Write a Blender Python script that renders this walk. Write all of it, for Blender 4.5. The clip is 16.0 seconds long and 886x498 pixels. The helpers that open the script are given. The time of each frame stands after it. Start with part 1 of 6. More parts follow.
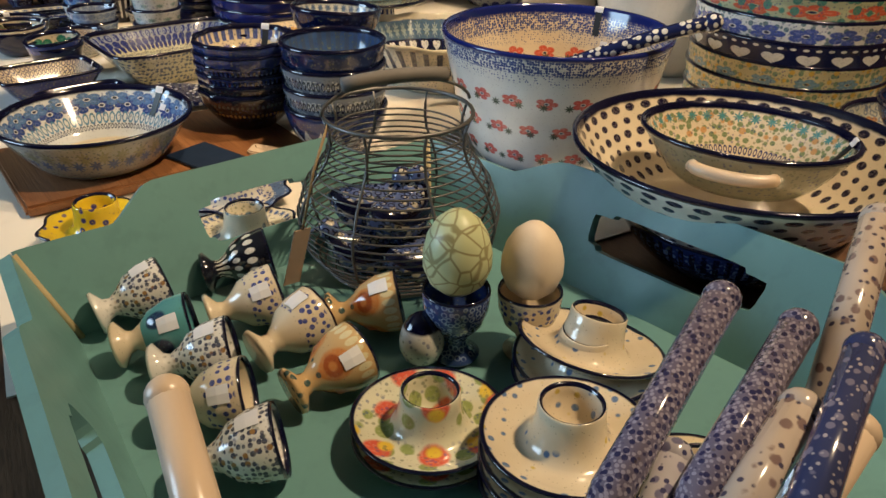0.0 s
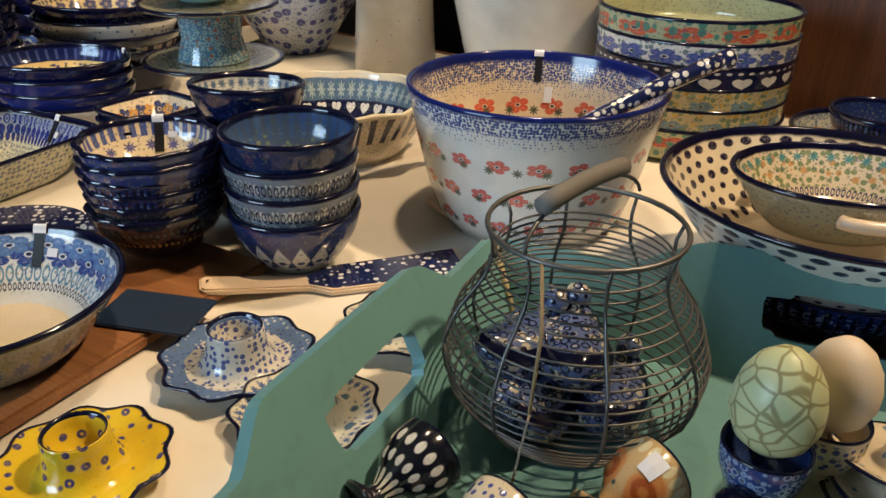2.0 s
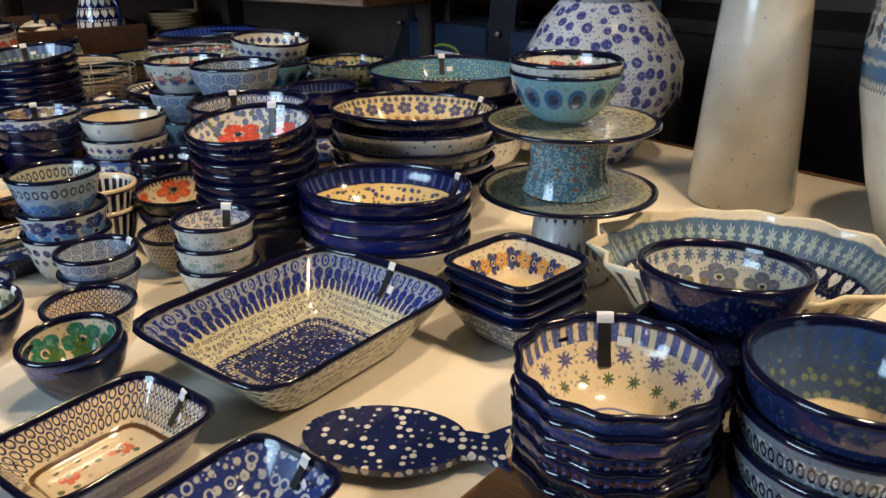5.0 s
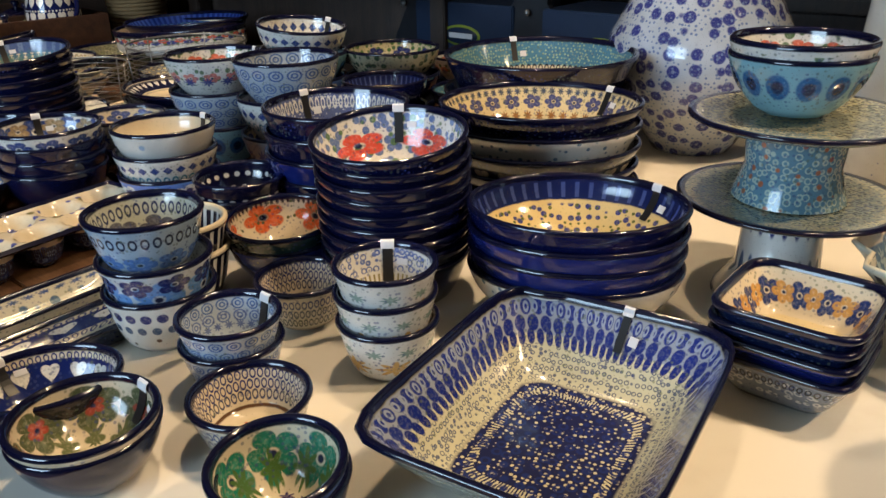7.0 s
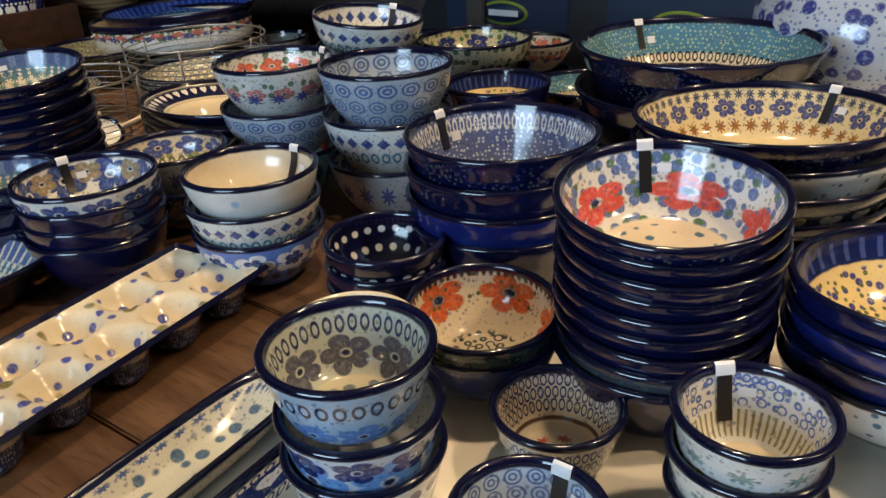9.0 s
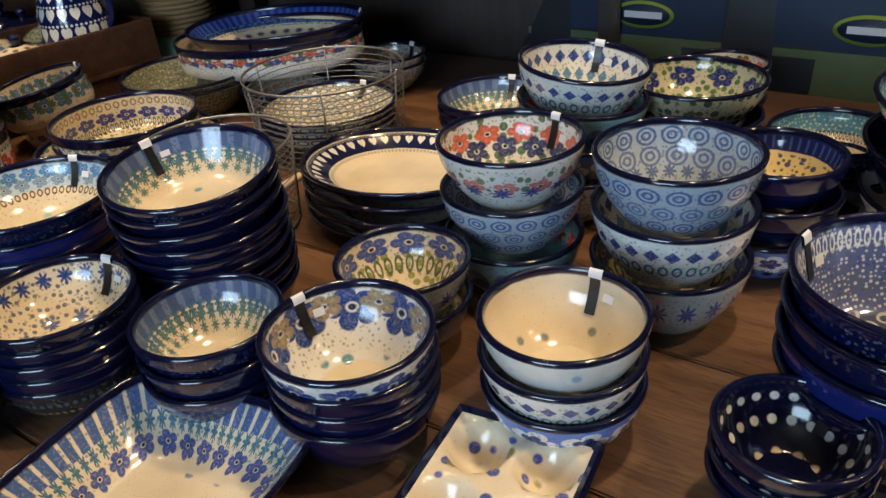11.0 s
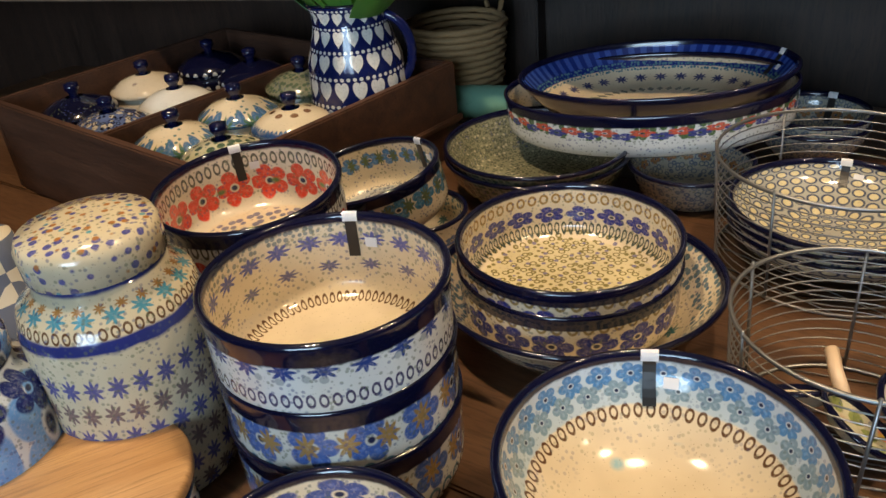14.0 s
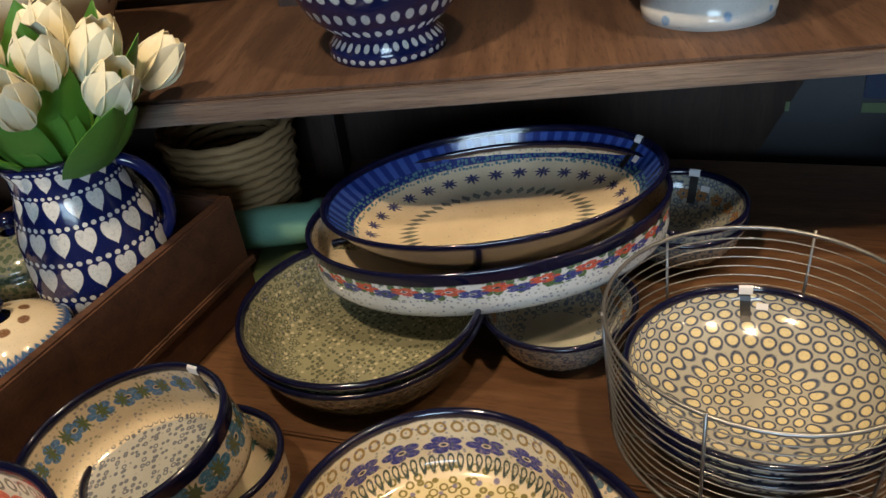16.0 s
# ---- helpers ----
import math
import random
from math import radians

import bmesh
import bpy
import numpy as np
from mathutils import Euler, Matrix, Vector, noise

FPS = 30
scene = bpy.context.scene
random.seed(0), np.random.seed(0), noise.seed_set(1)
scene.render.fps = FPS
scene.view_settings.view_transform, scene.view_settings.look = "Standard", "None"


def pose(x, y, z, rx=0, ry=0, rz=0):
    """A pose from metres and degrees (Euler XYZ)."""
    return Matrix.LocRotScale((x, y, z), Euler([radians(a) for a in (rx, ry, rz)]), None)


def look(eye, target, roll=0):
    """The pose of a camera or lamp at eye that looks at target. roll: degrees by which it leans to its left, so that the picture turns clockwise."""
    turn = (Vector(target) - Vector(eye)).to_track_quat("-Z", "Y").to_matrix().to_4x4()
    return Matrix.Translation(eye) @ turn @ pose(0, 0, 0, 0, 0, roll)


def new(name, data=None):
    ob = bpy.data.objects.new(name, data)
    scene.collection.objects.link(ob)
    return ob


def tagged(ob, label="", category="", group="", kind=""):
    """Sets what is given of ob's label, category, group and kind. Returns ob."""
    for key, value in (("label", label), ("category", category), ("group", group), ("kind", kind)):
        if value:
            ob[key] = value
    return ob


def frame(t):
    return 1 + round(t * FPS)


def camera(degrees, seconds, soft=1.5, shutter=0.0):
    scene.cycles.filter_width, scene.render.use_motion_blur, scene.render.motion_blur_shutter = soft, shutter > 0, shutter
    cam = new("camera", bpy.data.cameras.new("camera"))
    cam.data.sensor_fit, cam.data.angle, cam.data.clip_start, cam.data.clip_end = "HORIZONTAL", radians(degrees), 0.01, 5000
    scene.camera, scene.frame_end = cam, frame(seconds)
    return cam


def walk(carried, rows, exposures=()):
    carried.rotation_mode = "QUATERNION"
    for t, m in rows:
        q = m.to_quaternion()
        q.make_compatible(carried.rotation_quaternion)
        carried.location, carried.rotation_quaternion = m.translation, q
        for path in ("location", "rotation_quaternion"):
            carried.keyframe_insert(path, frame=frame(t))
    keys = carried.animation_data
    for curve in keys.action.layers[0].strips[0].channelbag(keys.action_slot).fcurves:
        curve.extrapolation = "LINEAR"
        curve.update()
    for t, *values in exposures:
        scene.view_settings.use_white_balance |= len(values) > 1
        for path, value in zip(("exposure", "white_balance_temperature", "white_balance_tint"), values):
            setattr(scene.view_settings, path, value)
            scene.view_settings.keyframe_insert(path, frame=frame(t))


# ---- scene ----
cam = camera(59.2, 16.0)
PATH = [
    (0, (0.246, 0.195, 1.17), (0.212, 1.943, 0.199), 1.0),
    (0.5, (0.175, 0.227, 1.157), (0.288, 1.965, 0.175), 0.2),
    (1, (0.09, 0.297, 1.16), (0.445, 1.999, 0.171), 0.9),
    (1.5, (0.029, 0.357, 1.167), (0.573, 2.031, 0.218), 1.7),
    (2, (-0.063, 0.441, 1.162), (0.652, 2.075, 0.257), 1.0),
    (2.5, (-0.143, 0.498, 1.165), (0.69, 2.112, 0.329), 0.5),
    (3, (-0.162, 0.569, 1.161), (0.678, 2.207, 0.378), 0.6),
    (3.5, (-0.187, 0.663, 1.151), (0.538, 2.366, 0.394), 0.8),
    (4, (-0.209, 0.725, 1.159), (0.39, 2.477, 0.401), 1.1),
    (4.5, (-0.222, 0.77, 1.162), (0.274, 2.554, 0.407), 0.5),
    (5, (-0.234, 0.817, 1.165), (0.145, 2.629, 0.41), -0.4),
    (7.5, (-0.495, 1.146, 1.142), (0.14, 2.859, 0.328), -1.9),
    (8, (-0.521, 1.227, 1.14), (0.159, 2.915, 0.311), -2.6),
    (8.5, (-0.561, 1.322, 1.145), (0.152, 2.977, 0.278), -2.9),
    (9, (-0.594, 1.398, 1.151), (0.111, 3.047, 0.265), -3.1),
    (11.5, (-0.805, 1.792, 1.25), (-0.096, 3.361, 0.234), -5.0),
    (12, (-0.853, 1.86, 1.243), (-0.166, 3.442, 0.231), -4.6),
    (12.5, (-0.908, 1.984, 1.241), (-0.246, 3.577, 0.23), -5.8),
    (13, (-0.985, 2.138, 1.245), (-0.308, 3.725, 0.234), -6.3),
    (13.5, (-1.047, 2.267, 1.237), (-0.355, 3.858, 0.24), -5.5),
    (14, (-1.078, 2.387, 1.231), (-0.364, 3.968, 0.236), -5.6),
    (14.5, (-1.083, 2.518, 1.234), (-0.281, 4.05, 0.23), -6.2),
    (15, (-1.046, 2.61, 1.246), (-0.111, 4.07, 0.25), -6.7),
    (15.5, (-0.977, 2.657, 1.258), (0.023, 4.063, 0.246), -7.5),
    (16, (-0.892, 2.652, 1.29), (0.162, 3.947, 0.19), -7.5),
]
walk(cam, [(t, look(eye, target, roll)) for t, eye, target, roll in PATH], exposures=[(0.0, 0.35), (16.0, 0.35)])

# ---- plan: W runs along the table, N across it, away from the walker ----
TAB = 0.78
W = Vector((-0.5, 0.866, 0)).normalized()
N = Vector((0.866, 0.5, 0)).normalized()
TURN = math.degrees(math.atan2(N.y, N.x))


def plan(n, w, z=0.0):
    return N * n + W * w + Vector((0, 0, z))


# ---- light ----
world = bpy.data.worlds.new("world")
scene.world = world
world.use_nodes = True
sky = world.node_tree.nodes.new("ShaderNodeTexSky")
sky.sky_type, sky.sun_disc, sky.sun_elevation, sky.sun_rotation = "NISHITA", False, radians(25), radians(200)
back = world.node_tree.nodes["Background"]
back.inputs["Strength"].default_value = 0.08
world.node_tree.links.new(sky.outputs[0], back.inputs["Color"])

# the fifth spot is a fill light added to brighten the crate and tulips
SPOTS = [((1.05, 0.62, 2.55), (0.35, 0.95, TAB)), ((0.42, 1.32, 2.55), (-0.05, 1.62, TAB)),
         ((-0.12, 2.02, 2.55), (-0.48, 2.2, TAB)), ((-0.45, 2.62, 2.55), (-0.8, 2.85, TAB)),
         ((-1.25, 3.0, 2.55), (-0.75, 3.35, TAB + 0.1))]
SPOT_POWER = (106, 55, 55, 38, 71)
for (eye, target), power in zip(SPOTS, SPOT_POWER):
    lamp = bpy.data.lights.new("spot", "SPOT")
    lamp.energy, lamp.color, lamp.spot_size, lamp.spot_blend, lamp.shadow_soft_size = power, (1.0, 0.74, 0.46), radians(70), 0.9, 0.05
    new("spot_light", lamp).matrix_world = look(eye, target)
# daylight in the window behind the walker
lamp = bpy.data.lights.new("window_daylight", "AREA")
lamp.shape, lamp.size, lamp.size_y, lamp.energy, lamp.color = "RECTANGLE", 1.5, 1.2, 54, (0.55, 0.78, 1.0)
new("window_daylight", lamp).matrix_world = look(plan(-2.42, 1.9, 1.75), plan(1.0, 1.9, 0.8))


# ---- materials ----
class Nodes:
    """Short hand for one material's node tree."""

    def __init__(self, name):
        self.mat = bpy.data.materials.new(name)
        self.mat.use_nodes = True
        self.t = self.mat.node_tree
        self.bsdf = self.t.nodes["Principled BSDF"]
        self.cache = {}

    def put(self, socket, value):
        if isinstance(value, bpy.types.NodeSocket):
            self.t.links.new(value, socket)
        elif value is not None:
            socket.default_value = value

    def math(self, op, a, b=None, c=None):
        n = self.t.nodes.new("ShaderNodeMath")
        n.operation = op
        for i, v in enumerate((a, b, c)):
            self.put(n.inputs[i], v)
        return n.outputs[0]

    def mix(self, fac, a, b):
        n = self.t.nodes.new("ShaderNodeMix")
        n.data_type = "RGBA"
        self.put(n.inputs[0], fac)
        self.put(n.inputs[6], a if isinstance(a, bpy.types.NodeSocket) else (*a, 1))
        self.put(n.inputs[7], b if isinstance(b, bpy.types.NodeSocket) else (*b, 1))
        return n.outputs[2]

    def coord(self, kind):
        if kind not in self.cache:
            self.cache[kind] = self.t.nodes.new("ShaderNodeTexCoord").outputs[kind]
        return self.cache[kind]

    def noise(self, scale, detail=4, kind="Object", stretch=None, rough=0.55):
        n = self.t.nodes.new("ShaderNodeTexNoise")
        n.inputs["Scale"].default_value, n.inputs["Detail"].default_value, n.inputs["Roughness"].default_value = scale, detail, rough
        vec = self.coord(kind)
        if stretch:
            m = self.t.nodes.new("ShaderNodeMapping")
            m.inputs["Scale"].default_value = stretch
            self.t.links.new(vec, m.inputs[0])
            vec = m.outputs[0]
        self.t.links.new(vec, n.inputs["Vector"])
        return n.outputs[0]

    def voronoi(self, scale, kind="Object", feature="F1", out="Distance", randomness=1.0):
        n = self.t.nodes.new("ShaderNodeTexVoronoi")
        n.feature = feature
        n.inputs["Scale"].default_value, n.inputs["Randomness"].default_value = scale, randomness
        self.t.links.new(self.coord(kind), n.inputs["Vector"])
        return n.outputs[out]

    def ramp(self, fac, stops):
        n = self.t.nodes.new("ShaderNodeValToRGB")
        while len(n.color_ramp.elements) < len(stops):
            n.color_ramp.elements.new(1)
        for e, (p, c) in zip(n.color_ramp.elements, stops):
            e.position, e.color = p, (*c, 1)
        self.t.links.new(fac, n.inputs[0])
        return n.outputs[0]

    def step(self, a, b, soft):
        """1 where a < b."""
        n = self.t.nodes.new("ShaderNodeMapRange")
        n.interpolation_type = "SMOOTHSTEP"
        self.put(n.inputs[0], self.math("SUBTRACT", b, a))
        n.inputs[1].default_value, n.inputs[2].default_value = -soft, soft
        return n.outputs[0]

    def bump(self, height, strength, distance=0.002):
        n = self.t.nodes.new("ShaderNodeBump")
        n.inputs["Strength"].default_value, n.inputs["Distance"].default_value = strength, distance
        self.t.links.new(height, n.inputs["Height"])
        self.t.links.new(n.outputs[0], self.bsdf.inputs["Normal"])

    def done(self, colour, rough=0.5, metal=0.0, coat=0.0):
        self.put(self.bsdf.inputs["Base Color"], colour if isinstance(colour, bpy.types.NodeSocket) else (*colour, 1))
        self.put(self.bsdf.inputs["Roughness"], rough)
        self.bsdf.inputs["Metallic"].default_value = metal
        self.bsdf.inputs["Coat Weight"].default_value = coat
        self.bsdf.inputs["Coat Roughness"].default_value = 0.06
        return self.mat


CREAM, WHITE = (0.74, 0.64, 0.47), (0.76, 0.76, 0.73)
NAVY, COBALT, BLUE, SKY_BLUE = (0.004, 0.005, 0.026), (0.01, 0.019, 0.15), (0.025, 0.06, 0.25), (0.28, 0.44, 0.66)
TEAL, GREEN, RED, ORANGE, YELLOW, BROWN, GREY = (0.02, 0.2, 0.3), (0.05, 0.16, 0.09), (0.62, 0.06, 0.04), (0.65, 0.2, 0.05), (0.78, 0.55, 0.04), (0.12, 0.06, 0.03), (0.25, 0.26, 0.26)


def glaze(name, base, motifs=(), rim=NAVY, outer=None, floor=None, wall=None, rough=0.13, fine=0.55, lip=0.385):
    """Glazed, stamped stoneware. v runs 0 to 0.4 up the outside, to 0.5 over the rim, to 0.75 down the inner wall, to 1 at the floor's middle."""
    k = Nodes(name)
    sep = k.t.nodes.new("ShaderNodeSeparateXYZ")
    k.t.links.new(k.coord("UV"), sep.inputs[0])
    u, v = sep.outputs[0], sep.outputs[1]
    wobble = k.math("MULTIPLY", k.math("SUBTRACT", k.noise(60, 3), 0.5), 0.014)
    vv = k.math("ADD", v, wobble)
    col = k.mix(k.step(vv, 0.4, 0.004), wall or base, outer or base)
    if floor:
        col = k.mix(k.step(0.75, vv, 0.006), col, floor)
    # stamps press unevenly
    sponge = k.math("ADD", 0.8, k.math("MULTIPLY", k.step(0.42, k.noise(420, 2), 0.12), 0.2))
    for m in motifs:
        kind, v0, half, count, size, colour = m[:6]
        if kind in ("stamp", "arc", "stripe", "diamond", "dot") and count > 9:
            count = round(count * (1.9 if kind == "arc" else 1.4))
        if kind == "flower":
            size *= 1.15
        if kind in ("scatter", "rings") and count > 40:
            count *= 1.25
        phase = m[6] if len(m) > 6 else 0.0
        if kind == "band":
            mask = k.math("MULTIPLY", k.step(v0 - half, vv, 0.004), k.step(vv, v0 + half, 0.004))
        elif kind == "scatter":
            d = k.voronoi(count, randomness=0.5)
            mask = k.step(k.math("ADD", d, k.math("MULTIPLY", wobble, 8)), size, 0.05)
            mask = k.math("MULTIPLY", mask, k.math("MULTIPLY", k.step(v0 - half, vv, 0.006), k.step(vv, v0 + half, 0.006)))
        elif kind == "rings":
            d = k.voronoi(count, randomness=0.5)
            mask = k.step(k.math("ABSOLUTE", k.math("SUBTRACT", d, size)), 0.09, 0.05)
            mask = k.math("MULTIPLY", mask, k.math("MULTIPLY", k.step(v0 - half, vv, 0.006), k.step(vv, v0 + half, 0.006)))
        else:
            x = k.math("MULTIPLY", k.math("SUBTRACT", k.math("FRACT", k.math("ADD", k.math("MULTIPLY", u, count), phase)), 0.5), 2.0)
            y = k.math("DIVIDE", k.math("SUBTRACT", v, v0), half)
            r = k.math("SQRT", k.math("ADD", k.math("MULTIPLY", x, x), k.math("MULTIPLY", y, y)))
            if kind == "flower":
                a = k.math("ARCTAN2", y, x)
                lobe = k.math("ABSOLUTE", k.math("COSINE", k.math("MULTIPLY", a, 2.5)))
                edge = k.math("MULTIPLY", k.math("ADD", 0.52, k.math("MULTIPLY", k.math("SQRT", lobe), 0.48)), size)
                mask = k.math("MULTIPLY", k.step(r, edge, 0.06), k.step(size * 0.24, r, 0.05))
                # pale streak along each petal, dark eye in the middle
                streak = k.math("MULTIPLY", k.step(0.93, lobe, 0.05), k.math("MULTIPLY", k.step(size * 0.42, r, 0.05), k.step(r, size * 0.72, 0.08)))
                colour = k.mix(k.math("MULTIPLY", streak, 0.28), colour, tuple(min(1.0, c * 1.7 + 0.12) for c in colour))
                eye = k.math("MULTIPLY", k.step(r, size * 0.15, 0.05), k.step(k.math("ABSOLUTE", y), 1.15, 0.05))
                col = k.mix(eye, col, (0.02, 0.025, 0.07))
            elif kind == "stamp":
                a = k.math("ARCTAN2", y, x)
                edge = k.math("MULTIPLY", k.math("ADD", 0.74, k.math("MULTIPLY", k.math("COSINE", k.math("MULTIPLY", a, 8.0)), 0.26)), size)
                mask = k.step(r, edge, 0.1)
            elif kind == "dot":
                mask = k.step(r, size, 0.1)
            elif kind == "heart":
                h = k.math("SUBTRACT", k.math("MULTIPLY", k.math("MULTIPLY", y, 1.15), 1.0 if v0 < 0.45 else -1.0), k.math("MULTIPLY", k.math("SQRT", k.math("ABSOLUTE", x)), 0.6))
                mask = k.step(k.math("ADD", k.math("MULTIPLY", x, x), k.math("MULTIPLY", h, h)), size * size, 0.06)
            elif kind == "arc":
                mask = k.step(k.math("ABSOLUTE", k.math("SUBTRACT", r, size)), 0.17, 0.08)
            elif kind == "swirl":
                mask = k.step(k.math("SINE", k.math("MULTIPLY", r, 15.0)), 0.0, 0.4)
                mask = k.math("MULTIPLY", mask, k.step(r, size, 0.1))
            elif kind == "stripe":
                mask = k.math("MULTIPLY", k.step(k.math("ABSOLUTE", x), size, 0.08), k.step(k.math("ABSOLUTE", y), 1.0, 0.05))
            elif kind == "diamond":
                mask = k.step(k.math("ADD", k.math("ABSOLUTE", x), k.math("ABSOLUTE", y)), size, 0.1)
            if kind != "stripe":
                mask = k.math("MULTIPLY", mask, k.step(k.math("ABSOLUTE", y), 1.15, 0.05))
        if kind != "band":
            mask = k.math("MULTIPLY", mask, sponge)
        col = k.mix(mask, col, colour)
    if fine:
        # small stamped sprigs between the main motifs
        zone = k.math("ADD", k.math("MULTIPLY", k.step(0.515, vv, 0.006), k.step(vv, 0.72, 0.02)), k.math("MULTIPLY", k.step(0.06, vv, 0.02), k.step(vv, 0.37, 0.01)))
        ink = k.mix(k.step(k.noise(45, 2), 0.5, 0.06), (0.05, 0.07, 0.22), (0.13, 0.16, 0.09))
        col = k.mix(k.math("MULTIPLY", zone, k.math("MULTIPLY", k.step(k.voronoi(230), 0.3, 0.08), fine)), col, ink)
    rim_mask = k.math("MULTIPLY", k.step(lip, vv, 0.006), k.step(vv, 0.515, 0.006))
    col = k.mix(rim_mask, col, rim)
    # firing specks and uneven glaze thickness
    col = k.mix(k.math("MULTIPLY", k.step(k.voronoi(330), 0.13, 0.06), 0.45), col, (0.1, 0.07, 0.05))
    tone = k.ramp(k.noise(14, 3), [(0.3, (0.78, 0.76, 0.74)), (0.7, (1, 1, 1))])
    mul = k.t.nodes.new("ShaderNodeMix")
    mul.data_type, mul.blend_type = "RGBA", "MULTIPLY"
    mul.inputs[0].default_value = 1.0
    k.t.links.new(col, mul.inputs[6])
    k.t.links.new(tone, mul.inputs[7])
    k.bump(k.noise(35, 3), 0.12, 0.002)
    return k.done(mul.outputs[2], k.math("ADD", rough - 0.05, k.math("MULTIPLY", k.noise(25, 2), 0.1)), coat=0.4)


def wood(name, dark, light, rough=0.5, along=(1, 14, 14), scale=3.0):
    k = Nodes(name)
    grain = k.noise(scale, 6, stretch=along, rough=0.65)
    col = k.ramp(grain, [(0.3, dark), (0.55, tuple((a + b) / 2 for a, b in zip(dark, light))), (0.75, light)])
    fine = k.noise(scale * 6, 4, stretch=(along[0], along[1] * 2, along[2] * 2))
    col = k.mix(k.math("MULTIPLY", k.step(fine, 0.42, 0.08), 0.45), col, tuple(c * 0.45 for c in dark))
    stain = k.noise(2.2, 3)
    col = k.mix(k.math("MULTIPLY", k.step(0.56, stain, 0.15), 0.35), col, tuple(c * 0.5 for c in dark))
    k.bump(fine, 0.35, 0.002)
    return k.done(col, k.math("ADD", rough - 0.1, k.math("MULTIPLY", grain, 0.25)))


def plain(name, colour, rough=0.5, metal=0.0, vary=0.25, scale=20, bump=0.1, coat=0.0):
    k = Nodes(name)
    col = k.mix(k.math("MULTIPLY", k.noise(scale, 5), vary * 2), colour, tuple(c * 0.6 for c in colour))
    col = k.mix(k.math("MULTIPLY", k.step(k.noise(scale * 7, 3), 0.4, 0.1), vary * 0.5), col, tuple(c * 0.5 for c in colour))
    k.bump(k.noise(scale * 5, 3), bump, 0.002)
    return k.done(col, k.math("ADD", rough - 0.08, k.math("MULTIPLY", k.noise(scale * 2, 2), 0.16)), metal, coat)


def cracked(name, colour):
    k = Nodes(name)
    crack = k.voronoi(75, feature="DISTANCE_TO_EDGE")
    col = k.mix(k.math("MULTIPLY", k.step(crack, 0.05, 0.03), 0.75), colour, (0.2, 0.15, 0.05))
    k.bump(crack, 0.3, 0.001)
    return k.done(col, 0.4)


def cloth_material():
    k = Nodes("linen")
    col = k.mix(k.noise(3, 5), (0.72, 0.66, 0.56), (0.82, 0.77, 0.68))
    col = k.mix(k.math("MULTIPLY", k.step(0.6, k.noise(9, 4), 0.1), 0.3), col, (0.55, 0.47, 0.36))
    k.bump(k.noise(900, 2), 0.25, 0.0008)
    return k.done(col, 0.9)


TABLE_WOOD = wood("table_wood", (0.07, 0.031, 0.014), (0.2, 0.104, 0.052), 0.42, along=(14, 1, 14))
SHELF_WOOD = wood("shelf_wood", (0.065, 0.031, 0.018), (0.19, 0.106, 0.064), 0.6, along=(14, 1, 14))
WORN_EDGE = wood("worn_edge", (0.09, 0.05, 0.035), (0.36, 0.27, 0.2), 0.6, along=(1, 14, 14), scale=5.0)
CRATE_WOOD = wood("crate_wood", (0.035, 0.014, 0.008), (0.12, 0.05, 0.025), 0.6, along=(14, 1, 14))
BOARD_WOOD = wood("board_wood", (0.22, 0.085, 0.03), (0.42, 0.19, 0.075), 0.45)
LID_WOOD = wood("lid_wood", (0.42, 0.22, 0.085), (0.66, 0.4, 0.18), 0.45, along=(1, 16, 4))
PANEL_WOOD = wood("panel_wood", (0.1, 0.032, 0.012), (0.24, 0.09, 0.035), 0.4, along=(14, 14, 1))
DARK_WOOD = wood("dark_wood", (0.02, 0.01, 0.006), (0.06, 0.03, 0.018), 0.5, along=(14, 14, 1))
LINEN = cloth_material()
WALL_PAINT = plain("wall_paint", (0.16, 0.1, 0.065), 0.8, vary=0.3, scale=4)
CEILING_PAINT = plain("ceiling_paint", (0.35, 0.28, 0.2), 0.85, scale=4)
FLOOR_WOOD = wood("floor_wood", (0.04, 0.02, 0.012), (0.12, 0.065, 0.035), 0.5, along=(14, 1, 14), scale=1.5)
TEAL_PAINT = plain("teal_paint", (0.165, 0.355, 0.355), 0.38, vary=0.42, scale=7, bump=0.25)
RAW_EDGE = plain("raw_edge", (0.5, 0.4, 0.22), 0.7)
WIRE = plain("galvanised_wire", (0.33, 0.33, 0.33), 0.42, 0.85)
DARK_WIRE = plain("dark_wire", (0.16, 0.155, 0.15), 0.45, 0.7)
STRIP = plain("black_label", (0.012, 0.012, 0.014), 0.35, vary=0.1)
PAPER = plain("white_paper", (0.72, 0.72, 0.75), 0.6, vary=0.06)
PRINT = plain("grey_print", (0.25, 0.25, 0.27), 0.6)
EGG_WHITE = plain("egg_shell", (0.82, 0.68, 0.52), 0.5, vary=0.04, scale=60)
EGG_CRACK = cracked("cracked_egg", (0.55, 0.58, 0.33))
JUTE = plain("jute", (0.36, 0.25, 0.13), 0.9, vary=0.3, scale=120, bump=0.5)
DARK_PLASTIC = plain("dark_board", (0.012, 0.014, 0.02), 0.45, vary=0.1)
LEAF_GREEN = plain("tulip_leaf", (0.09, 0.26, 0.035), 0.5, vary=0.3, scale=30)
PETAL = plain("tulip_petal", (0.86, 0.8, 0.58), 0.55, vary=0.12, scale=40)
PALE_GREEN = plain("pale_green", (0.2, 0.42, 0.27), 0.45)
CLEAR = plain("bare_stoneware", (0.62, 0.5, 0.35), 0.55)
WICKER = plain("wicker", (0.36, 0.22, 0.1), 0.8, vary=0.3, scale=60, bump=0.4)
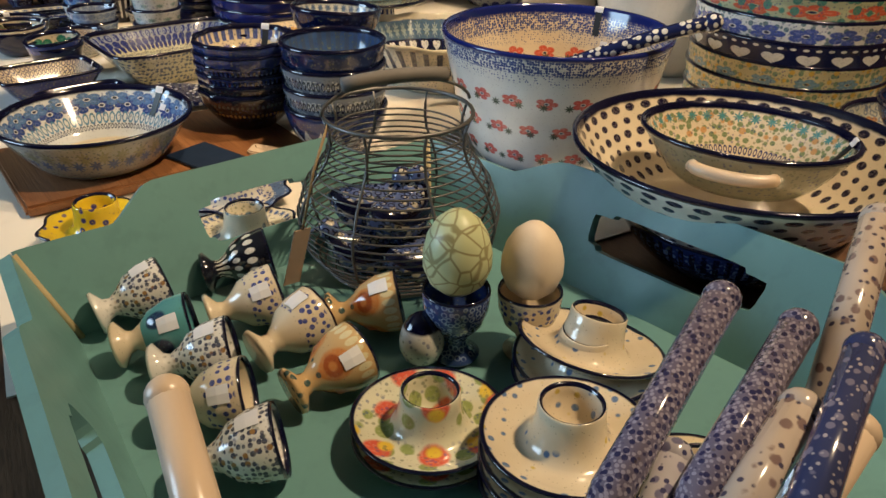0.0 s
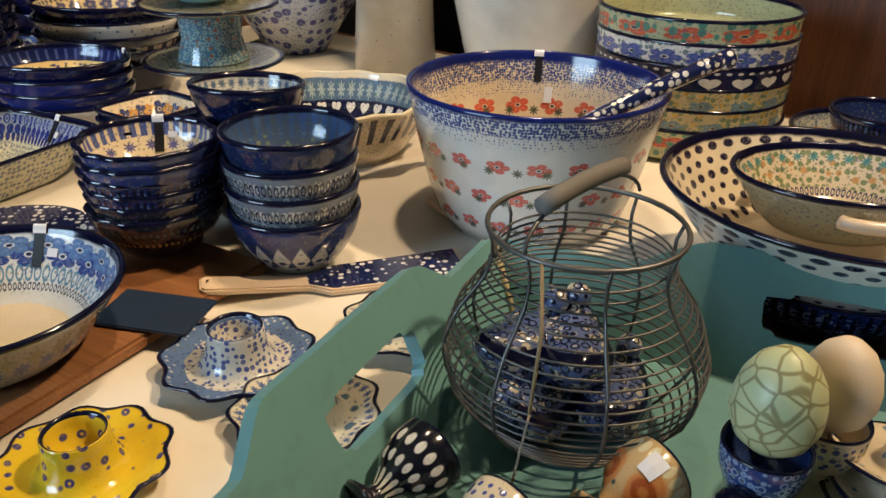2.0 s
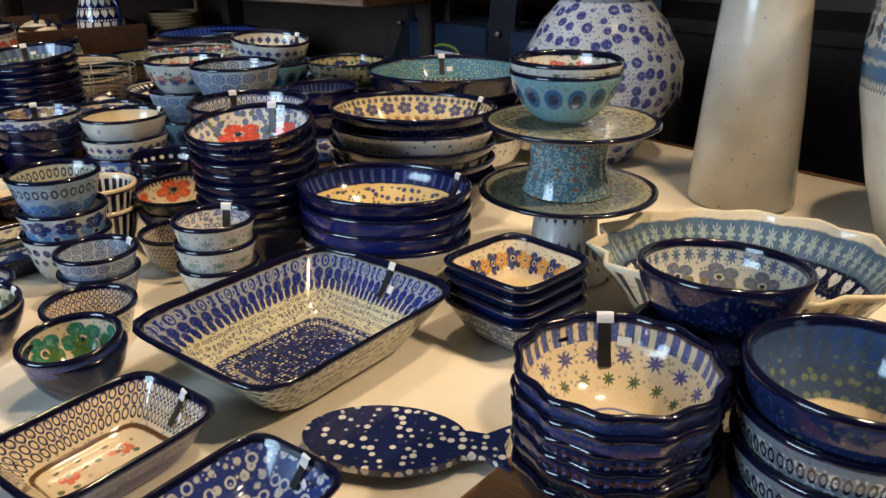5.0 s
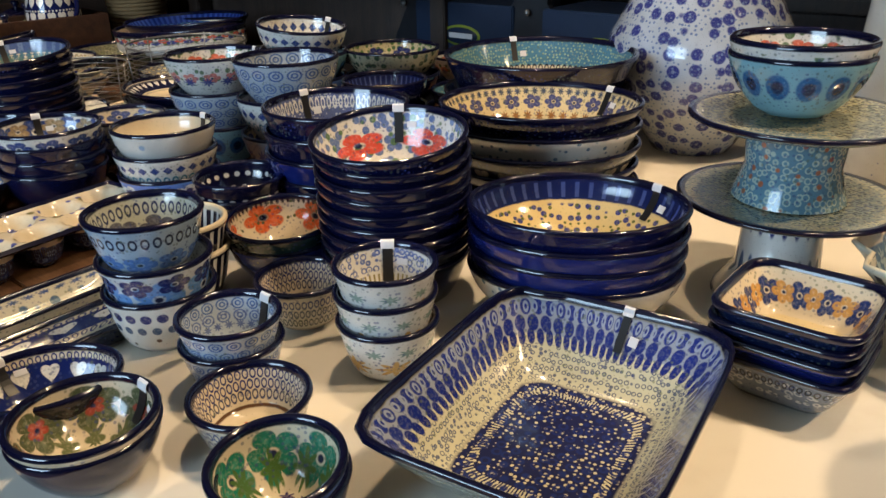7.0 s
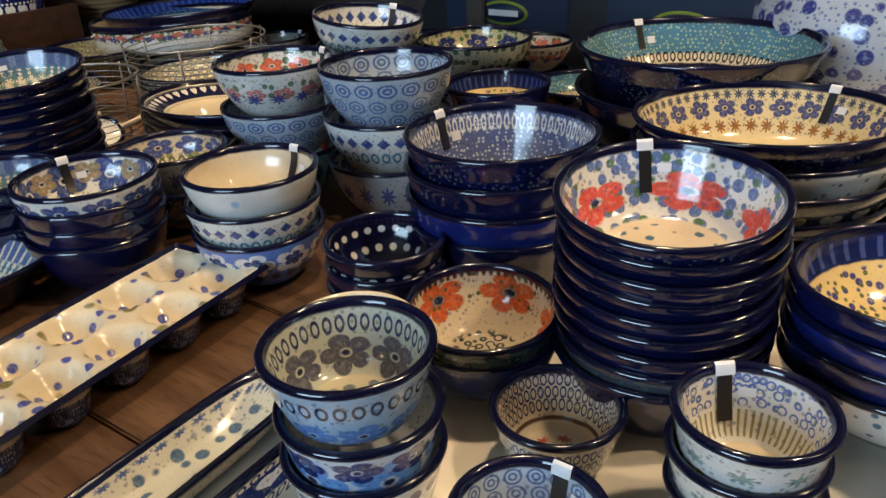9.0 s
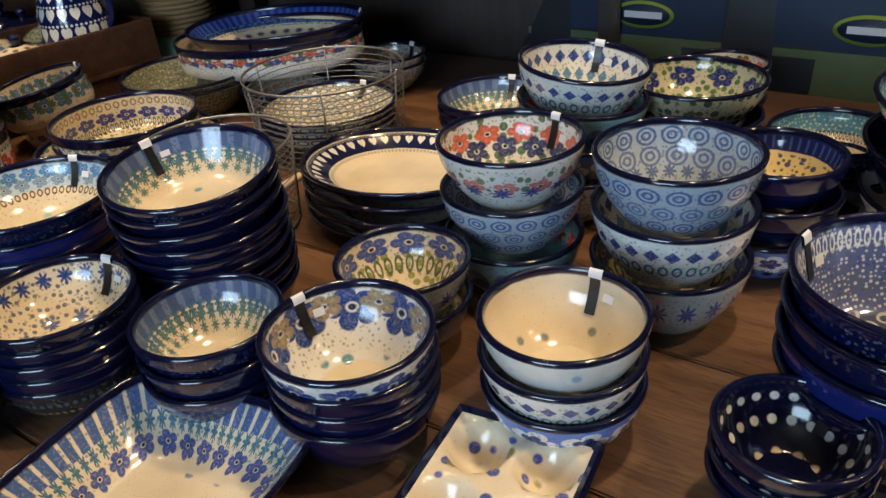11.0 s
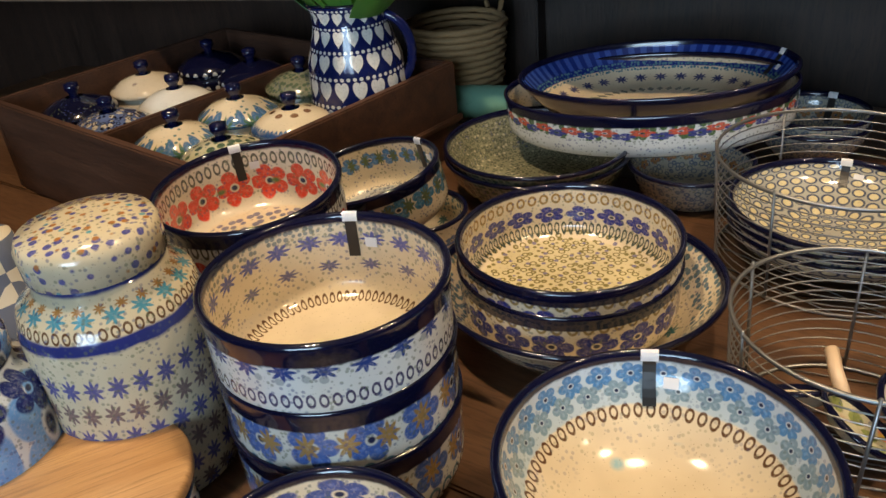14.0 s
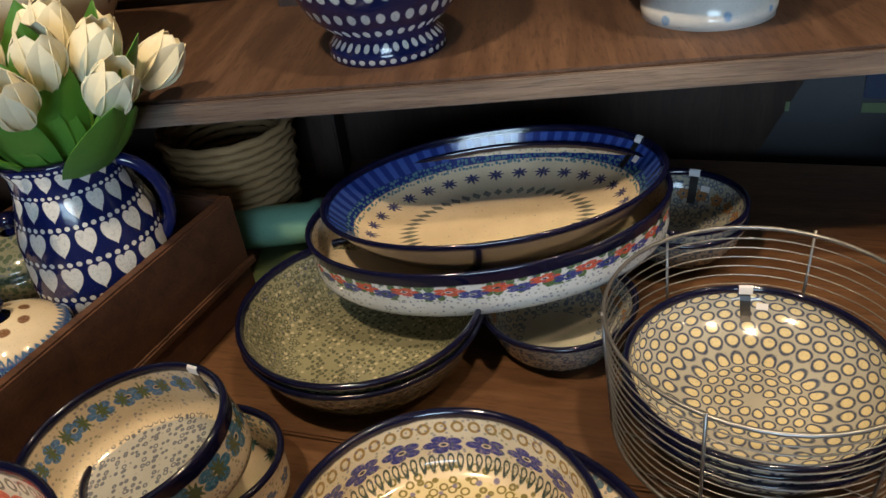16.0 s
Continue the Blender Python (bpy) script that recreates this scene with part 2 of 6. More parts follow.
BOX_BLUE = plain("box_dark_blue", (0.012, 0.03, 0.075), 0.5)
BOX_GREEN = plain("box_meadow_print", (0.14, 0.19, 0.09), 0.5, vary=0.35, scale=6)
BOX_LIME = plain("box_lime", (0.3, 0.4, 0.05), 0.5)
BOX_DUSK = plain("box_dusk_print", (0.15, 0.13, 0.13), 0.5, vary=0.4, scale=8)
SPECKLE_VIOLET = glaze("violet_speckle", (0.17, 0.15, 0.22), [("scatter", 0.5, 0.6, 640, 0.42, (0.36, 0.33, 0.42)), ("scatter", 0.5, 0.6, 420, 0.38, (0.035, 0.035, 0.1))], rim=(0.17, 0.15, 0.22))


def mottled(name, base, marks):
    """Glaze dappled with soft blots."""
    k = Nodes(name)
    col = k.mix(k.noise(30, 3), base, tuple(c * 0.8 for c in base))
    for scale, size, colour in marks:
        col = k.mix(k.step(k.math("ADD", k.voronoi(scale), k.math("MULTIPLY", k.noise(scale * 2, 2), 0.25)), size, 0.06), col, colour)
    k.bump(k.noise(90, 3), 0.1, 0.001)
    return k.done(col, 0.16, coat=0.4)


MOTTLE_GREY = mottled("grey_violet_mottle", (0.5, 0.47, 0.5), [(300, 0.5, (0.16, 0.15, 0.24)), (420, 0.38, (0.05, 0.05, 0.12))])
MOTTLE_INK = mottled("ink_mottle", (0.05, 0.06, 0.15), [(380, 0.46, (0.2, 0.19, 0.28)), (500, 0.34, (0.42, 0.38, 0.42))])
MOTTLE_SPRIG = mottled("sprig_mottle", (0.6, 0.5, 0.42), [(230, 0.42, (0.22, 0.15, 0.14)), (330, 0.36, (0.07, 0.06, 0.1))])
HANDLE_CREAM = plain("cream_handle", (0.75, 0.58, 0.42), 0.3, vary=0.05)
GLASS_PANE = Nodes("pane_glass")
GLASS_PANE.bsdf.inputs["Transmission Weight"].default_value = 1.0
GLASS_PANE = GLASS_PANE.done((0.9, 0.95, 1.0), 0.02)
PASTEL_GREEN = plain("mint_enamel", (0.25, 0.5, 0.36), 0.3)

P = {}  # pattern: material and words


def pattern(key, words, *args, **kw):
    P[key] = (glaze(key + "_glaze", *args, **kw), words)


pattern("navy", "dark navy blue glazed", NAVY, [("scatter", 0.87, 0.14, 60, 0.25, SKY_BLUE)], outer=(0.004, 0.006, 0.04), floor=CREAM, fine=0)
pattern("cobalt", "cobalt blue glazed", COBALT, [("band", 0.25, 0.02, 0, 0, (0.02, 0.06, 0.22)), ("scatter", 0.63, 0.1, 90, 0.3, SKY_BLUE)], floor=CREAM, fine=0)
pattern("teal_rim", "navy bowl with blue scalloped border", CREAM, [("band", 0.55, 0.055, 0, 0, (0.16, 0.22, 0.36)), ("stripe", 0.555, 0.04, 17, 0.6, (0.08, 0.12, 0.26)), ("stamp", 0.62, 0.05, 30, 0.95, (0.06, 0.16, 0.24)), ("stamp", 0.65, 0.04, 22, 0.9, (0.1, 0.2, 0.2), 0.5), ("stamp", 0.7, 0.035, 18, 0.7, (0.12, 0.22, 0.2)), ("scatter", 0.9, 0.12, 38, 0.17, (0.12, 0.3, 0.42))], outer=(0.004, 0.006, 0.042))
pattern("dragonfly", "cream bowl with blue flowers and dragonfly", CREAM, [("band", 0.565, 0.07, 0, 0, (0.48, 0.58, 0.66)), ("flower", 0.555, 0.04, 26, 0.8, (0.08, 0.22, 0.45)), ("flower", 0.6, 0.035, 26, 0.75, (0.2, 0.3, 0.38), 0.5), ("arc", 0.65, 0.022, 30, 0.6, BROWN), ("scatter", 0.87, 0.16, 26, 0.13, (0.3, 0.5, 0.58))], outer=(0.004, 0.011, 0.055), fine=0.3)
pattern("grey_daisy", "cream bowl with fine grey daisies", CREAM, [("scatter", 0.62, 0.13, 110, 0.3, (0.16, 0.18, 0.22)), ("stamp", 0.57, 0.06, 14, 0.75, BLUE), ("stamp", 0.74, 0.05, 8, 0.6, (0.1, 0.13, 0.3)), ("scatter", 0.9, 0.1, 46, 0.17, BLUE)], outer=NAVY)
pattern("blue_white", "white bowl with large blue blossoms", WHITE, [("flower", 0.59, 0.08, 8, 0.9, BLUE), ("dot", 0.59, 0.06, 8, 0.4, WHITE, 0.5), ("flower", 0.57, 0.07, 8, 0.62, (0.35, 0.27, 0.17), 0.5), ("flower", 0.3, 0.07, 11, 0.85, BLUE), ("stamp", 0.18, 0.06, 13, 0.75, (0.05, 0.07, 0.26), 0.4), ("scatter", 0.86, 0.13, 40, 0.2, (0.12, 0.3, 0.36))], floor=CREAM)
pattern("sage", "cream bowl with green vines and violet flowers", CREAM, [("scatter", 0.66, 0.08, 80, 0.4, (0.28, 0.3, 0.1)), ("flower", 0.57, 0.055, 9, 0.85, (0.06, 0.09, 0.28)), ("arc", 0.66, 0.05, 14, 0.6, (0.1, 0.14, 0.05)), ("stamp", 0.77, 0.03, 24, 0.8, (0.06, 0.07, 0.22)), ("stamp", 0.88, 0.05, 5, 0.7, (0.1, 0.1, 0.3)), ("stamp", 0.25, 0.1, 12, 0.7, BLUE)], outer=(0.35, 0.38, 0.4))
pattern("white_star", "white bowl with tiny stars", CREAM, [("scatter", 0.7, 0.3, 34, 0.13, (0.2, 0.24, 0.22)), ("scatter", 0.25, 0.14, 34, 0.13, SKY_BLUE)], outer=WHITE, fine=0)
pattern("lattice", "white bowl with blue lattice", WHITE, [("diamond", 0.3, 0.045, 18, 0.8, BLUE), ("arc", 0.2, 0.05, 18, 0.6, TEAL), ("diamond", 0.57, 0.04, 18, 0.8, BLUE), ("diamond", 0.65, 0.04, 18, 0.8, (0.1, 0.25, 0.45), 0.5)], floor=CREAM)
pattern("blue_bloom", "blue bowl with white blooms", (0.1, 0.2, 0.55), [("flower", 0.26, 0.1, 10, 0.9, WHITE), ("stamp", 0.14, 0.06, 14, 0.8, NAVY, 0.5), ("flower", 0.27, 0.1, 10, 0.5, COBALT)], floor=CREAM)
pattern("rose_band", "white bowl with red roses and leaves", WHITE, [("scatter", 0.62, 0.11, 70, 0.42, (0.1, 0.17, 0.08)), ("flower", 0.585, 0.05, 11, 0.75, (0.66, 0.15, 0.09)), ("flower", 0.64, 0.05, 11, 0.75, (0.04, 0.05, 0.16), 0.5), ("scatter", 0.26, 0.09, 70, 0.36, (0.13, 0.22, 0.12)), ("flower", 0.24, 0.06, 13, 0.7, (0.62, 0.2, 0.18)), ("stamp", 0.2, 0.06, 10, 0.7, (0.06, 0.08, 0.3), 0.5)], floor=CREAM)
pattern("swirl", "pale blue bowl with spiral swirls", (0.42, 0.5, 0.6), [("swirl", 0.55, 0.04, 17, 0.95, (0.09, 0.16, 0.36)), ("swirl", 0.62, 0.04, 15, 0.9, (0.14, 0.2, 0.4), 0.5), ("stamp", 0.67, 0.03, 14, 0.8, (0.12, 0.17, 0.36), 0.5), ("swirl", 0.32, 0.05, 18, 0.95, (0.08, 0.15, 0.38)), ("swirl", 0.22, 0.05, 18, 0.95, (0.14, 0.22, 0.44), 0.5), ("swirl", 0.12, 0.05, 16, 0.95, (0.1, 0.17, 0.4))], floor=CREAM)
pattern("peacock", "turquoise bowl with dark peacock eyes", (0.25, 0.5, 0.6), [("dot", 0.23, 0.11, 10, 0.8, (0.03, 0.14, 0.35)), ("dot", 0.23, 0.11, 10, 0.42, (0.004, 0.02, 0.08)), ("stamp", 0.6, 0.07, 12, 0.8, RED)], floor=CREAM)
pattern("red_rose", "navy bowl with red flowers inside", WHITE, [("scatter", 0.63, 0.12, 75, 0.45, (0.12, 0.19, 0.42)), ("scatter", 0.63, 0.12, 60, 0.28, (0.1, 0.2, 0.09)), ("flower", 0.66, 0.085, 5, 0.7, (0.72, 0.1, 0.07)), ("scatter", 0.88, 0.09, 48, 0.2, (0.06, 0.16, 0.24))], floor=CREAM, outer=(0.004, 0.006, 0.05))
pattern("polka_navy", "navy bowl with white polka dots", NAVY, [("dot", 0.57, 0.035, 16, 0.5, WHITE), ("dot", 0.66, 0.035, 13, 0.5, WHITE, 0.5), ("dot", 0.76, 0.035, 9, 0.5, CREAM), ("dot", 0.25, 0.05, 16, 0.5, WHITE), ("dot", 0.14, 0.05, 16, 0.5, WHITE, 0.5)], fine=0)
pattern("orange_flower", "cream bowl with orange-red flowers", CREAM, [("flower", 0.6, 0.1, 5, 0.72, (0.66, 0.12, 0.03)), ("dot", 0.6, 0.1, 5, 0.2, NAVY), ("scatter", 0.58, 0.07, 95, 0.22, (0.1, 0.12, 0.05)), ("rings", 0.87, 0.13, 100, 0.4, (0.04, 0.06, 0.06)), ("stamp", 0.52, 0.025, 40, 0.8, NAVY)], outer=(0.02, 0.05, 0.05))
pattern("navy_lace", "navy bowl with fine lace pattern", (0.11, 0.14, 0.3), [("rings", 0.9, 0.16, 65, 0.42, (0.5, 0.5, 0.46)), ("scatter", 0.62, 0.12, 190, 0.33, (0.55, 0.58, 0.65)), ("arc", 0.55, 0.04, 34, 0.55, WHITE)], outer=(0.004, 0.006, 0.045), floor=(0.06, 0.07, 0.12))
pattern("pansy", "pale cup with lace rim and orange pansy", WHITE, [("rings", 0.57, 0.06, 125, 0.4, (0.1, 0.16, 0.45)), ("stripe", 0.69, 0.045, 34, 0.4, (0.3, 0.26, 0.1)), ("dot", 1.0, 0.1, 1, 0.9, ORANGE), ("stamp", 0.86, 0.04, 5, 0.7, (0.2, 0.28, 0.2)), ("stamp", 0.27, 0.06, 9, 0.6, (0.25, 0.36, 0.32)), ("stamp", 0.14, 0.08, 6, 0.9, (0.66, 0.4, 0.13), 0.4)], floor=CREAM)
pattern("scale", "dark bowl with fish scale pattern", CREAM, [("arc", 0.54, 0.035, 22, 0.7, COBALT), ("arc", 0.6, 0.035, 22, 0.7, COBALT, 0.5), ("arc", 0.66, 0.035, 20, 0.7, (0.04, 0.05, 0.12)), ("arc", 0.1, 0.05, 24, 0.7, (0.08, 0.1, 0.1)), ("arc", 0.2, 0.05, 24, 0.7, (0.08, 0.1, 0.14), 0.5), ("arc", 0.3, 0.05, 24, 0.7, (0.04, 0.06, 0.2)), ("stamp", 0.87, 0.05, 5, 0.8, (0.5, 0.1, 0.05)), ("band", 0.72, 0.008, 0, 0, BROWN)], outer=(0.55, 0.52, 0.44))
pattern("ramekin", "light blue cup with scroll border", (0.38, 0.52, 0.68), [("arc", 0.28, 0.06, 16, 0.6, (0.01, 0.02, 0.06)), ("flower", 0.1, 0.08, 9, 0.9, (0.12, 0.25, 0.6)), ("arc", 0.57, 0.045, 18, 0.6, (0.02, 0.03, 0.1)), ("flower", 0.68, 0.07, 7, 0.9, (0.1, 0.1, 0.13)), ("scatter", 0.9, 0.12, 60, 0.3, (0.14, 0.18, 0.2))], wall=(0.5, 0.52, 0.45), floor=(0.6, 0.55, 0.4))
pattern("bloom_cup", "white cup with large blue flowers", (0.62, 0.68, 0.75), [("flower", 0.2, 0.14, 6, 0.9, (0.14, 0.33, 0.72)), ("flower", 0.3, 0.08, 9, 0.8, COBALT, 0.3), ("stamp", 0.1, 0.06, 10, 0.8, NAVY, 0.6)])
pattern("dot_cup", "white cup with large blue dots", WHITE, [("dot", 0.3, 0.05, 15, 0.7, COBALT), ("dot", 0.2, 0.05, 15, 0.62, (0.05, 0.1, 0.2), 0.5), ("scatter", 0.08, 0.08, 70, 0.25, BROWN)], fine=0)
pattern("stripe_cup", "navy cup with cream vertical stripes", NAVY, [("stripe", 0.6, 0.1, 18, 0.4, WHITE), ("stripe", 0.22, 0.14, 18, 0.4, WHITE)], rim=CREAM, fine=0)
pattern("leaf", "white bowl with green grape leaves", CREAM, [("flower", 0.63, 0.1, 6, 0.95, (0.02, 0.2, 0.13)), ("stamp", 0.68, 0.1, 8, 0.8, (0.08, 0.16, 0.04), 0.4), ("stamp", 0.83, 0.08, 6, 0.9, (0.05, 0.03, 0.15), 0.2)], outer=(0.03, 0.05, 0.22))
pattern("heart_navy", "navy bowl with white hearts", CREAM, [("band", 0.63, 0.075, 0, 0, (0.01, 0.02, 0.13)), ("heart", 0.63, 0.07, 14, 0.62, WHITE), ("arc", 0.54, 0.03, 30, 0.6, COBALT), ("arc", 0.73, 0.03, 26, 0.6, COBALT)], outer=NAVY)
pattern("olive_floral", "cream bowl with olive and brown flowers", CREAM, [("flower", 0.62, 0.09, 6, 0.95, (0.1, 0.12, 0.06)), ("flower", 0.62, 0.09, 6, 0.4, (0.4, 0.08, 0.05)), ("stamp", 0.74, 0.08, 8, 0.8, (0.14, 0.16, 0.07), 0.5), ("arc", 0.28, 0.08, 9, 0.7, BLUE)])
pattern("yellow_vine", "navy oval bowl with yellow blossom inside", (0.74, 0.58, 0.28), [("scatter", 0.82, 0.2, 88, 0.34, (0.05, 0.06, 0.22)), ("scatter", 0.82, 0.2, 120, 0.28, (0.1, 0.13, 0.04)), ("band", 0.55, 0.055, 0, 0, (0.012, 0.02, 0.1)), ("stripe", 0.56, 0.035, 30, 0.3, (0.06, 0.09, 0.28))], outer=(0.004, 0.007, 0.06), fine=0)
pattern("yellow_oval", "navy oval dish with cream floral inside", (0.72, 0.6, 0.36), [("flower", 0.6, 0.05, 24, 0.75, (0.06, 0.07, 0.2)), ("stamp", 0.68, 0.04, 28, 0.75, (0.3, 0.13, 0.04), 0.5), ("stamp", 0.54, 0.03, 44, 0.8, (0.05, 0.07, 0.12))], outer=(0.004, 0.005, 0.035))
pattern("blue_green", "large bowl with blue green border", CREAM, [("band", 0.57, 0.075, 0, 0, (0.08, 0.22, 0.34)), ("scatter", 0.58, 0.075, 170, 0.35, (0.35, 0.5, 0.36)), ("arc", 0.66, 0.03, 40, 0.6, NAVY), ("band", 0.7, 0.012, 0, 0, NAVY), ("stamp", 0.78, 0.03, 22, 0.6, NAVY)], outer=NAVY)
pattern("white_band", "white oval dish with navy rim", WHITE, [("scatter", 0.3, 0.1, 75, 0.25, (0.12, 0.2, 0.3)), ("band", 0.08, 0.06, 0, 0, NAVY)], fine=0)
pattern("heart_dark", "dark dish with cream heart band", (0.05, 0.06, 0.08), [("heart", 0.24, 0.07, 22, 0.62, CREAM), ("dot", 0.12, 0.04, 30, 0.5, CREAM)])
pattern("green_flor", "green floral bowl with cream inside", (0.55, 0.52, 0.36), [("scatter", 0.62, 0.14, 80, 0.42, (0.08, 0.17, 0.06)), ("scatter", 0.25, 0.16, 65, 0.4, (0.05, 0.1, 0.06)), ("flower", 0.6, 0.08, 9, 0.6, COBALT)])
pattern("rose_pot", "white pot with rows of red roses", WHITE, [("scatter", 0.365, 0.022, 260, 0.55, (0.05, 0.08, 0.26)), ("scatter", 0.335, 0.02, 260, 0.3, (0.1, 0.14, 0.32))] + [m for i, v in enumerate((0.08, 0.17, 0.26)) for m in (("flower", v, 0.03, 20, 0.55, (0.62, 0.12, 0.1), 0.5 * (i % 2)), ("stamp", v - 0.012, 0.03, 20, 0.4, (0.06, 0.09, 0.06), 0.3 + 0.5 * (i % 2)))] + [m for i, v in enumerate((0.6, 0.66, 0.72)) for m in (("flower", v, 0.025, 18, 0.6, (0.62, 0.11, 0.06), 0.5 * (i % 2)), ("stamp", v + 0.01, 0.025, 18, 0.4, (0.06, 0.09, 0.06), 0.3 + 0.5 * (i % 2)))] + [("scatter", 0.53, 0.022, 260, 0.55, (0.06, 0.09, 0.27)), ("scatter", 0.56, 0.018, 260, 0.3, (0.1, 0.14, 0.3))], wall=CREAM, floor=CREAM, rim=COBALT, fine=0)
pattern("polka_big", "cream bowl with dark blue dots", CREAM, [("dot", v, 0.028, 30, s, (0.008, 0.01, 0.06), p) for v, s, p in ((0.06, 0.4, 0), (0.12, 0.6, 0.5), (0.18, 0.45, 0.2), (0.24, 0.65, 0), (0.3, 0.5, 0.6), (0.35, 0.65, 0.3))] + [("dot", v, 0.022, 30, s, (0.012, 0.01, 0.04), p) for v, s, p in ((0.53, 0.6, 0), (0.57, 0.5, 0.5), (0.61, 0.6, 0.2), (0.65, 0.45, 0.7), (0.69, 0.55, 0), (0.73, 0.5, 0.4))], outer=WHITE, fine=0)
pattern("oval_green", "cream oval dish with green floral border", CREAM, [("scatter", 0.6, 0.09, 120, 0.42, (0.22, 0.28, 0.14)), ("scatter", 0.59, 0.08, 70, 0.3, (0.6, 0.33, 0.14)), ("stamp", 0.55, 0.035, 24, 0.7, (0.08, 0.28, 0.3)), ("arc", 0.71, 0.025, 44, 0.6, COBALT), ("stamp", 0.9, 0.05, 6, 0.3, (0.4, 0.42, 0.4))], outer=(0.32, 0.32, 0.24))
pattern("poppy", "green and red poppy decorated bowl", (0.5, 0.52, 0.32), [("flower", 0.26, 0.09, 12, 0.8, (0.66, 0.12, 0.06)), ("scatter", 0.2, 0.2, 55, 0.4, (0.08, 0.26, 0.2))])
pattern("meadow", "yellow green bowl with small meadow flowers", (0.6, 0.55, 0.33), [("scatter", 0.2, 0.2, 90, 0.42, (0.2, 0.3, 0.2)), ("scatter", 0.2, 0.2, 60, 0.3, (0.66, 0.45, 0.1)), ("flower", 0.22, 0.1, 16, 0.55, (0.16, 0.3, 0.42))])
pattern("forget_band", "white bowl with dense blue flowers", WHITE, [("scatter", 0.2, 0.2, 90, 0.4, (0.16, 0.24, 0.26)), ("flower", 0.25, 0.09, 18, 0.85, (0.06, 0.1, 0.36)), ("flower", 0.1, 0.08, 18, 0.7, (0.15, 0.28, 0.5), 0.5)])
pattern("heart_row", "navy bowl with row of white hearts", (0.01, 0.015, 0.06), [("heart", 0.22, 0.09, 20, 0.66, WHITE), ("dot", 0.35, 0.03, 40, 0.5, WHITE)], fine=0)
pattern("blue_flor_big", "cream shallow bowl with blue flower border", CREAM, [("flower", 0.59, 0.042, 18, 0.95, (0.025, 0.06, 0.26)), ("flower", 0.555, 0.036, 18, 0.95, (0.1, 0.2, 0.42), 0.5), ("arc", 0.655, 0.035, 34, 0.7, (0.1, 0.25, 0.4)), ("arc", 0.7, 0.018, 60, 0.6, (0.03, 0.04, 0.08)), ("scatter", 0.88, 0.09, 34, 0.07, NAVY), ("stamp", 0.26, 0.09, 22, 0.8, (0.3, 0.3, 0.2)), ("stamp", 0.18, 0.07, 22, 0.8, (0.12, 0.18, 0.36), 0.5)], wall=(0.66, 0.7, 0.72), floor=CREAM, outer=(0.4, 0.4, 0.36))
pattern("scallop", "scalloped blue bowl with cream inside", CREAM, [("stripe", 0.545, 0.04, 24, 0.6, (0.07, 0.11, 0.34)), ("stamp", 0.63, 0.045, 11, 0.6, (0.1, 0.1, 0.3)), ("stamp", 0.7, 0.04, 11, 0.5, (0.09, 0.14, 0.06), 0.5), ("band", 0.83, 0.014, 0, 0, (0.18, 0.2, 0.4)), ("stamp", 0.9, 0.05, 6, 0.6, (0.07, 0.09, 0.3)), ("stripe", 0.3, 0.09, 26, 0.6, (0.03, 0.05, 0.2))], outer=(0.035, 0.055, 0.16))
pattern("dark_lace", "dark blue bowl with small lace pattern", (0.015, 0.028, 0.11), [("rings", 0.22, 0.12, 95, 0.36, (0.16, 0.24, 0.42)), ("stripe", 0.3, 0.07, 44, 0.5, NAVY)])
pattern("brown_lace", "dark brown bowl with golden band", (0.025, 0.022, 0.03), [("dot", 0.2, 0.03, 44, 0.6, (0.4, 0.26, 0.08)), ("dot", 0.3, 0.03, 44, 0.6, (0.08, 0.12, 0.1))])
pattern("blue_inner", "deep blue bowl with pale flowers", (0.06, 0.1, 0.2), [("stripe", 0.56, 0.06, 22, 0.5, (0.05, 0.11, 0.28)), ("scatter", 0.67, 0.07, 105, 0.35, (0.16, 0.22, 0.18)), ("band", 0.755, 0.05, 0, 0, CREAM), ("stamp", 0.76, 0.03, 7, 0.5, (0.12, 0.2, 0.26)), ("stamp", 0.85, 0.05, 5, 0.4, (0.18, 0.3, 0.34))], floor=CREAM, outer=(0.012, 0.025, 0.095))
pattern("white_lace", "grey blue bowl with lace band", (0.22, 0.25, 0.3), [("rings", 0.24, 0.11, 110, 0.36, (0.62, 0.64, 0.62)), ("arc", 0.3, 0.05, 34, 0.6, NAVY)])
pattern("zigzag", "blue bowl with white zigzag and dots", (0.018, 0.038, 0.14), [("diamond", 0.16, 0.12, 13, 0.95, (0.6, 0.62, 0.6)), ("dot", 0.14, 0.04, 13, 0.4, COBALT), ("band", 0.05, 0.05, 0, 0, (0.6, 0.6, 0.56)), ("scatter", 0.07, 0.07, 70, 0.25, COBALT)])
pattern("vine_bowl", "blue bowl with grey vine flowers", (0.6, 0.62, 0.6), [("stamp", 0.545, 0.04, 22, 0.8, (0.09, 0.16, 0.3)), ("flower", 0.63, 0.06, 9, 0.8, (0.14, 0.17, 0.27)), ("scatter", 0.7, 0.08, 75, 0.3, (0.2, 0.18, 0.09)), ("flower", 0.74, 0.06, 7, 0.7, (0.22, 0.17, 0.1), 0.5)], outer=(0.006, 0.012, 0.06))
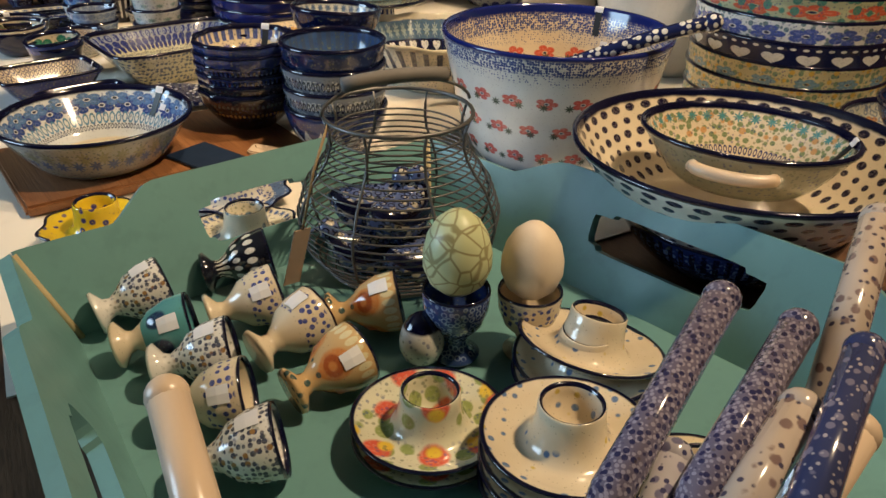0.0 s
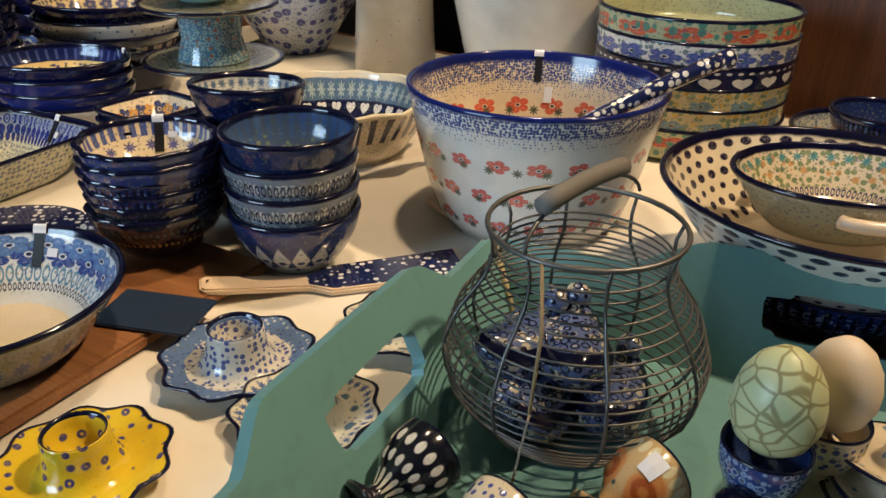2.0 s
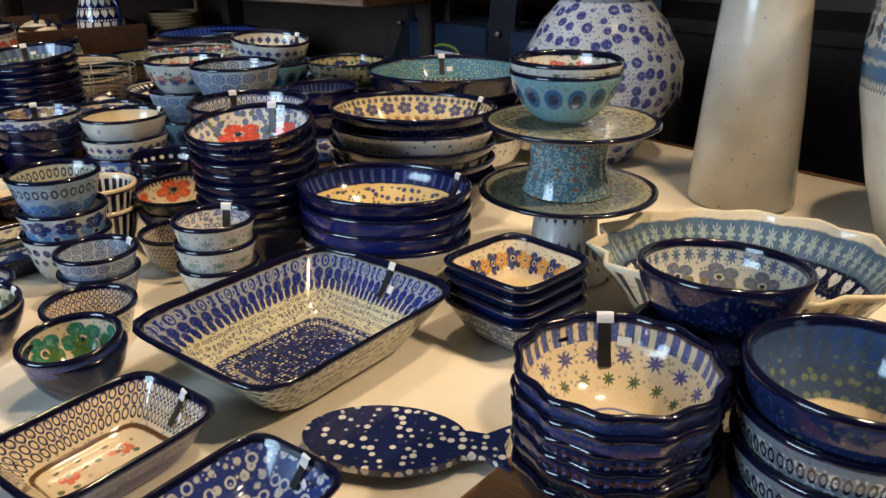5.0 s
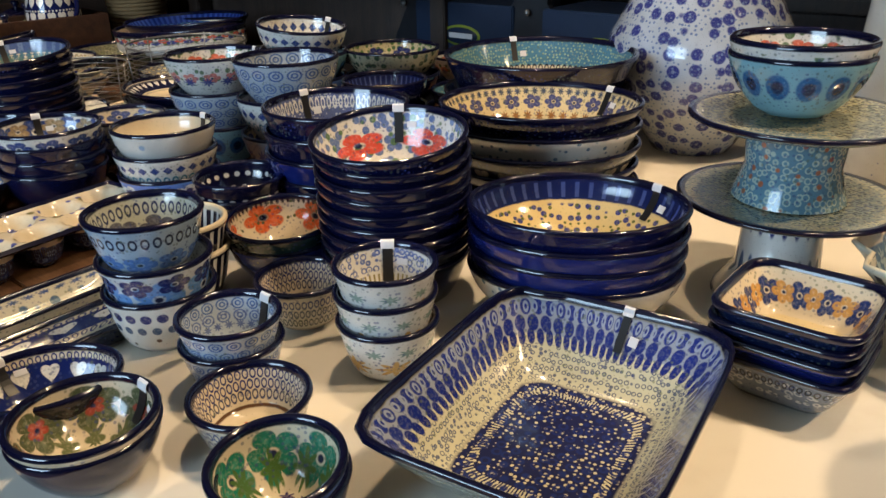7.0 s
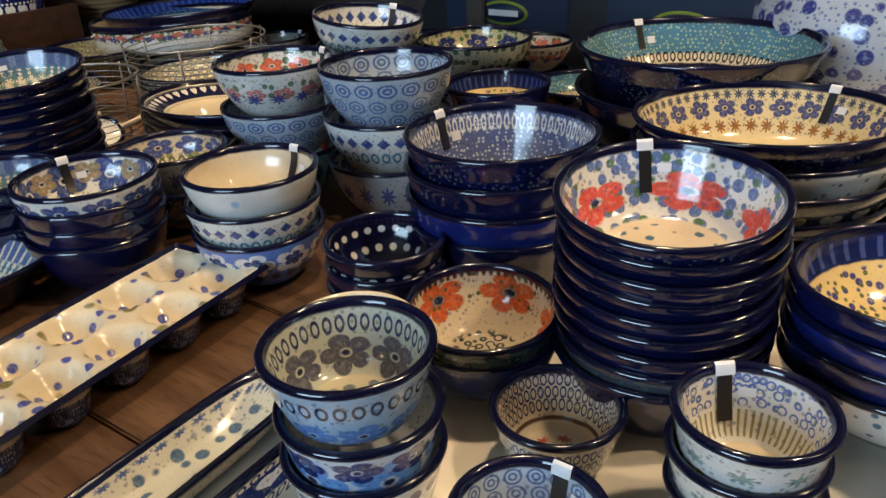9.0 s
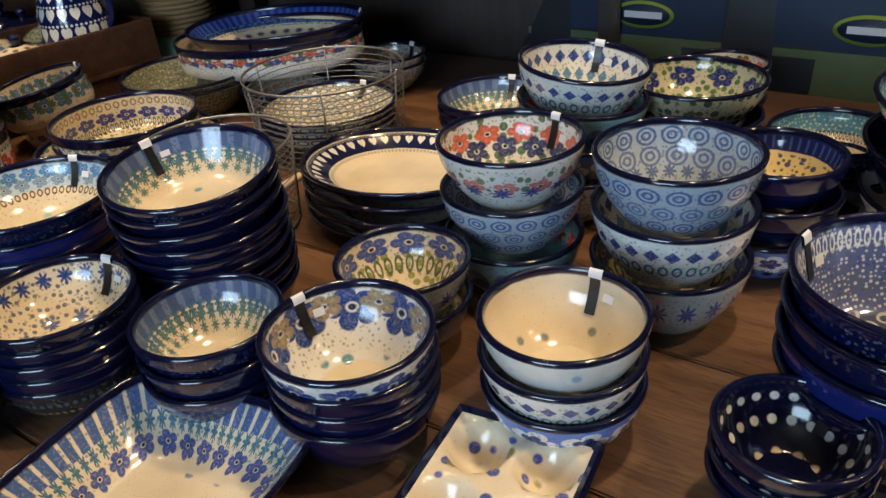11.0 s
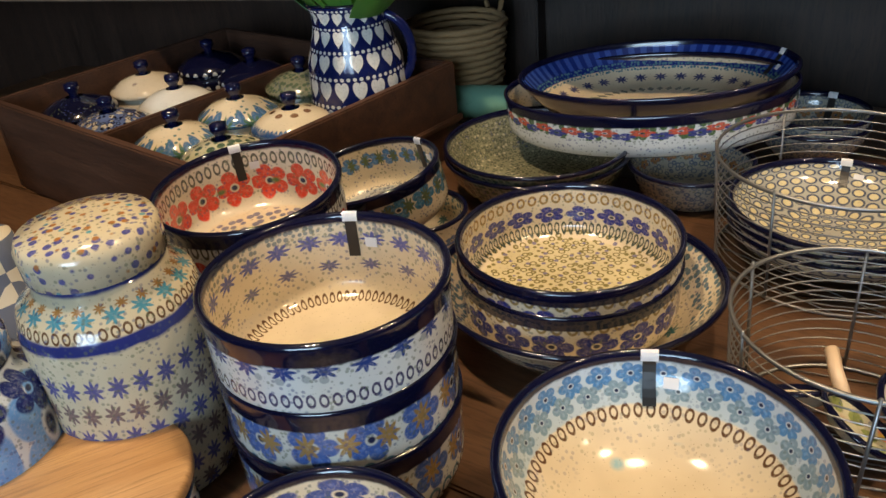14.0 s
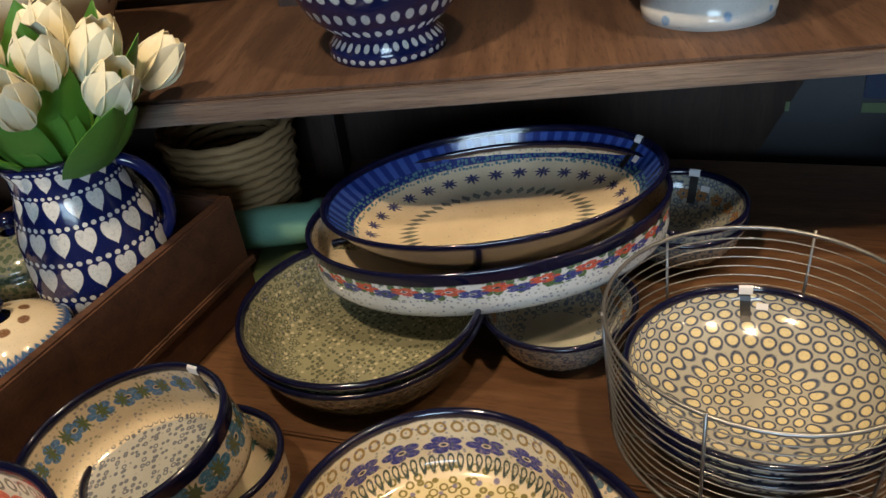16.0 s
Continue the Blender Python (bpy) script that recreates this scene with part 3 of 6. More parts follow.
pattern("scallop_platter", "cream scalloped oval platter with red flowers", CREAM, [("stripe", 0.28, 0.09, 30, 0.42, (0.02, 0.02, 0.05)), ("band", 0.57, 0.05, 0, 0, (0.1, 0.17, 0.26)), ("stamp", 0.57, 0.05, 40, 0.8, (0.36, 0.45, 0.45)), ("band", 0.66, 0.045, 0, 0, (0.008, 0.01, 0.045)), ("heart", 0.655, 0.04, 34, 0.62, WHITE), ("dot", 0.705, 0.01, 60, 0.6, WHITE), ("flower", 0.78, 0.04, 9, 0.7, (0.6, 0.08, 0.06)), ("stamp", 0.78, 0.04, 9, 0.7, (0.1, 0.18, 0.08), 0.5), ("heart", 0.87, 0.05, 18, 0.62, WHITE)], floor=(0.02, 0.02, 0.06), rim=(0.75, 0.68, 0.52))
pattern("lace_plate", "grey green speckled plate with navy edge", (0.36, 0.37, 0.28), [("scatter", 0.75, 0.25, 190, 0.42, (0.09, 0.11, 0.09)), ("scatter", 0.2, 0.2, 150, 0.4, (0.1, 0.15, 0.25)), ("rings", 0.75, 0.25, 100, 0.4, (0.5, 0.47, 0.3))])
pattern("turq_foot", "turquoise lace patterned stem", (0.12, 0.24, 0.32), [("rings", 0.3, 0.5, 110, 0.4, (0.42, 0.52, 0.45)), ("scatter", 0.3, 0.5, 65, 0.22, (0.42, 0.13, 0.06))], rim=(0.12, 0.24, 0.32))
pattern("square_floral", "navy square dish with orange flowers", CREAM, [("flower", 0.64, 0.09, 12, 0.75, (0.02, 0.04, 0.16)), ("flower", 0.64, 0.09, 12, 0.6, (0.62, 0.33, 0.09), 0.5)], outer=(0.006, 0.014, 0.06), floor=(0.74, 0.62, 0.38))
pattern("rect_lace", "rectangular dish with blue lace pattern", (0.6, 0.58, 0.42), [("band", 0.57, 0.055, 0, 0, (0.3, 0.34, 0.42)), ("dot", 0.545, 0.03, 52, 0.85, (0.015, 0.03, 0.22)), ("arc", 0.545, 0.03, 52, 0.45, (0.3, 0.36, 0.5)), ("dot", 0.595, 0.03, 46, 0.85, (0.012, 0.025, 0.2), 0.5), ("dot", 0.635, 0.03, 60, 0.8, (0.01, 0.02, 0.18)), ("rings", 0.7, 0.045, 170, 0.35, (0.12, 0.14, 0.2)), ("scatter", 0.9, 0.15, 190, 0.36, (0.62, 0.58, 0.42)), ("stripe", 0.79, 0.014, 90, 0.5, (0.6, 0.58, 0.42)), ("rings", 0.9, 0.14, 75, 0.3, (0.02, 0.035, 0.16)), ("scatter", 0.2, 0.2, 120, 0.42, (0.12, 0.15, 0.22))], floor=(0.02, 0.025, 0.09))
pattern("scale_rect", "small rectangular dish with red flowers", CREAM, [("arc", 0.54, 0.035, 34, 0.7, COBALT), ("arc", 0.6, 0.035, 34, 0.7, (0.03, 0.04, 0.14), 0.5), ("arc", 0.66, 0.035, 32, 0.7, (0.03, 0.04, 0.1)), ("band", 0.72, 0.01, 0, 0, BROWN), ("flower", 0.85, 0.07, 4, 0.6, (0.62, 0.14, 0.07)), ("scatter", 0.85, 0.09, 60, 0.22, (0.08, 0.12, 0.08))], outer=(0.02, 0.03, 0.16))
pattern("paisley", "dark blue dish with white lace flowers", (0.025, 0.045, 0.22), [("rings", 0.75, 0.28, 75, 0.36, (0.5, 0.54, 0.6)), ("scatter", 0.75, 0.28, 120, 0.2, (0.5, 0.54, 0.6))])
pattern("blue_square", "large navy square dish with blue border", CREAM, [("stripe", 0.56, 0.05, 40, 0.72, (0.07, 0.13, 0.32)), ("stamp", 0.64, 0.05, 44, 0.85, (0.06, 0.18, 0.26)), ("flower", 0.71, 0.04, 26, 0.8, (0.07, 0.1, 0.3)), ("scatter", 0.9, 0.12, 38, 0.17, (0.12, 0.2, 0.36))], outer=(0.004, 0.006, 0.042))
pattern("heart_plate", "cream oval plate with navy heart border", CREAM, [("band", 0.6, 0.075, 0, 0, (0.01, 0.014, 0.06)), ("heart", 0.6, 0.065, 40, 0.6, WHITE), ("stamp", 0.695, 0.02, 80, 0.8, (0.3, 0.32, 0.28)), ("arc", 0.53, 0.02, 70, 0.6, GREY)], outer=(0.006, 0.01, 0.05), fine=0)
pattern("daisy", "cream baker with blue daisies", CREAM, [("scatter", 0.53, 0.03, 160, 0.42, (0.25, 0.27, 0.27)), ("stamp", 0.57, 0.03, 14, 0.85, (0.08, 0.1, 0.36)), ("stamp", 0.655, 0.035, 11, 0.55, (0.13, 0.13, 0.28), 0.5), ("arc", 0.75, 0.02, 40, 0.6, BROWN), ("stamp", 0.3, 0.06, 15, 0.75, BLUE), ("scatter", 0.31, 0.07, 70, 0.3, (0.42, 0.44, 0.44)), ("arc", 0.17, 0.04, 34, 0.6, (0.06, 0.05, 0.12)), ("heart", 0.07, 0.04, 13, 0.5, BLUE), ("scatter", 0.9, 0.1, 22, 0.08, (0.05, 0.05, 0.26))], wall=CREAM, floor=CREAM, outer=WHITE, lip=0.315)
pattern("tulip_baker", "white baker with blue tulip border", (0.68, 0.68, 0.62), [("flower", 0.24, 0.12, 14, 0.8, (0.06, 0.13, 0.4)), ("stamp", 0.24, 0.1, 14, 0.65, (0.36, 0.22, 0.07), 0.5), ("arc", 0.09, 0.05, 20, 0.7, (0.08, 0.2, 0.26))], lip=0.315)
pattern("violet_ring", "cream bowl with ring of navy flowers", CREAM, [("flower", 0.64, 0.045, 19, 0.85, (0.02, 0.03, 0.24)), ("arc", 0.555, 0.035, 26, 0.6, (0.34, 0.2, 0.06)), ("rings", 0.87, 0.15, 95, 0.36, (0.2, 0.17, 0.06)), ("scatter", 0.87, 0.15, 60, 0.18, (0.2, 0.18, 0.3)), ("arc", 0.71, 0.035, 44, 0.6, (0.05, 0.07, 0.06)), ("flower", 0.2, 0.09, 17, 0.9, (0.012, 0.02, 0.22)), ("arc", 0.33, 0.06, 26, 0.6, (0.3, 0.2, 0.07))], floor=(0.66, 0.58, 0.36), lip=0.315)
pattern("leaf_platter", "cream deep platter with teal leaf sprays", CREAM, [("scatter", 0.57, 0.07, 110, 0.45, (0.12, 0.2, 0.25)), ("stamp", 0.72, 0.06, 12, 0.55, (0.07, 0.2, 0.22)), ("flower", 0.22, 0.08, 16, 0.6, (0.1, 0.16, 0.3)), ("scatter", 0.88, 0.1, 34, 0.16, (0.07, 0.18, 0.2))])
pattern("poppy_baker", "cream baker with red flowers", WHITE, [("arc", 0.555, 0.035, 28, 0.6, (0.1, 0.1, 0.08)), ("flower", 0.655, 0.07, 14, 0.95, (0.7, 0.06, 0.03)), ("dot", 0.655, 0.07, 9, 0.16, (0.1, 0.2, 0.06)), ("scatter", 0.88, 0.12, 85, 0.42, (0.2, 0.2, 0.3)), ("arc", 0.3, 0.06, 28, 0.6, (0.12, 0.1, 0.07)), ("flower", 0.15, 0.09, 14, 0.85, (0.68, 0.06, 0.03))], wall=(0.72, 0.66, 0.54), floor=CREAM, lip=0.315)
pattern("forget_me", "cream oval baker with blue flower garland", CREAM, [("flower", 0.59, 0.05, 20, 0.85, (0.07, 0.22, 0.52)), ("stamp", 0.59, 0.08, 20, 0.6, (0.1, 0.15, 0.05), 0.5), ("rings", 0.9, 0.16, 150, 0.4, (0.13, 0.15, 0.2)), ("flower", 0.24, 0.09, 15, 0.9, (0.06, 0.2, 0.33)), ("stamp", 0.24, 0.12, 15, 0.6, (0.12, 0.15, 0.07), 0.5)], floor=(0.4, 0.42, 0.42), lip=0.315)
pattern("moss", "grey green bowl with fine speckled pattern", (0.27, 0.27, 0.18), [("rings", 0.8, 0.3, 150, 0.4, (0.09, 0.1, 0.07)), ("scatter", 0.2, 0.2, 115, 0.45, (0.1, 0.14, 0.08)), ("scatter", 0.8, 0.3, 105, 0.25, (0.5, 0.46, 0.33))])
pattern("garland", "white oval dish with red flower garland", WHITE, [("scatter", 0.26, 0.065, 75, 0.48, (0.09, 0.16, 0.06)), ("flower", 0.27, 0.05, 26, 0.62, (0.66, 0.1, 0.05)), ("flower", 0.24, 0.05, 26, 0.6, (0.05, 0.06, 0.25), 0.5)], wall=CREAM, floor=CREAM, lip=0.315)
pattern("royal_oval", "blue rimmed oval dish with cream inside", CREAM, [("band", 0.57, 0.075, 0, 0, (0.012, 0.03, 0.19)), ("stripe", 0.56, 0.045, 44, 0.5, (0.04, 0.09, 0.36)), ("scatter", 0.635, 0.03, 190, 0.45, (0.08, 0.2, 0.27)), ("stamp", 0.71, 0.03, 22, 0.7, (0.04, 0.05, 0.16)), ("diamond", 0.79, 0.035, 34, 0.8, (0.16, 0.17, 0.15)), ("scatter", 0.92, 0.1, 105, 0.1, (0.3, 0.3, 0.3))], outer=NAVY, fine=0)
pattern("grey_lace", "grey bowl with small brown lace flowers", (0.42, 0.42, 0.36), [("rings", 0.65, 0.16, 105, 0.4, (0.13, 0.17, 0.24)), ("flower", 0.62, 0.04, 18, 0.7, (0.36, 0.18, 0.07)), ("rings", 0.2, 0.2, 95, 0.4, (0.13, 0.17, 0.24))])
pattern("honeycomb", "grey blue bowl with cream spots", (0.42, 0.42, 0.38), [m for v, h, n, p in ((0.53, 0.022, 28, 0), (0.574, 0.022, 27, 0.5), (0.618, 0.022, 25, 0), (0.662, 0.022, 23, 0.5), (0.706, 0.022, 20, 0), (0.752, 0.024, 17, 0.5), (0.805, 0.028, 13, 0), (0.862, 0.03, 10, 0.5), (0.925, 0.032, 9, 0)) for m in (("dot", v, h, n, 0.92, (0.06, 0.08, 0.14), p), ("dot", v, h, n, 0.62, (0.7, 0.62, 0.38), p))] + [m for v, p in ((0.08, 0), (0.17, 0.5), (0.26, 0), (0.35, 0.5)) for m in (("dot", v, 0.045, 22, 0.9, (0.06, 0.08, 0.14), p), ("dot", v, 0.045, 22, 0.6, (0.62, 0.58, 0.42), p))], fine=0)
pattern("canister", "cream canister with blue star flowers", (0.68, 0.6, 0.42), [("stamp", 0.02, 0.02, 14, 0.8, (0.09, 0.1, 0.3))] + [("stamp", 0.03 + 0.035 * i, 0.018, 18, 0.85, (0.1, 0.1, 0.3) if i % 2 else (0.2, 0.14, 0.14), 0.5 * (i % 2)) for i in range(6)] + [("band", 0.265, 0.015, 0, 0, (0.03, 0.04, 0.2)), ("arc", 0.295, 0.02, 26, 0.6, BROWN), ("stamp", 0.33, 0.025, 13, 0.8, (0.08, 0.3, 0.4)), ("stamp", 0.35, 0.02, 16, 0.6, (0.4, 0.2, 0.06), 0.5)], rim=(0.03, 0.04, 0.2))
pattern("daisy_lid", "cream lid with blue star flowers", (0.7, 0.62, 0.44), [("scatter", 0.3, 0.5, 85, 0.32, (0.1, 0.1, 0.32)), ("scatter", 0.3, 0.5, 66, 0.2, (0.42, 0.18, 0.05)), ("scatter", 0.3, 0.5, 52, 0.14, (0.1, 0.36, 0.45))], rim=(0.7, 0.62, 0.44))
pattern("heart_jug", "navy jug with rows of white hearts", (0.008, 0.014, 0.09), [m for i in range(5) for m in (("heart", 0.045 + 0.072 * i, 0.033, 17, 0.78, WHITE), ("dot", 0.082 + 0.072 * i, 0.008, 34, 0.6, WHITE))], fine=0)
pattern("lid_garland", "cream bowl with blue green garland", CREAM, [("flower", 0.27, 0.03, 9, 0.9, (0.06, 0.16, 0.34)), ("stamp", 0.265, 0.035, 9, 0.8, (0.07, 0.16, 0.08), 0.5), ("scatter", 0.3, 0.03, 90, 0.25, (0.1, 0.2, 0.22)), ("scatter", 0.12, 0.12, 80, 0.4, (0.1, 0.15, 0.25))], rim=CREAM, fine=0)
pattern("lid_scale", "cream bowl with blue scale border", CREAM, [("band", 0.26, 0.025, 0, 0, (0.03, 0.07, 0.26)), ("arc", 0.262, 0.014, 30, 0.7, (0.3, 0.42, 0.6)), ("arc", 0.278, 0.012, 26, 0.7, (0.05, 0.14, 0.3)), ("dot", 0.31, 0.008, 7, 0.5, (0.2, 0.1, 0.05)), ("scatter", 0.12, 0.12, 90, 0.4, (0.05, 0.1, 0.3))], rim=CREAM, fine=0)
pattern("urn", "grey white stoneware", (0.66, 0.64, 0.58), [("scatter", 0.3, 0.5, 45, 0.06, BLUE)], rim=(0.66, 0.64, 0.58), fine=0)
pattern("urn_band", "grey white urn with blue flower bands", (0.66, 0.64, 0.58), [("scatter", 0.335, 0.035, 75, 0.42, (0.12, 0.2, 0.36)), ("dot", 0.33, 0.02, 26, 0.45, NAVY), ("band", 0.3, 0.008, 0, 0, (0.1, 0.2, 0.34)), ("band", 0.275, 0.012, 0, 0, (0.08, 0.2, 0.36)), ("arc", 0.26, 0.012, 70, 0.7, (0.1, 0.14, 0.2)), ("arc", 0.36, 0.014, 60, 0.7, (0.14, 0.14, 0.15))], rim=(0.66, 0.64, 0.58), fine=0)
pattern("floral_vase", "pale vase with scattered blue flowers", (0.48, 0.54, 0.64), [("scatter", 0.3, 0.5, 38, 0.4, (0.035, 0.045, 0.24)), ("scatter", 0.3, 0.5, 38, 0.1, (0.3, 0.36, 0.5)), ("scatter", 0.3, 0.5, 110, 0.3, (0.16, 0.22, 0.42))], rim=(0.05, 0.07, 0.3), fine=0)
pattern("polka_jug", "navy footed bowl with white dots", (0.008, 0.014, 0.08), [("dot", 0.03 + 0.045 * i, 0.017, 26, 0.6, WHITE, 0.5 * (i % 2)) for i in range(8)], rim=NAVY, fine=0)
pattern("cream_dots", "cream stoneware bowl with brown dots", (0.66, 0.58, 0.45), [("scatter", 0.3, 0.5, 34, 0.2, (0.12, 0.08, 0.13))], rim=(0.66, 0.58, 0.45), fine=0)
pattern("star_foot", "white footed bowl with small stars", WHITE, [("scatter", 0.3, 0.5, 40, 0.2, SKY_BLUE), ("scatter", 0.3, 0.5, 34, 0.12, RED)], rim=WHITE, fine=0)
pattern("yellow_egg", "yellow egg plate with blue flowers", (0.78, 0.55, 0.03), [("scatter", 0.6, 0.6, 70, 0.28, (0.05, 0.05, 0.2)), ("scatter", 0.6, 0.6, 70, 0.09, (0.78, 0.55, 0.03))], fine=0)
pattern("blue_egg", "white egg plate with blue flowers", (0.66, 0.64, 0.58), [("band", 0.57, 0.06, 0, 0, (0.12, 0.2, 0.4)), ("scatter", 0.8, 0.2, 150, 0.4, (0.06, 0.09, 0.3)), ("scatter", 0.57, 0.07, 130, 0.25, (0.5, 0.55, 0.6))])
pattern("leaf_egg", "cream egg plate with blue leaves", (0.72, 0.66, 0.5), [("stamp", 0.56, 0.04, 30, 0.8, (0.07, 0.12, 0.3)), ("scatter", 0.76, 0.15, 50, 0.32, (0.1, 0.17, 0.24))])
pattern("poppy_egg", "egg plate with red and yellow flowers", (0.7, 0.68, 0.5), [("scatter", 0.65, 0.14, 50, 0.42, (0.3, 0.36, 0.12)), ("scatter", 0.65, 0.14, 30, 0.3, (0.7, 0.12, 0.07)), ("scatter", 0.65, 0.14, 36, 0.2, (0.8, 0.55, 0.06))])
pattern("cream_egg", "cream egg plate with small blue sprigs", CREAM, [("scatter", 0.62, 0.12, 80, 0.24, (0.12, 0.2, 0.36)), ("scatter", 0.62, 0.14, 60, 0.14, (0.6, 0.45, 0.08))], fine=0)
pattern("dot_eggcup", "black eggcup with white dots", (0.008, 0.01, 0.02), [("dot", 0.3, 0.05, 12, 0.6, WHITE), ("dot", 0.2, 0.05, 12, 0.6, WHITE, 0.5), ("dot", 0.1, 0.05, 10, 0.6, WHITE)], fine=0)
pattern("cream_eggcup", "cream eggcup with blue sprig border", CREAM, [("scatter", 0.3, 0.07, 150, 0.4, (0.06, 0.08, 0.3))], fine=0)
pattern("terracotta_eggcup", "cream eggcup with orange rose", (0.62, 0.42, 0.2), [("dot", 0.2, 0.14, 4, 0.75, (0.62, 0.24, 0.07)), ("arc", 0.2, 0.1, 4, 0.4, (0.4, 0.1, 0.03)), ("dot", 0.34, 0.04, 16, 0.8, (0.72, 0.66, 0.42)), ("scatter", 0.08, 0.08, 90, 0.3, (0.05, 0.1, 0.1))], fine=0)
pattern("teal_eggcup", "teal eggcup with dark dots", (0.1, 0.33, 0.36), [("dot", 0.24, 0.1, 6, 0.62, (0.01, 0.03, 0.1)), ("band", 0.06, 0.06, 0, 0, CREAM)], fine=0)
pattern("floral_eggcup", "white eggcup with small dark flowers", WHITE, [("scatter", 0.24, 0.15, 190, 0.42, (0.07, 0.08, 0.13)), ("scatter", 0.24, 0.15, 110, 0.26, (0.36, 0.2, 0.07))])
pattern("blue_eggcup", "dark blue lace eggcup", (0.03, 0.06, 0.2), [("rings", 0.24, 0.2, 160, 0.4, (0.3, 0.38, 0.55))])
pattern("spatula_dots", "dark blue stoneware spatula with white dots", (0.012, 0.02, 0.09), [("scatter", 0.5, 0.7, 95, 0.4, WHITE)], rim=(0.55, 0.25, 0.1), fine=0)
pattern("hen", "small blue patterned stoneware dish", (0.1, 0.14, 0.3), [("scatter", 0.5, 0.6, 80, 0.4, (0.55, 0.5, 0.4)), ("rings", 0.5, 0.6, 120, 0.4, NAVY)])
pattern("egg_tray", "cream stoneware egg tray with blue flowers", CREAM, [("scatter", 0.7, 0.4, 44, 0.26, (0.07, 0.09, 0.34)), ("scatter", 0.7, 0.4, 34, 0.2, (0.22, 0.2, 0.08))], fine=0)


# ---- mesh helpers ----
def part(name, bm, material, parent, label=""):
    me = bpy.data.meshes.new(name)
    bm.to_mesh(me)
    bm.free()
    me.materials.append(material)
    ob = new(name, me)
    ob.parent = parent
    if label:
        tagged(ob, label)
    return ob


def thing(name, label, category, m, group="", kind=""):
    ob = new(name)
    ob.empty_display_size = 0.02
    ob.matrix_world = m
    return tagged(ob, label, category, group, kind)


def solid(name, bm, material, label, category, m=None, group="", kind=""):
    ob = part(name, bm, material, None)
    if m is not None:
        ob.matrix_world = m
    return tagged(ob, label, category, group, kind)


def smooth(bm, sharp=40):
    for face in bm.faces:
        face.smooth = True
    for edge in bm.edges:
        if len(edge.link_faces) == 2 and edge.calc_face_angle(0) > radians(sharp):
            edge.smooth = False
    return bm


def thicken(bm, depth):
    bm.normal_update()
    bmesh.ops.solidify(bm, geom=list(bm.faces), thickness=depth)
    bmesh.ops.recalc_face_normals(bm, faces=list(bm.faces))


def box(x0, x1, y0, y1, z0, z1, bevel=0.0, bm=None):
    own = bm is None
    bm = bm or bmesh.new()
    m = Matrix.Translation(((x0 + x1) / 2, (y0 + y1) / 2, (z0 + z1) / 2)) @ Matrix.Diagonal((x1 - x0, y1 - y0, z1 - z0, 1))
    bmesh.ops.create_cube(bm, size=1, matrix=m)
    if bevel and own:
        bmesh.ops.bevel(bm, geom=list(bm.edges), offset=bevel, segments=2, affect="EDGES")
    return bm


def lathe(profile, steps=56, sx=1.0, sy=1.0, power=2.0, wave=0.0, waves=12, wave_from=0.0, top=1.0, wave_r=0.0):
    """Turns (r, z, v) rows about z. power over 2 squares the plan, wave scallops the parts above wave_from."""
    bm = bmesh.new()
    uv = bm.loops.layers.uv.new("uv")
    rings = []
    for r, z, v in profile:
        if r < 1e-5:
            rings.append([bm.verts.new((0, 0, z))])
            continue
        row = []
        for i in range(steps):
            a = 2 * math.pi * i / steps
            c, s = math.cos(a), math.sin(a)
            q = (abs(c) ** power + abs(s) ** power) ** (-1 / power) if power > 2 else 1.0
            lift = max(0.0, (z - wave_from) / max(1e-4, top - wave_from)) if wave and r >= wave_r else 0.0
            q *= 1 + wave * lift * math.cos(waves * a)
            row.append(bm.verts.new((r * q * c * sx, r * q * s * sy, z)))
        rings.append(row)
    for (ra, rb), (pa, pb) in zip(zip(rings, rings[1:]), zip(profile, profile[1:])):
        for i in range(steps):
            j = (i + 1) % steps
            if len(ra) == 1 and len(rb) == 1:
                continue
            if len(ra) == 1:
                face, uvs = bm.faces.new((ra[0], rb[j], rb[i])), ((i + .5, pa[2]), (i + 1, pb[2]), (i, pb[2]))
            elif len(rb) == 1:
                face, uvs = bm.faces.new((ra[i], ra[j], rb[0])), ((i, pa[2]), (i + 1, pa[2]), (i + .5, pb[2]))
            else:
                face, uvs = bm.faces.new((ra[i], ra[j], rb[j], rb[i])), ((i, pa[2]), (i + 1, pa[2]), (i + 1, pb[2]), (i, pb[2]))
            for loop, (a, b) in zip(face.loops, uvs):
                loop[uv].uv = (a / steps, b)
    return smooth(bm, 55)


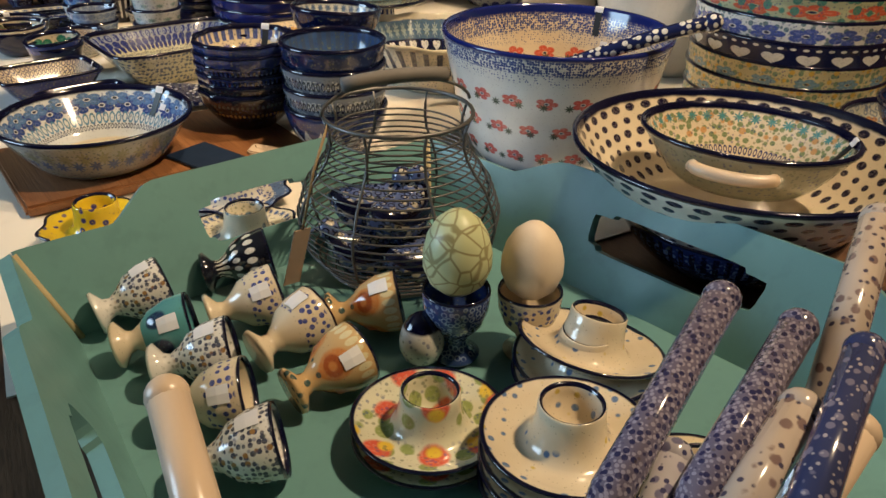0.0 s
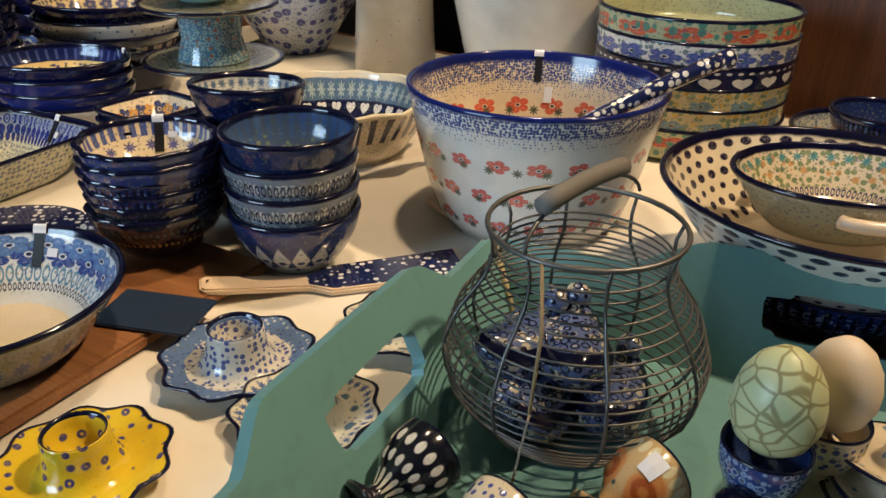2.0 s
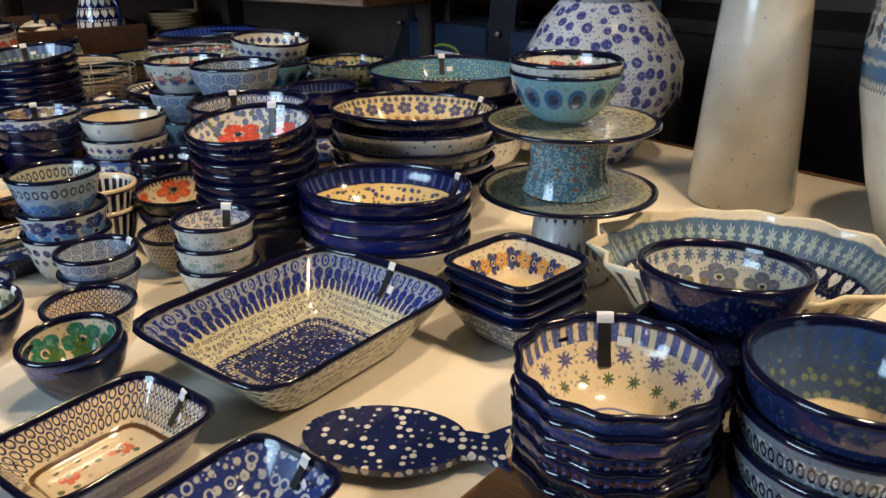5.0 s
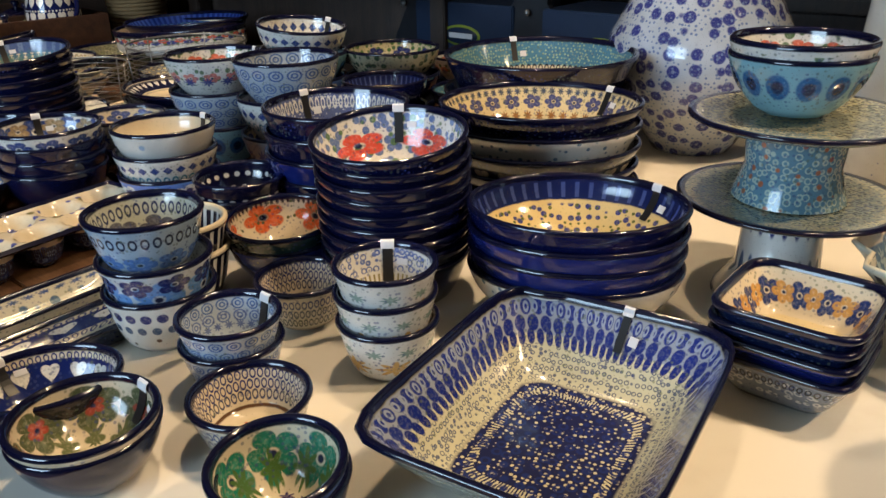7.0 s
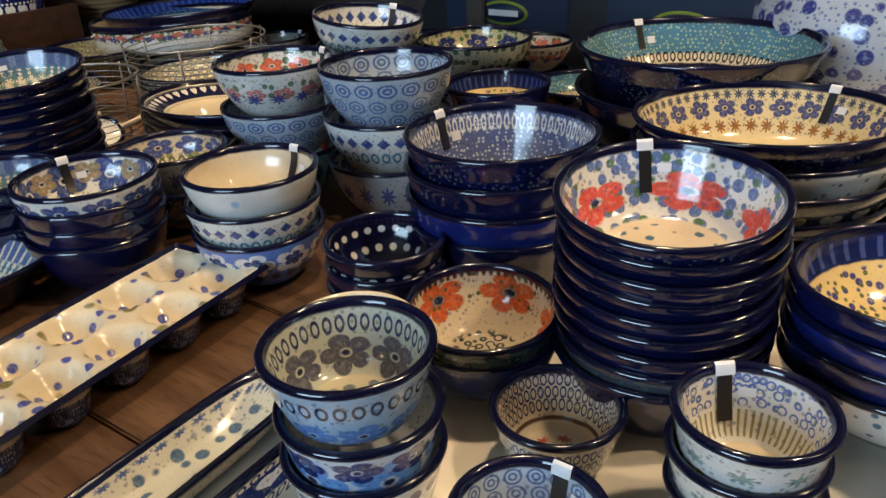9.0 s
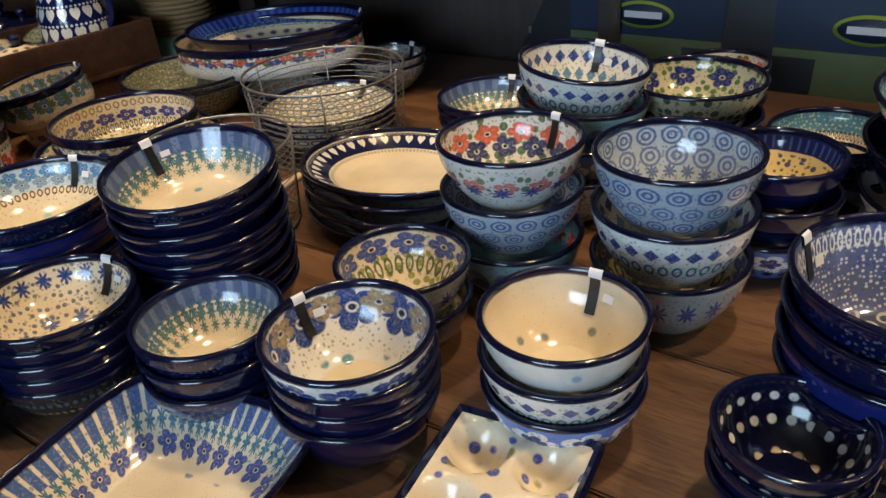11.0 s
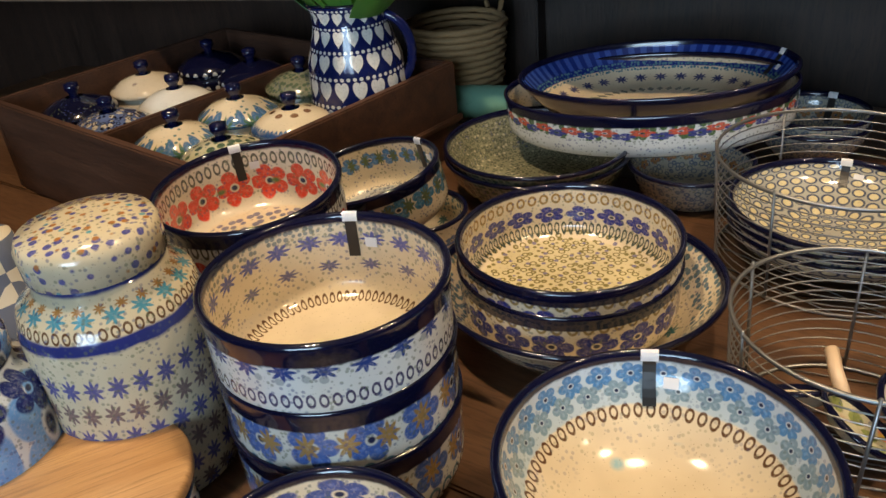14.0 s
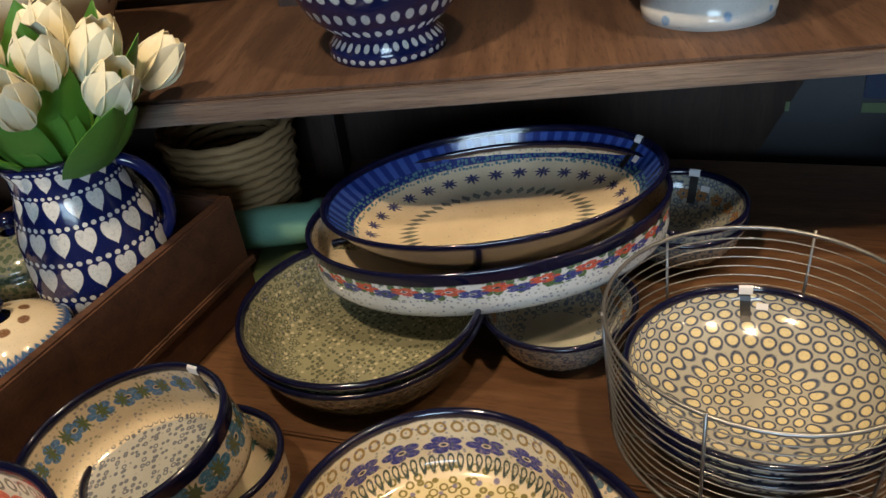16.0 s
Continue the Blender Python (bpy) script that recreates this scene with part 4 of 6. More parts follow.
def vessel(R, H, shape="bowl", thick=0.0045):
    """Profile of an open bowl, from the middle of its foot round to the middle of its floor."""
    foot = {"bowl": 0.5, "straight": 0.88, "flare": 0.6, "cup": 0.66, "plate": 0.6}[shape]
    rb, rows = R * foot, []

    def outline(s):
        if shape == "bowl":
            return rb + (R - rb) * math.sin(s * math.pi / 2) ** 0.85
        if shape == "straight":
            return R * (0.88 + 0.12 * min(1.0, s * 5) ** 0.5) * (0.985 + 0.015 * s)
        if shape == "cup":
            return rb + (R - rb) * s ** 0.6
        return rb + (R - rb) * s ** 0.8

    lip = thick * 0.9
    rows.append((0, 0.002, 0.0))
    rows.append((rb * 0.93, 0.002, 0.0))
    rows.append((rb * 0.97, 0.0, 0.0))
    n = 8
    for i in range(n + 1):
        s = i / n
        rows.append((outline(s) + (0.0015 if i == n else 0), 0.004 * (i == 0) * 0 + (H - lip) * s, 0.39 * s))
    rows.append((R + 0.001, H - lip * 0.35, 0.42))
    rows.append((R - thick * 0.3, H, 0.45))
    rows.append((R - thick * 0.8, H - lip * 0.3, 0.48))
    for i in range(n + 1):
        s = 1 - i / n
        z = thick + (H - lip - thick) * s
        rows.append((max(0.002, outline(s * 0.96 + 0.04 * (s > 0)) - thick), z, 0.5 + 0.25 * (1 - s)))
    r = rows[-1][0]
    rows += [(r * 0.93, thick * 0.9, 0.765), (r * 0.55, thick * 0.85, 0.87), (r * 0.2, thick * 0.85, 0.95), (0, thick * 0.85, 1.0)]
    return rows


MESHES = {}


def vessel_mesh(key, R, H, shape, **kw):
    full = (key, round(R, 4), round(H, 4), shape, tuple(sorted(kw.items())))
    if full not in MESHES:
        bm = lathe(vessel(R, H, shape), top=H, **kw)
        me = bpy.data.meshes.new("vessel")
        bm.to_mesh(me)
        bm.free()
        me.materials.append(P[key][0])
        MESHES[full] = me
    return MESHES[full]


def price_label(ob, R, H, shape, angle, length=0.03, sx=1.0, sy=1.0, width=0.009):
    """A black paper strip with a white tag, hung over the rim and down the inner wall."""
    rows = [r for r in vessel(R, H, shape) if 0.45 <= r[2] <= 0.75]
    for name, material, lo, hi, off, wide in (("price_label", STRIP, 0.006, length, 0.0012, width), ("price_sticker", PAPER, -0.001, 0.009, 0.0018, width * 1.3)):
        bm = bmesh.new()
        run, last, line = 0.0, rows[0], []
        for r, z, _ in rows:
            run += math.hypot(r - last[0], z - last[1])
            last = (r, z)
            line.append((run, r, z))
        pick = []
        for i in range(7):
            d = max(0.0, lo + (hi - lo) * i / 6)
            for (d0, r0, z0), (d1, r1, z1) in zip(line, line[1:]):
                if d0 <= d <= d1 + 1e-9:
                    f = (d - d0) / max(1e-6, d1 - d0)
                    pick.append((r0 + (r1 - r0) * f - off, z0 + (z1 - z0) * f + off * 0.6))
                    break
        c, s = math.cos(angle), math.sin(angle)
        pairs = [[bm.verts.new(((r * c - k * wide / 2 * s) * sx, (r * s + k * wide / 2 * c) * sy, z)) for k in (-1, 1)] for r, z in pick]
        faces = [bm.faces.new((a[0], a[1], b[1], b[0])) for a, b in zip(pairs, pairs[1:])]
        if not faces:
            bm.free()
            continue
        thicken(bm, 0.0004)
        part(name, bm, material, ob)
    # a plain price sticker on the wall beside the strip
    (r0, z0), (r1, z1) = [(r, z) for r, z, v in rows if v > 0.5][1:3]
    bm, c, s = bmesh.new(), math.cos(angle - 0.016 / R), math.sin(angle - 0.016 / R)
    bm.faces.new([bm.verts.new((((r - 0.0014) * c - k * s) * sx, ((r - 0.0014) * s + k * c) * sy, z)) for r, z, k in ((r0, z0, -0.005), (r0, z0, 0.005), (r1, z1, 0.005), (r1, z1, -0.005))])
    thicken(bm, 0.0004)
    part("price_sticker", bm, PAPER, ob)


def dish(key, x, y, z, R, H, shape="bowl", name="bowl", turn=0.0, tilt=(0, 0), label=True, where="on the table", group="", **kw):
    """One piece of pottery, its foot's middle at x, y, z above the tabletop."""
    ob = new(name, vessel_mesh(key, R, H, shape, **kw))
    ob.matrix_world = pose(x, y, TAB + z, tilt[0], tilt[1], turn)
    tagged(ob, f"{P[key][1]}, {where}", "dish" if name != "bowl" else "bowl", group)
    if label is not False:
        # tags hang on the side that faces the walker
        angle = math.atan2(0.75, 0.66) - radians(turn) - 0.25 if label is True else label - radians(turn)
        price_label(ob, R, H, shape, angle, min(0.04, H * 0.75), kw.get("sx", 1.0), kw.get("sy", 1.0))
    return ob


def stack(keys, x, y, top, D, H, shape="bowl", name="bowl", turn=0.0, tilt=(0, 0), label=True, group="", base=0.0, jitter=0.002, **kw):
    """Nested pieces, the last key on top with its rim at height top."""
    n = len(keys)
    gap = (top - base - H) / max(1, n - 1)
    for i, key in enumerate(keys):
        last = i == n - 1
        z = top - H if last else base + gap * i
        dx, dy = (random.uniform(-jitter, jitter) for _ in "xy")
        if last or i == 0:
            dx = dy = 0
        lean = tilt if last else (tilt[0] * i / n, tilt[1] * i / n)
        where = "standing on the table" if n == 1 and base < 0.01 else ("top of a stack" if last else "in a stack")
        dish(key, x + dx, y + dy, z, D / 2, H, shape, name, turn + (0 if last else random.uniform(-30, 30) if not kw else 0), lean, label if last else False, where, group or (f"{name}s in one stack" if n > 1 else ""), **kw)


def tube(points, radius, closed=False, sides=6):
    """A wire along points, as a mesh."""
    bm = bmesh.new()
    pts = [Vector(p) for p in points]
    n, rings = len(pts), []
    for i, p in enumerate(pts):
        a, b = pts[(i - 1) % n if closed or i else 0], pts[(i + 1) % n if closed or i < n - 1 else n - 1]
        ahead = (b - a).normalized()
        side = ahead.cross(Vector((0.13, 0.21, 0.97))).normalized()
        up = side.cross(ahead)
        rings.append([bm.verts.new(p + (side * math.cos(2 * math.pi * k / sides) + up * math.sin(2 * math.pi * k / sides)) * radius) for k in range(sides)])
    for i in range(n if closed else n - 1):
        for k in range(sides):
            bm.faces.new((rings[i][k], rings[i][(k + 1) % sides], rings[(i + 1) % n][(k + 1) % sides], rings[(i + 1) % n][k]))
    if not closed:
        bm.faces.new(rings[0][::-1])
        bm.faces.new(rings[-1])
    return smooth(bm, 60)


def ring(r, z, steps=40, sx=1.0):
    return [(r * math.cos(2 * math.pi * i / steps) * sx, r * math.sin(2 * math.pi * i / steps), z) for i in range(steps)]


# ---- structure: floor, walls with a window, ceiling, table ----
ROT = pose(0, 0, 0, 0, 0, TURN)  # local x is N, local y is W
solid("floor", box(-2.6, 3.4, -2.2, 6.2, -0.1, 0), FLOOR_WOOD, "dark worn wooden shop floor", "floor", ROT, kind="structure")
solid("ceiling", box(-2.6, 3.4, -2.2, 6.2, 2.7, 2.8), CEILING_PAINT, "dim painted shop ceiling", "ceiling", ROT, kind="structure")
solid("wall_far", box(3.2, 3.4, -2.0, 6.0, 0, 2.7), WALL_PAINT, "dark brown wall behind the displays", "wall", ROT, kind="structure")
solid("wall_start", box(-2.4, 3.2, -2.2, -2.0, 0, 2.7), WALL_PAINT, "dark brown side wall", "wall", ROT, kind="structure")
solid("wall_end", box(-2.4, 3.2, 6.0, 6.2, 0, 2.7), WALL_PAINT, "dark brown end wall", "wall", ROT, kind="structure")
bm = box(-2.6, -2.4, -2.0, 1.1, 0, 2.7)
box(-2.6, -2.4, 2.7, 6.0, 0, 2.7, bm=bm)
box(-2.6, -2.4, 1.1, 2.7, 0, 1.1, bm=bm)
box(-2.6, -2.4, 1.1, 2.7, 2.4, 2.7, bm=bm)
solid("wall_near", bm, WALL_PAINT, "dark brown wall with shop window opening", "wall", ROT, kind="structure")
win = thing("window_1", "shop window letting in cool daylight", "window", ROT, kind="structure")
bm = box(-2.55, -2.48, 1.1, 1.16, 1.1, 2.4)
box(-2.55, -2.48, 2.64, 2.7, 1.1, 2.4, bm=bm)
box(-2.55, -2.48, 1.16, 2.64, 1.1, 1.16, bm=bm)
box(-2.55, -2.48, 1.16, 2.64, 2.34, 2.4, bm=bm)
part("window_frame", bm, DARK_WOOD, win)
pane = part("pane", box(-2.52, -2.515, 1.16, 2.64, 1.16, 2.34), GLASS_PANE, win)
pane.visible_shadow = False
# fixtures hang out of view; the last one only houses the added fill light
for eye, target in SPOTS:
    fix = thing("ceiling_spot", "unseen small black ceiling spotlight with warm lamp", "lamp", Matrix.Translation((eye[0], eye[1], 2.7)), "ceiling spots")
    part("bracket", lathe([(0, 0, 0), (0.03, 0, 0), (0.03, -0.02, .1), (0.008, -0.022, .2), (0.008, -0.05, .3), (0, -0.05, .4)], 16), DARK_PLASTIC, fix)
    part("hood", lathe([(0.03, -0.05, 0), (0.04, -0.06, .1), (0.055, -0.14, .3), (0.052, -0.14, .4), (0.037, -0.062, .5), (0.0, -0.058, .6)], 20), DARK_PLASTIC, fix)

table = thing("display_table", "long dark brown wooden display table", "table", ROT)
T0, T1, N0, N1 = -0.55, 4.3, 0.225, 1.53
planks = 7
for i in range(planks):
    a, b = N0 + (N1 - N0) * i / planks, N0 + (N1 - N0) * (i + 1) / planks
    part("plank", box(a + 0.001, b - 0.001, T0, T1, TAB - 0.04, TAB, 0.002), TABLE_WOOD, table)
part("apron", box(N0 + 0.06, N0 + 0.085, T0 + 0.1, T1 - 0.1, TAB - 0.14, TAB - 0.041), TABLE_WOOD, table)
part("apron", box(N1 - 0.085, N1 - 0.06, T0 + 0.1, T1 - 0.1, TAB - 0.14, TAB - 0.041), TABLE_WOOD, table)
for a in (N0 + 0.09, N1 - 0.17):
    for b in (T0 + 0.12, 1.85, T1 - 0.2):
        part("leg", box(a, a + 0.08, b, b + 0.08, 0, TAB - 0.041, 0.006), TABLE_WOOD, table)

# the cloth lies in soft folds and hangs over the far edge
bm = bmesh.new()
rows, cols = 46, 50
grid = []
for i in range(rows + 1):
    line = []
    for j in range(cols + 1):
        n, w = N0 + 0.02 + (N1 - N0 + 0.01) * i / rows, 0.6 + (1.94 - 0.6) * j / cols
        z = TAB + 0.0032 + 0.0012 * noise.noise(Vector((n * 5, w * 5, 0)))
        if n > N1 - 0.035:
            z -= (n - N1 + 0.035) ** 2 * 22
        line.append(bm.verts.new((n, w + 0.004 * noise.noise(Vector((n * 9, 3, w))), z)))
    grid.append(line)
last = grid[-1]
drop = [bm.verts.new((v.co.x + 0.006 + 0.01 * math.sin(k * 0.9), v.co.y, TAB - 0.25)) for k, v in enumerate(last)]
grid.append(drop)
for a, b in zip(grid, grid[1:]):
    for j in range(cols):
        bm.faces.new((a[j], b[j], b[j + 1], a[j + 1]))
thicken(bm, 0.0015)
solid("tablecloth", smooth(bm), LINEN, "off-white linen cloth spread over the table", "tablecloth", ROT)


# ---- first stretch: teal tray with eggs ----
def tray():
    """A wooden tray with flared sides, each with a hand hole."""
    corners = [Vector((-0.096, 0.706, 0)), Vector((0.213, 0.968, 0)), Vector((0.64, 0.55, 0)), Vector((0.215, 0.262, 0))]
    mid = sum(corners, Vector()) / 4
    ob = thing("serving_tray", "worn teal painted wooden tray with hand holes", "tray", pose(mid.x, mid.y, TAB + 0.004))
    inner = [(c - mid) * 0.86 for c in corners]
    outer = [c - mid for c in corners]
    z0, z1 = 0.02, 0.09
    bm = bmesh.new()
    bm.faces.new([bm.verts.new((*(c * 1.03).xy, z0)) for c in inner][::-1])
    thicken(bm, 0.014)
    part("tray_floor", bm, TEAL_PAINT, ob)
    for k in range(4):
        a0, b0, a1, b1 = inner[k], inner[(k + 1) % 4], outer[k], outer[(k + 1) % 4]

        def at(s, h):
            low, high = a0.lerp(b0, s), a1.lerp(b1, s)
            p = low.lerp(high, h)
            return Vector((p.x, p.y, z0 - 0.006 + (z1 - z0 + 0.006) * h))

        # side panel as a grid whose middle cells are left out for the hand hole
        bm = bmesh.new()
        S, T = 60, 22
        hole = lambda s, h: ((s - 0.5) / 0.14) ** 4 + ((h - 0.74) / 0.21) ** 4 < 1  # noqa: E731
        rise = lambda s: 1.0 + 0.32 * max(0.0, min(1.0, (0.30 - abs(s - 0.5)) / 0.09))  # noqa: E731
        vs = [[bm.verts.new(at(i / S, j / T * rise(i / S))) for j in range(T + 1)] for i in range(S + 1)]
        for i in range(S):
            for j in range(T):
                s, h = (i + 0.5) / S, (j + 0.5) / T * rise((i + 0.5) / S)
                if not hole(s, h):
                    bm.faces.new((vs[i][j], vs[i + 1][j], vs[i + 1][j + 1], vs[i][j + 1]))
        for v in list(bm.verts):
            if not v.link_faces:
                bm.verts.remove(v)
        bmesh.ops.smooth_vert(bm, verts=[v for v in bm.verts if v.is_boundary], factor=0.5, use_axis_x=True, use_axis_y=True, use_axis_z=True)
        thicken(bm, 0.011)
        side = part("side_panel", bm, TEAL_PAINT, ob)
        part("corner_strip", tube([at(0.0, 0.0) + Vector((0, 0, 0.004)), at(0.0, 0.95)], 0.003), RAW_EDGE, side, "bare worn wood at the joint")
    return ob


tray()
FLOOR_T = 0.026  # tray floor above the tabletop

EGG = [(0, -0.028), (0.011, -0.0262), (0.0185, -0.019), (0.0225, -0.008), (0.0225, 0.002), (0.02, 0.013), (0.0145, 0.023), (0.007, 0.0295), (0, 0.0315)]
CUP = [(0, 0.0, 0), (0.017, 0.0, 0.02), (0.018, 0.003, 0.03), (0.009, 0.009, 0.06), (0.0075, 0.014, 0.08), (0.011, 0.02, 0.1), (0.019, 0.029, 0.2), (0.0235, 0.042, 0.3), (0.0245, 0.056, 0.385), (0.0238, 0.058, 0.45), (0.0225, 0.056, 0.5), (0.021, 0.042, 0.6), (0.015, 0.03, 0.7), (0, 0.025, 1.0)]


def egg(material, x, y, z, scale, label):
    solid("egg", lathe([(r * scale, h * scale, 0.2) for r, h in EGG], 32), material, label, "egg", pose(x, y, TAB + z))


def eggcup(key, x, y, z, m=None, scale=1.0):
    if (key, "cup", scale) not in MESHES:
        bm = lathe([(r * scale, h * scale, v) for r, h, v in CUP], 32)
        me = bpy.data.meshes.new("eggcup")
        bm.to_mesh(me)
        bm.free()
        me.materials.append(P[key][0])
        MESHES[key, "cup", scale] = me
    ob = new("eggcup", MESHES[key, "cup", scale])
    ob.matrix_world = m or pose(x, y, TAB + z)
    tagged(ob, P[key][1] + (" lying in the tray" if m else " holding an egg"), "eggcup", "eggcups in the tray")
    return ob


eggcup("blue_eggcup", 0.247, 0.684, FLOOR_T, scale=1.05)
egg(EGG_CRACK, 0.247, 0.684, 0.115, 1.12, "pale green crackled egg in an eggcup")
eggcup("cream_eggcup", 0.302, 0.69, FLOOR_T)
egg(EGG_WHITE, 0.302, 0.69, 0.107, 1.02, "pale cream egg in an eggcup")
# eggcups lying on their sides, mouths away from the walker's left
for key, x, y, yaw in (("floral_eggcup", -0.012, 0.715, 35), ("dot_eggcup", 0.058, 0.775, 20), ("cream_eggcup", 0.08, 0.712, 25), ("teal_eggcup", 0.024, 0.668, 20), ("cream_eggcup", 0.122, 0.675, 45), ("terracotta_eggcup", 0.176, 0.712, 10),
                       ("terracotta_eggcup", 0.158, 0.63, 40), ("floral_eggcup", 0.062, 0.64, 15), ("cream_eggcup", 0.084, 0.595, 10), ("floral_eggcup", 0.115, 0.548, 15)):
    cup = eggcup(key, 0, 0, 0, pose(x, y, TAB + FLOOR_T + 0.0225, 0, 80, yaw) @ Matrix.Translation((0, 0, -0.03)))
    if key != "dot_eggcup":
        bm = bmesh.new()
        side = radians(205 + 25 * math.sin(x * 90))
        rows = [[bm.verts.new((r * math.cos(side + q), r * math.sin(side + q), h)) for q in (-0.25, 0, 0.25)] for r, h in ((0.0222, 0.035), (0.0243, 0.042), (0.0252, 0.05))]
        for lo, hi in zip(rows, rows[1:]):
            for i in range(2):
                bm.faces.new((lo[i], lo[i + 1], hi[i + 1], hi[i]))
        thicken(bm, 0.0003)
        part("price_sticker", bm, PAPER, cup)
bm = lathe([(0.75 * r, 0.75 * h, 0.2 + 4 * (h + 0.03)) for r, h in EGG], 28)
solid("painted_egg", bm, P["blue_egg"][0], "small blue and white painted ceramic egg", "egg", pose(0.222, 0.672, TAB + FLOOR_T + 0.0215))


def egg_plate(key, x, y, z, R=0.055, wave=0.0, turn=0.0, tilt=(0, 0), where="on the cloth"):
    """A small plate with an egg well standing up in its middle."""
    rows = [(0, 0.002, 0), (R * 0.55, 0.002, 0.05), (R * 0.6, 0, 0.1), (R * 0.98, 0.012, 0.38), (R, 0.0135, 0.45), (R * 0.97, 0.0145, 0.5), (R * 0.8, 0.010, 0.58), (R * 0.58, 0.007, 0.68),
            (R * 0.5, 0.009, 0.72), (R * 0.42, 0.016, 0.74), (0.021, 0.028, 0.76), (0.0205, 0.036, 0.78), (0.0195, 0.0372, 0.45), (0.018, 0.036, 0.45), (0.0172, 0.03, 0.7), (0.012, 0.016, 0.72), (0, 0.012, 0.73)]
    k = R / 0.055
    rows = [(r * (k if i > 9 else 1), h * k, v) for i, (r, h, v) in enumerate(rows)]
    bm = lathe(rows, 72, wave=wave, waves=9, wave_from=0.006, top=0.0145 * k, wave_r=R * 0.75)
    return solid("egg_plate", bm, P[key][0], f"{P[key][1]}, {where}", "egg plate", pose(x, y, TAB + z, tilt[0], tilt[1], turn))


egg_plate("blue_egg", -0.004, 0.985, 0.0045, 0.061, 0.06)
egg_plate("leaf_egg", 0.14, 0.985, 0.0045, 0.055, 0.06, 20)
egg_plate("yellow_egg", -0.122, 0.9, 0.0045, 0.058, 0.06, 10)
egg_plate("leaf_egg", 0.03, 0.9, 0.0045, 0.055, 0.06, 5)
for i in range(2):
    egg_plate("poppy_egg", 0.232, 0.583, FLOOR_T + i * 0.012, 0.052, where="stacked in the tray")
for i in range(3):
    egg_plate("cream_egg", 0.342, 0.65, FLOOR_T + i * 0.013, 0.054, tilt=(-10 if i == 2 else 0, 10 if i == 2 else 0), where="stacked in the tray")
for i in range(4):
    egg_plate("cream_egg", 0.315, 0.545, FLOOR_T + i * 0.012, 0.053, where="stacked in the tray")
egg_plate("cream_egg", 0.395, 0.535, FLOOR_T, 0.053, where="in the tray")


def egg_basket(x, y):
    """A round wire basket, drawn in at the neck, with a bail handle."""
    ob = thing("egg_basket", "grey wire egg basket standing in the tray", "basket", pose(x, y, TAB + FLOOR_T, 0, 0, 25))
    rad = lambda h: float(np.interp(h, (0, 0.015, 0.04, 0.065, 0.09, 0.115, 0.135, 0.152), (0.045, 0.066, 0.084, 0.088, 0.08, 0.062, 0.056, 0.062)))  # noqa: E731
    for i in range(22):
        h = 0.003 + 0.132 * i / 21
        part("hoop", tube(ring(rad(h), h, 36), 0.0009, True, 4), DARK_WIRE, ob)
    for h in (0.003, 0.152):
        part("rim_hoop", tube(ring(rad(h), h, 36), 0.0018, True), DARK_WIRE, ob)
    for i in range(8):
        a = 2 * math.pi * i / 8
        part("rib", tube([(rad(h) * math.cos(a) * 1.01, rad(h) * math.sin(a) * 1.01, h) for h in np.linspace(0.002, 0.152, 14)], 0.0013, False, 5), DARK_WIRE, ob)
    # the bail lies over to one side
    r = rad(0.152)
    part("bail_handle", tube([(r * 1.05 * math.cos(a), 0.035 * math.sin(a) - 0.03 * math.sin(a), 0.155 + 0.022 * math.sin(a)) for a in np.linspace(0, math.pi, 16)], 0.0014), DARK_WIRE, ob)
    part("wooden_grip", tube([(0.045 * c, 0.004, 0.177 + 0.003 * (1 - c * c)) for c in np.linspace(-1, 1, 7)], 0.0062, False, 10), plain_grip, ob, "grey weathered wooden grip")
    tag = part("hang_tag", box(-0.009, 0.009, -0.0006, 0.0006, -0.05, 0, 0.0003), PAPER_TAG, ob, "brown paper tag on string")
    tag.matrix_local = pose(-0.093, -0.03, 0.075, 8, 12, 30)
    part("tag_string", tube([(-0.062, -0.01, 0.152), (-0.08, -0.025, 0.12), (-0.093, -0.03, 0.075)], 0.0012, False, 5), JUTE, ob)
    return ob


plain_grip = plain("weathered_grip", (0.19, 0.175, 0.16), 0.7)
PAPER_TAG = plain("brown_tag", (0.36, 0.27, 0.2), 0.8)
egg_basket(0.195, 0.808)


def hen(x, y, z, turn, s=1.0):
    """A small bird-shaped lidded dish: oval body, raised head and tail."""
    bm = lathe([(0, 0, 0), (0.018, 0, 0.05), (0.026, 0.01, 0.2), (0.027, 0.018, 0.38), (0.022, 0.028, 0.5), (0.012, 0.034, 0.7), (0, 0.036, 0.8)], 28, 1.25 * s, 0.9 * s)
    for v in bm.verts:
        v.co.z *= s
        k = v.co.x / (0.033 * s)
        v.co.z += s * 0.02 * max(0, k) ** 3 + s * 0.012 * max(0, -k) ** 3
    head = bmesh.ops.create_icosphere(bm, subdivisions=2, radius=0.0095 * s, matrix=Matrix.Translation((0.03 * s, 0, 0.043 * s)))
    bmesh.ops.create_cone(bm, segments=8, radius1=0.004 * s, radius2=0.0005, depth=0.009 * s, matrix=pose(0.041 * s, 0, 0.043 * s, 0, 90, 0))
    solid("hen_dish", smooth(bm, 60), P["hen"][0], "small blue patterned ceramic hen in wire basket", "ornament", pose(x, y, TAB + z, 0, 0, turn), "hens in the basket")


for x, y, z, turn in ((0.165, 0.8, 0.032, 200), (0.215, 0.785, 0.032, 40), (0.2, 0.835, 0.032, 120), (0.195, 0.805, 0.065, 60), (0.165, 0.83, 0.062, 10)):
    hen(x, y, z, turn, 1.05)


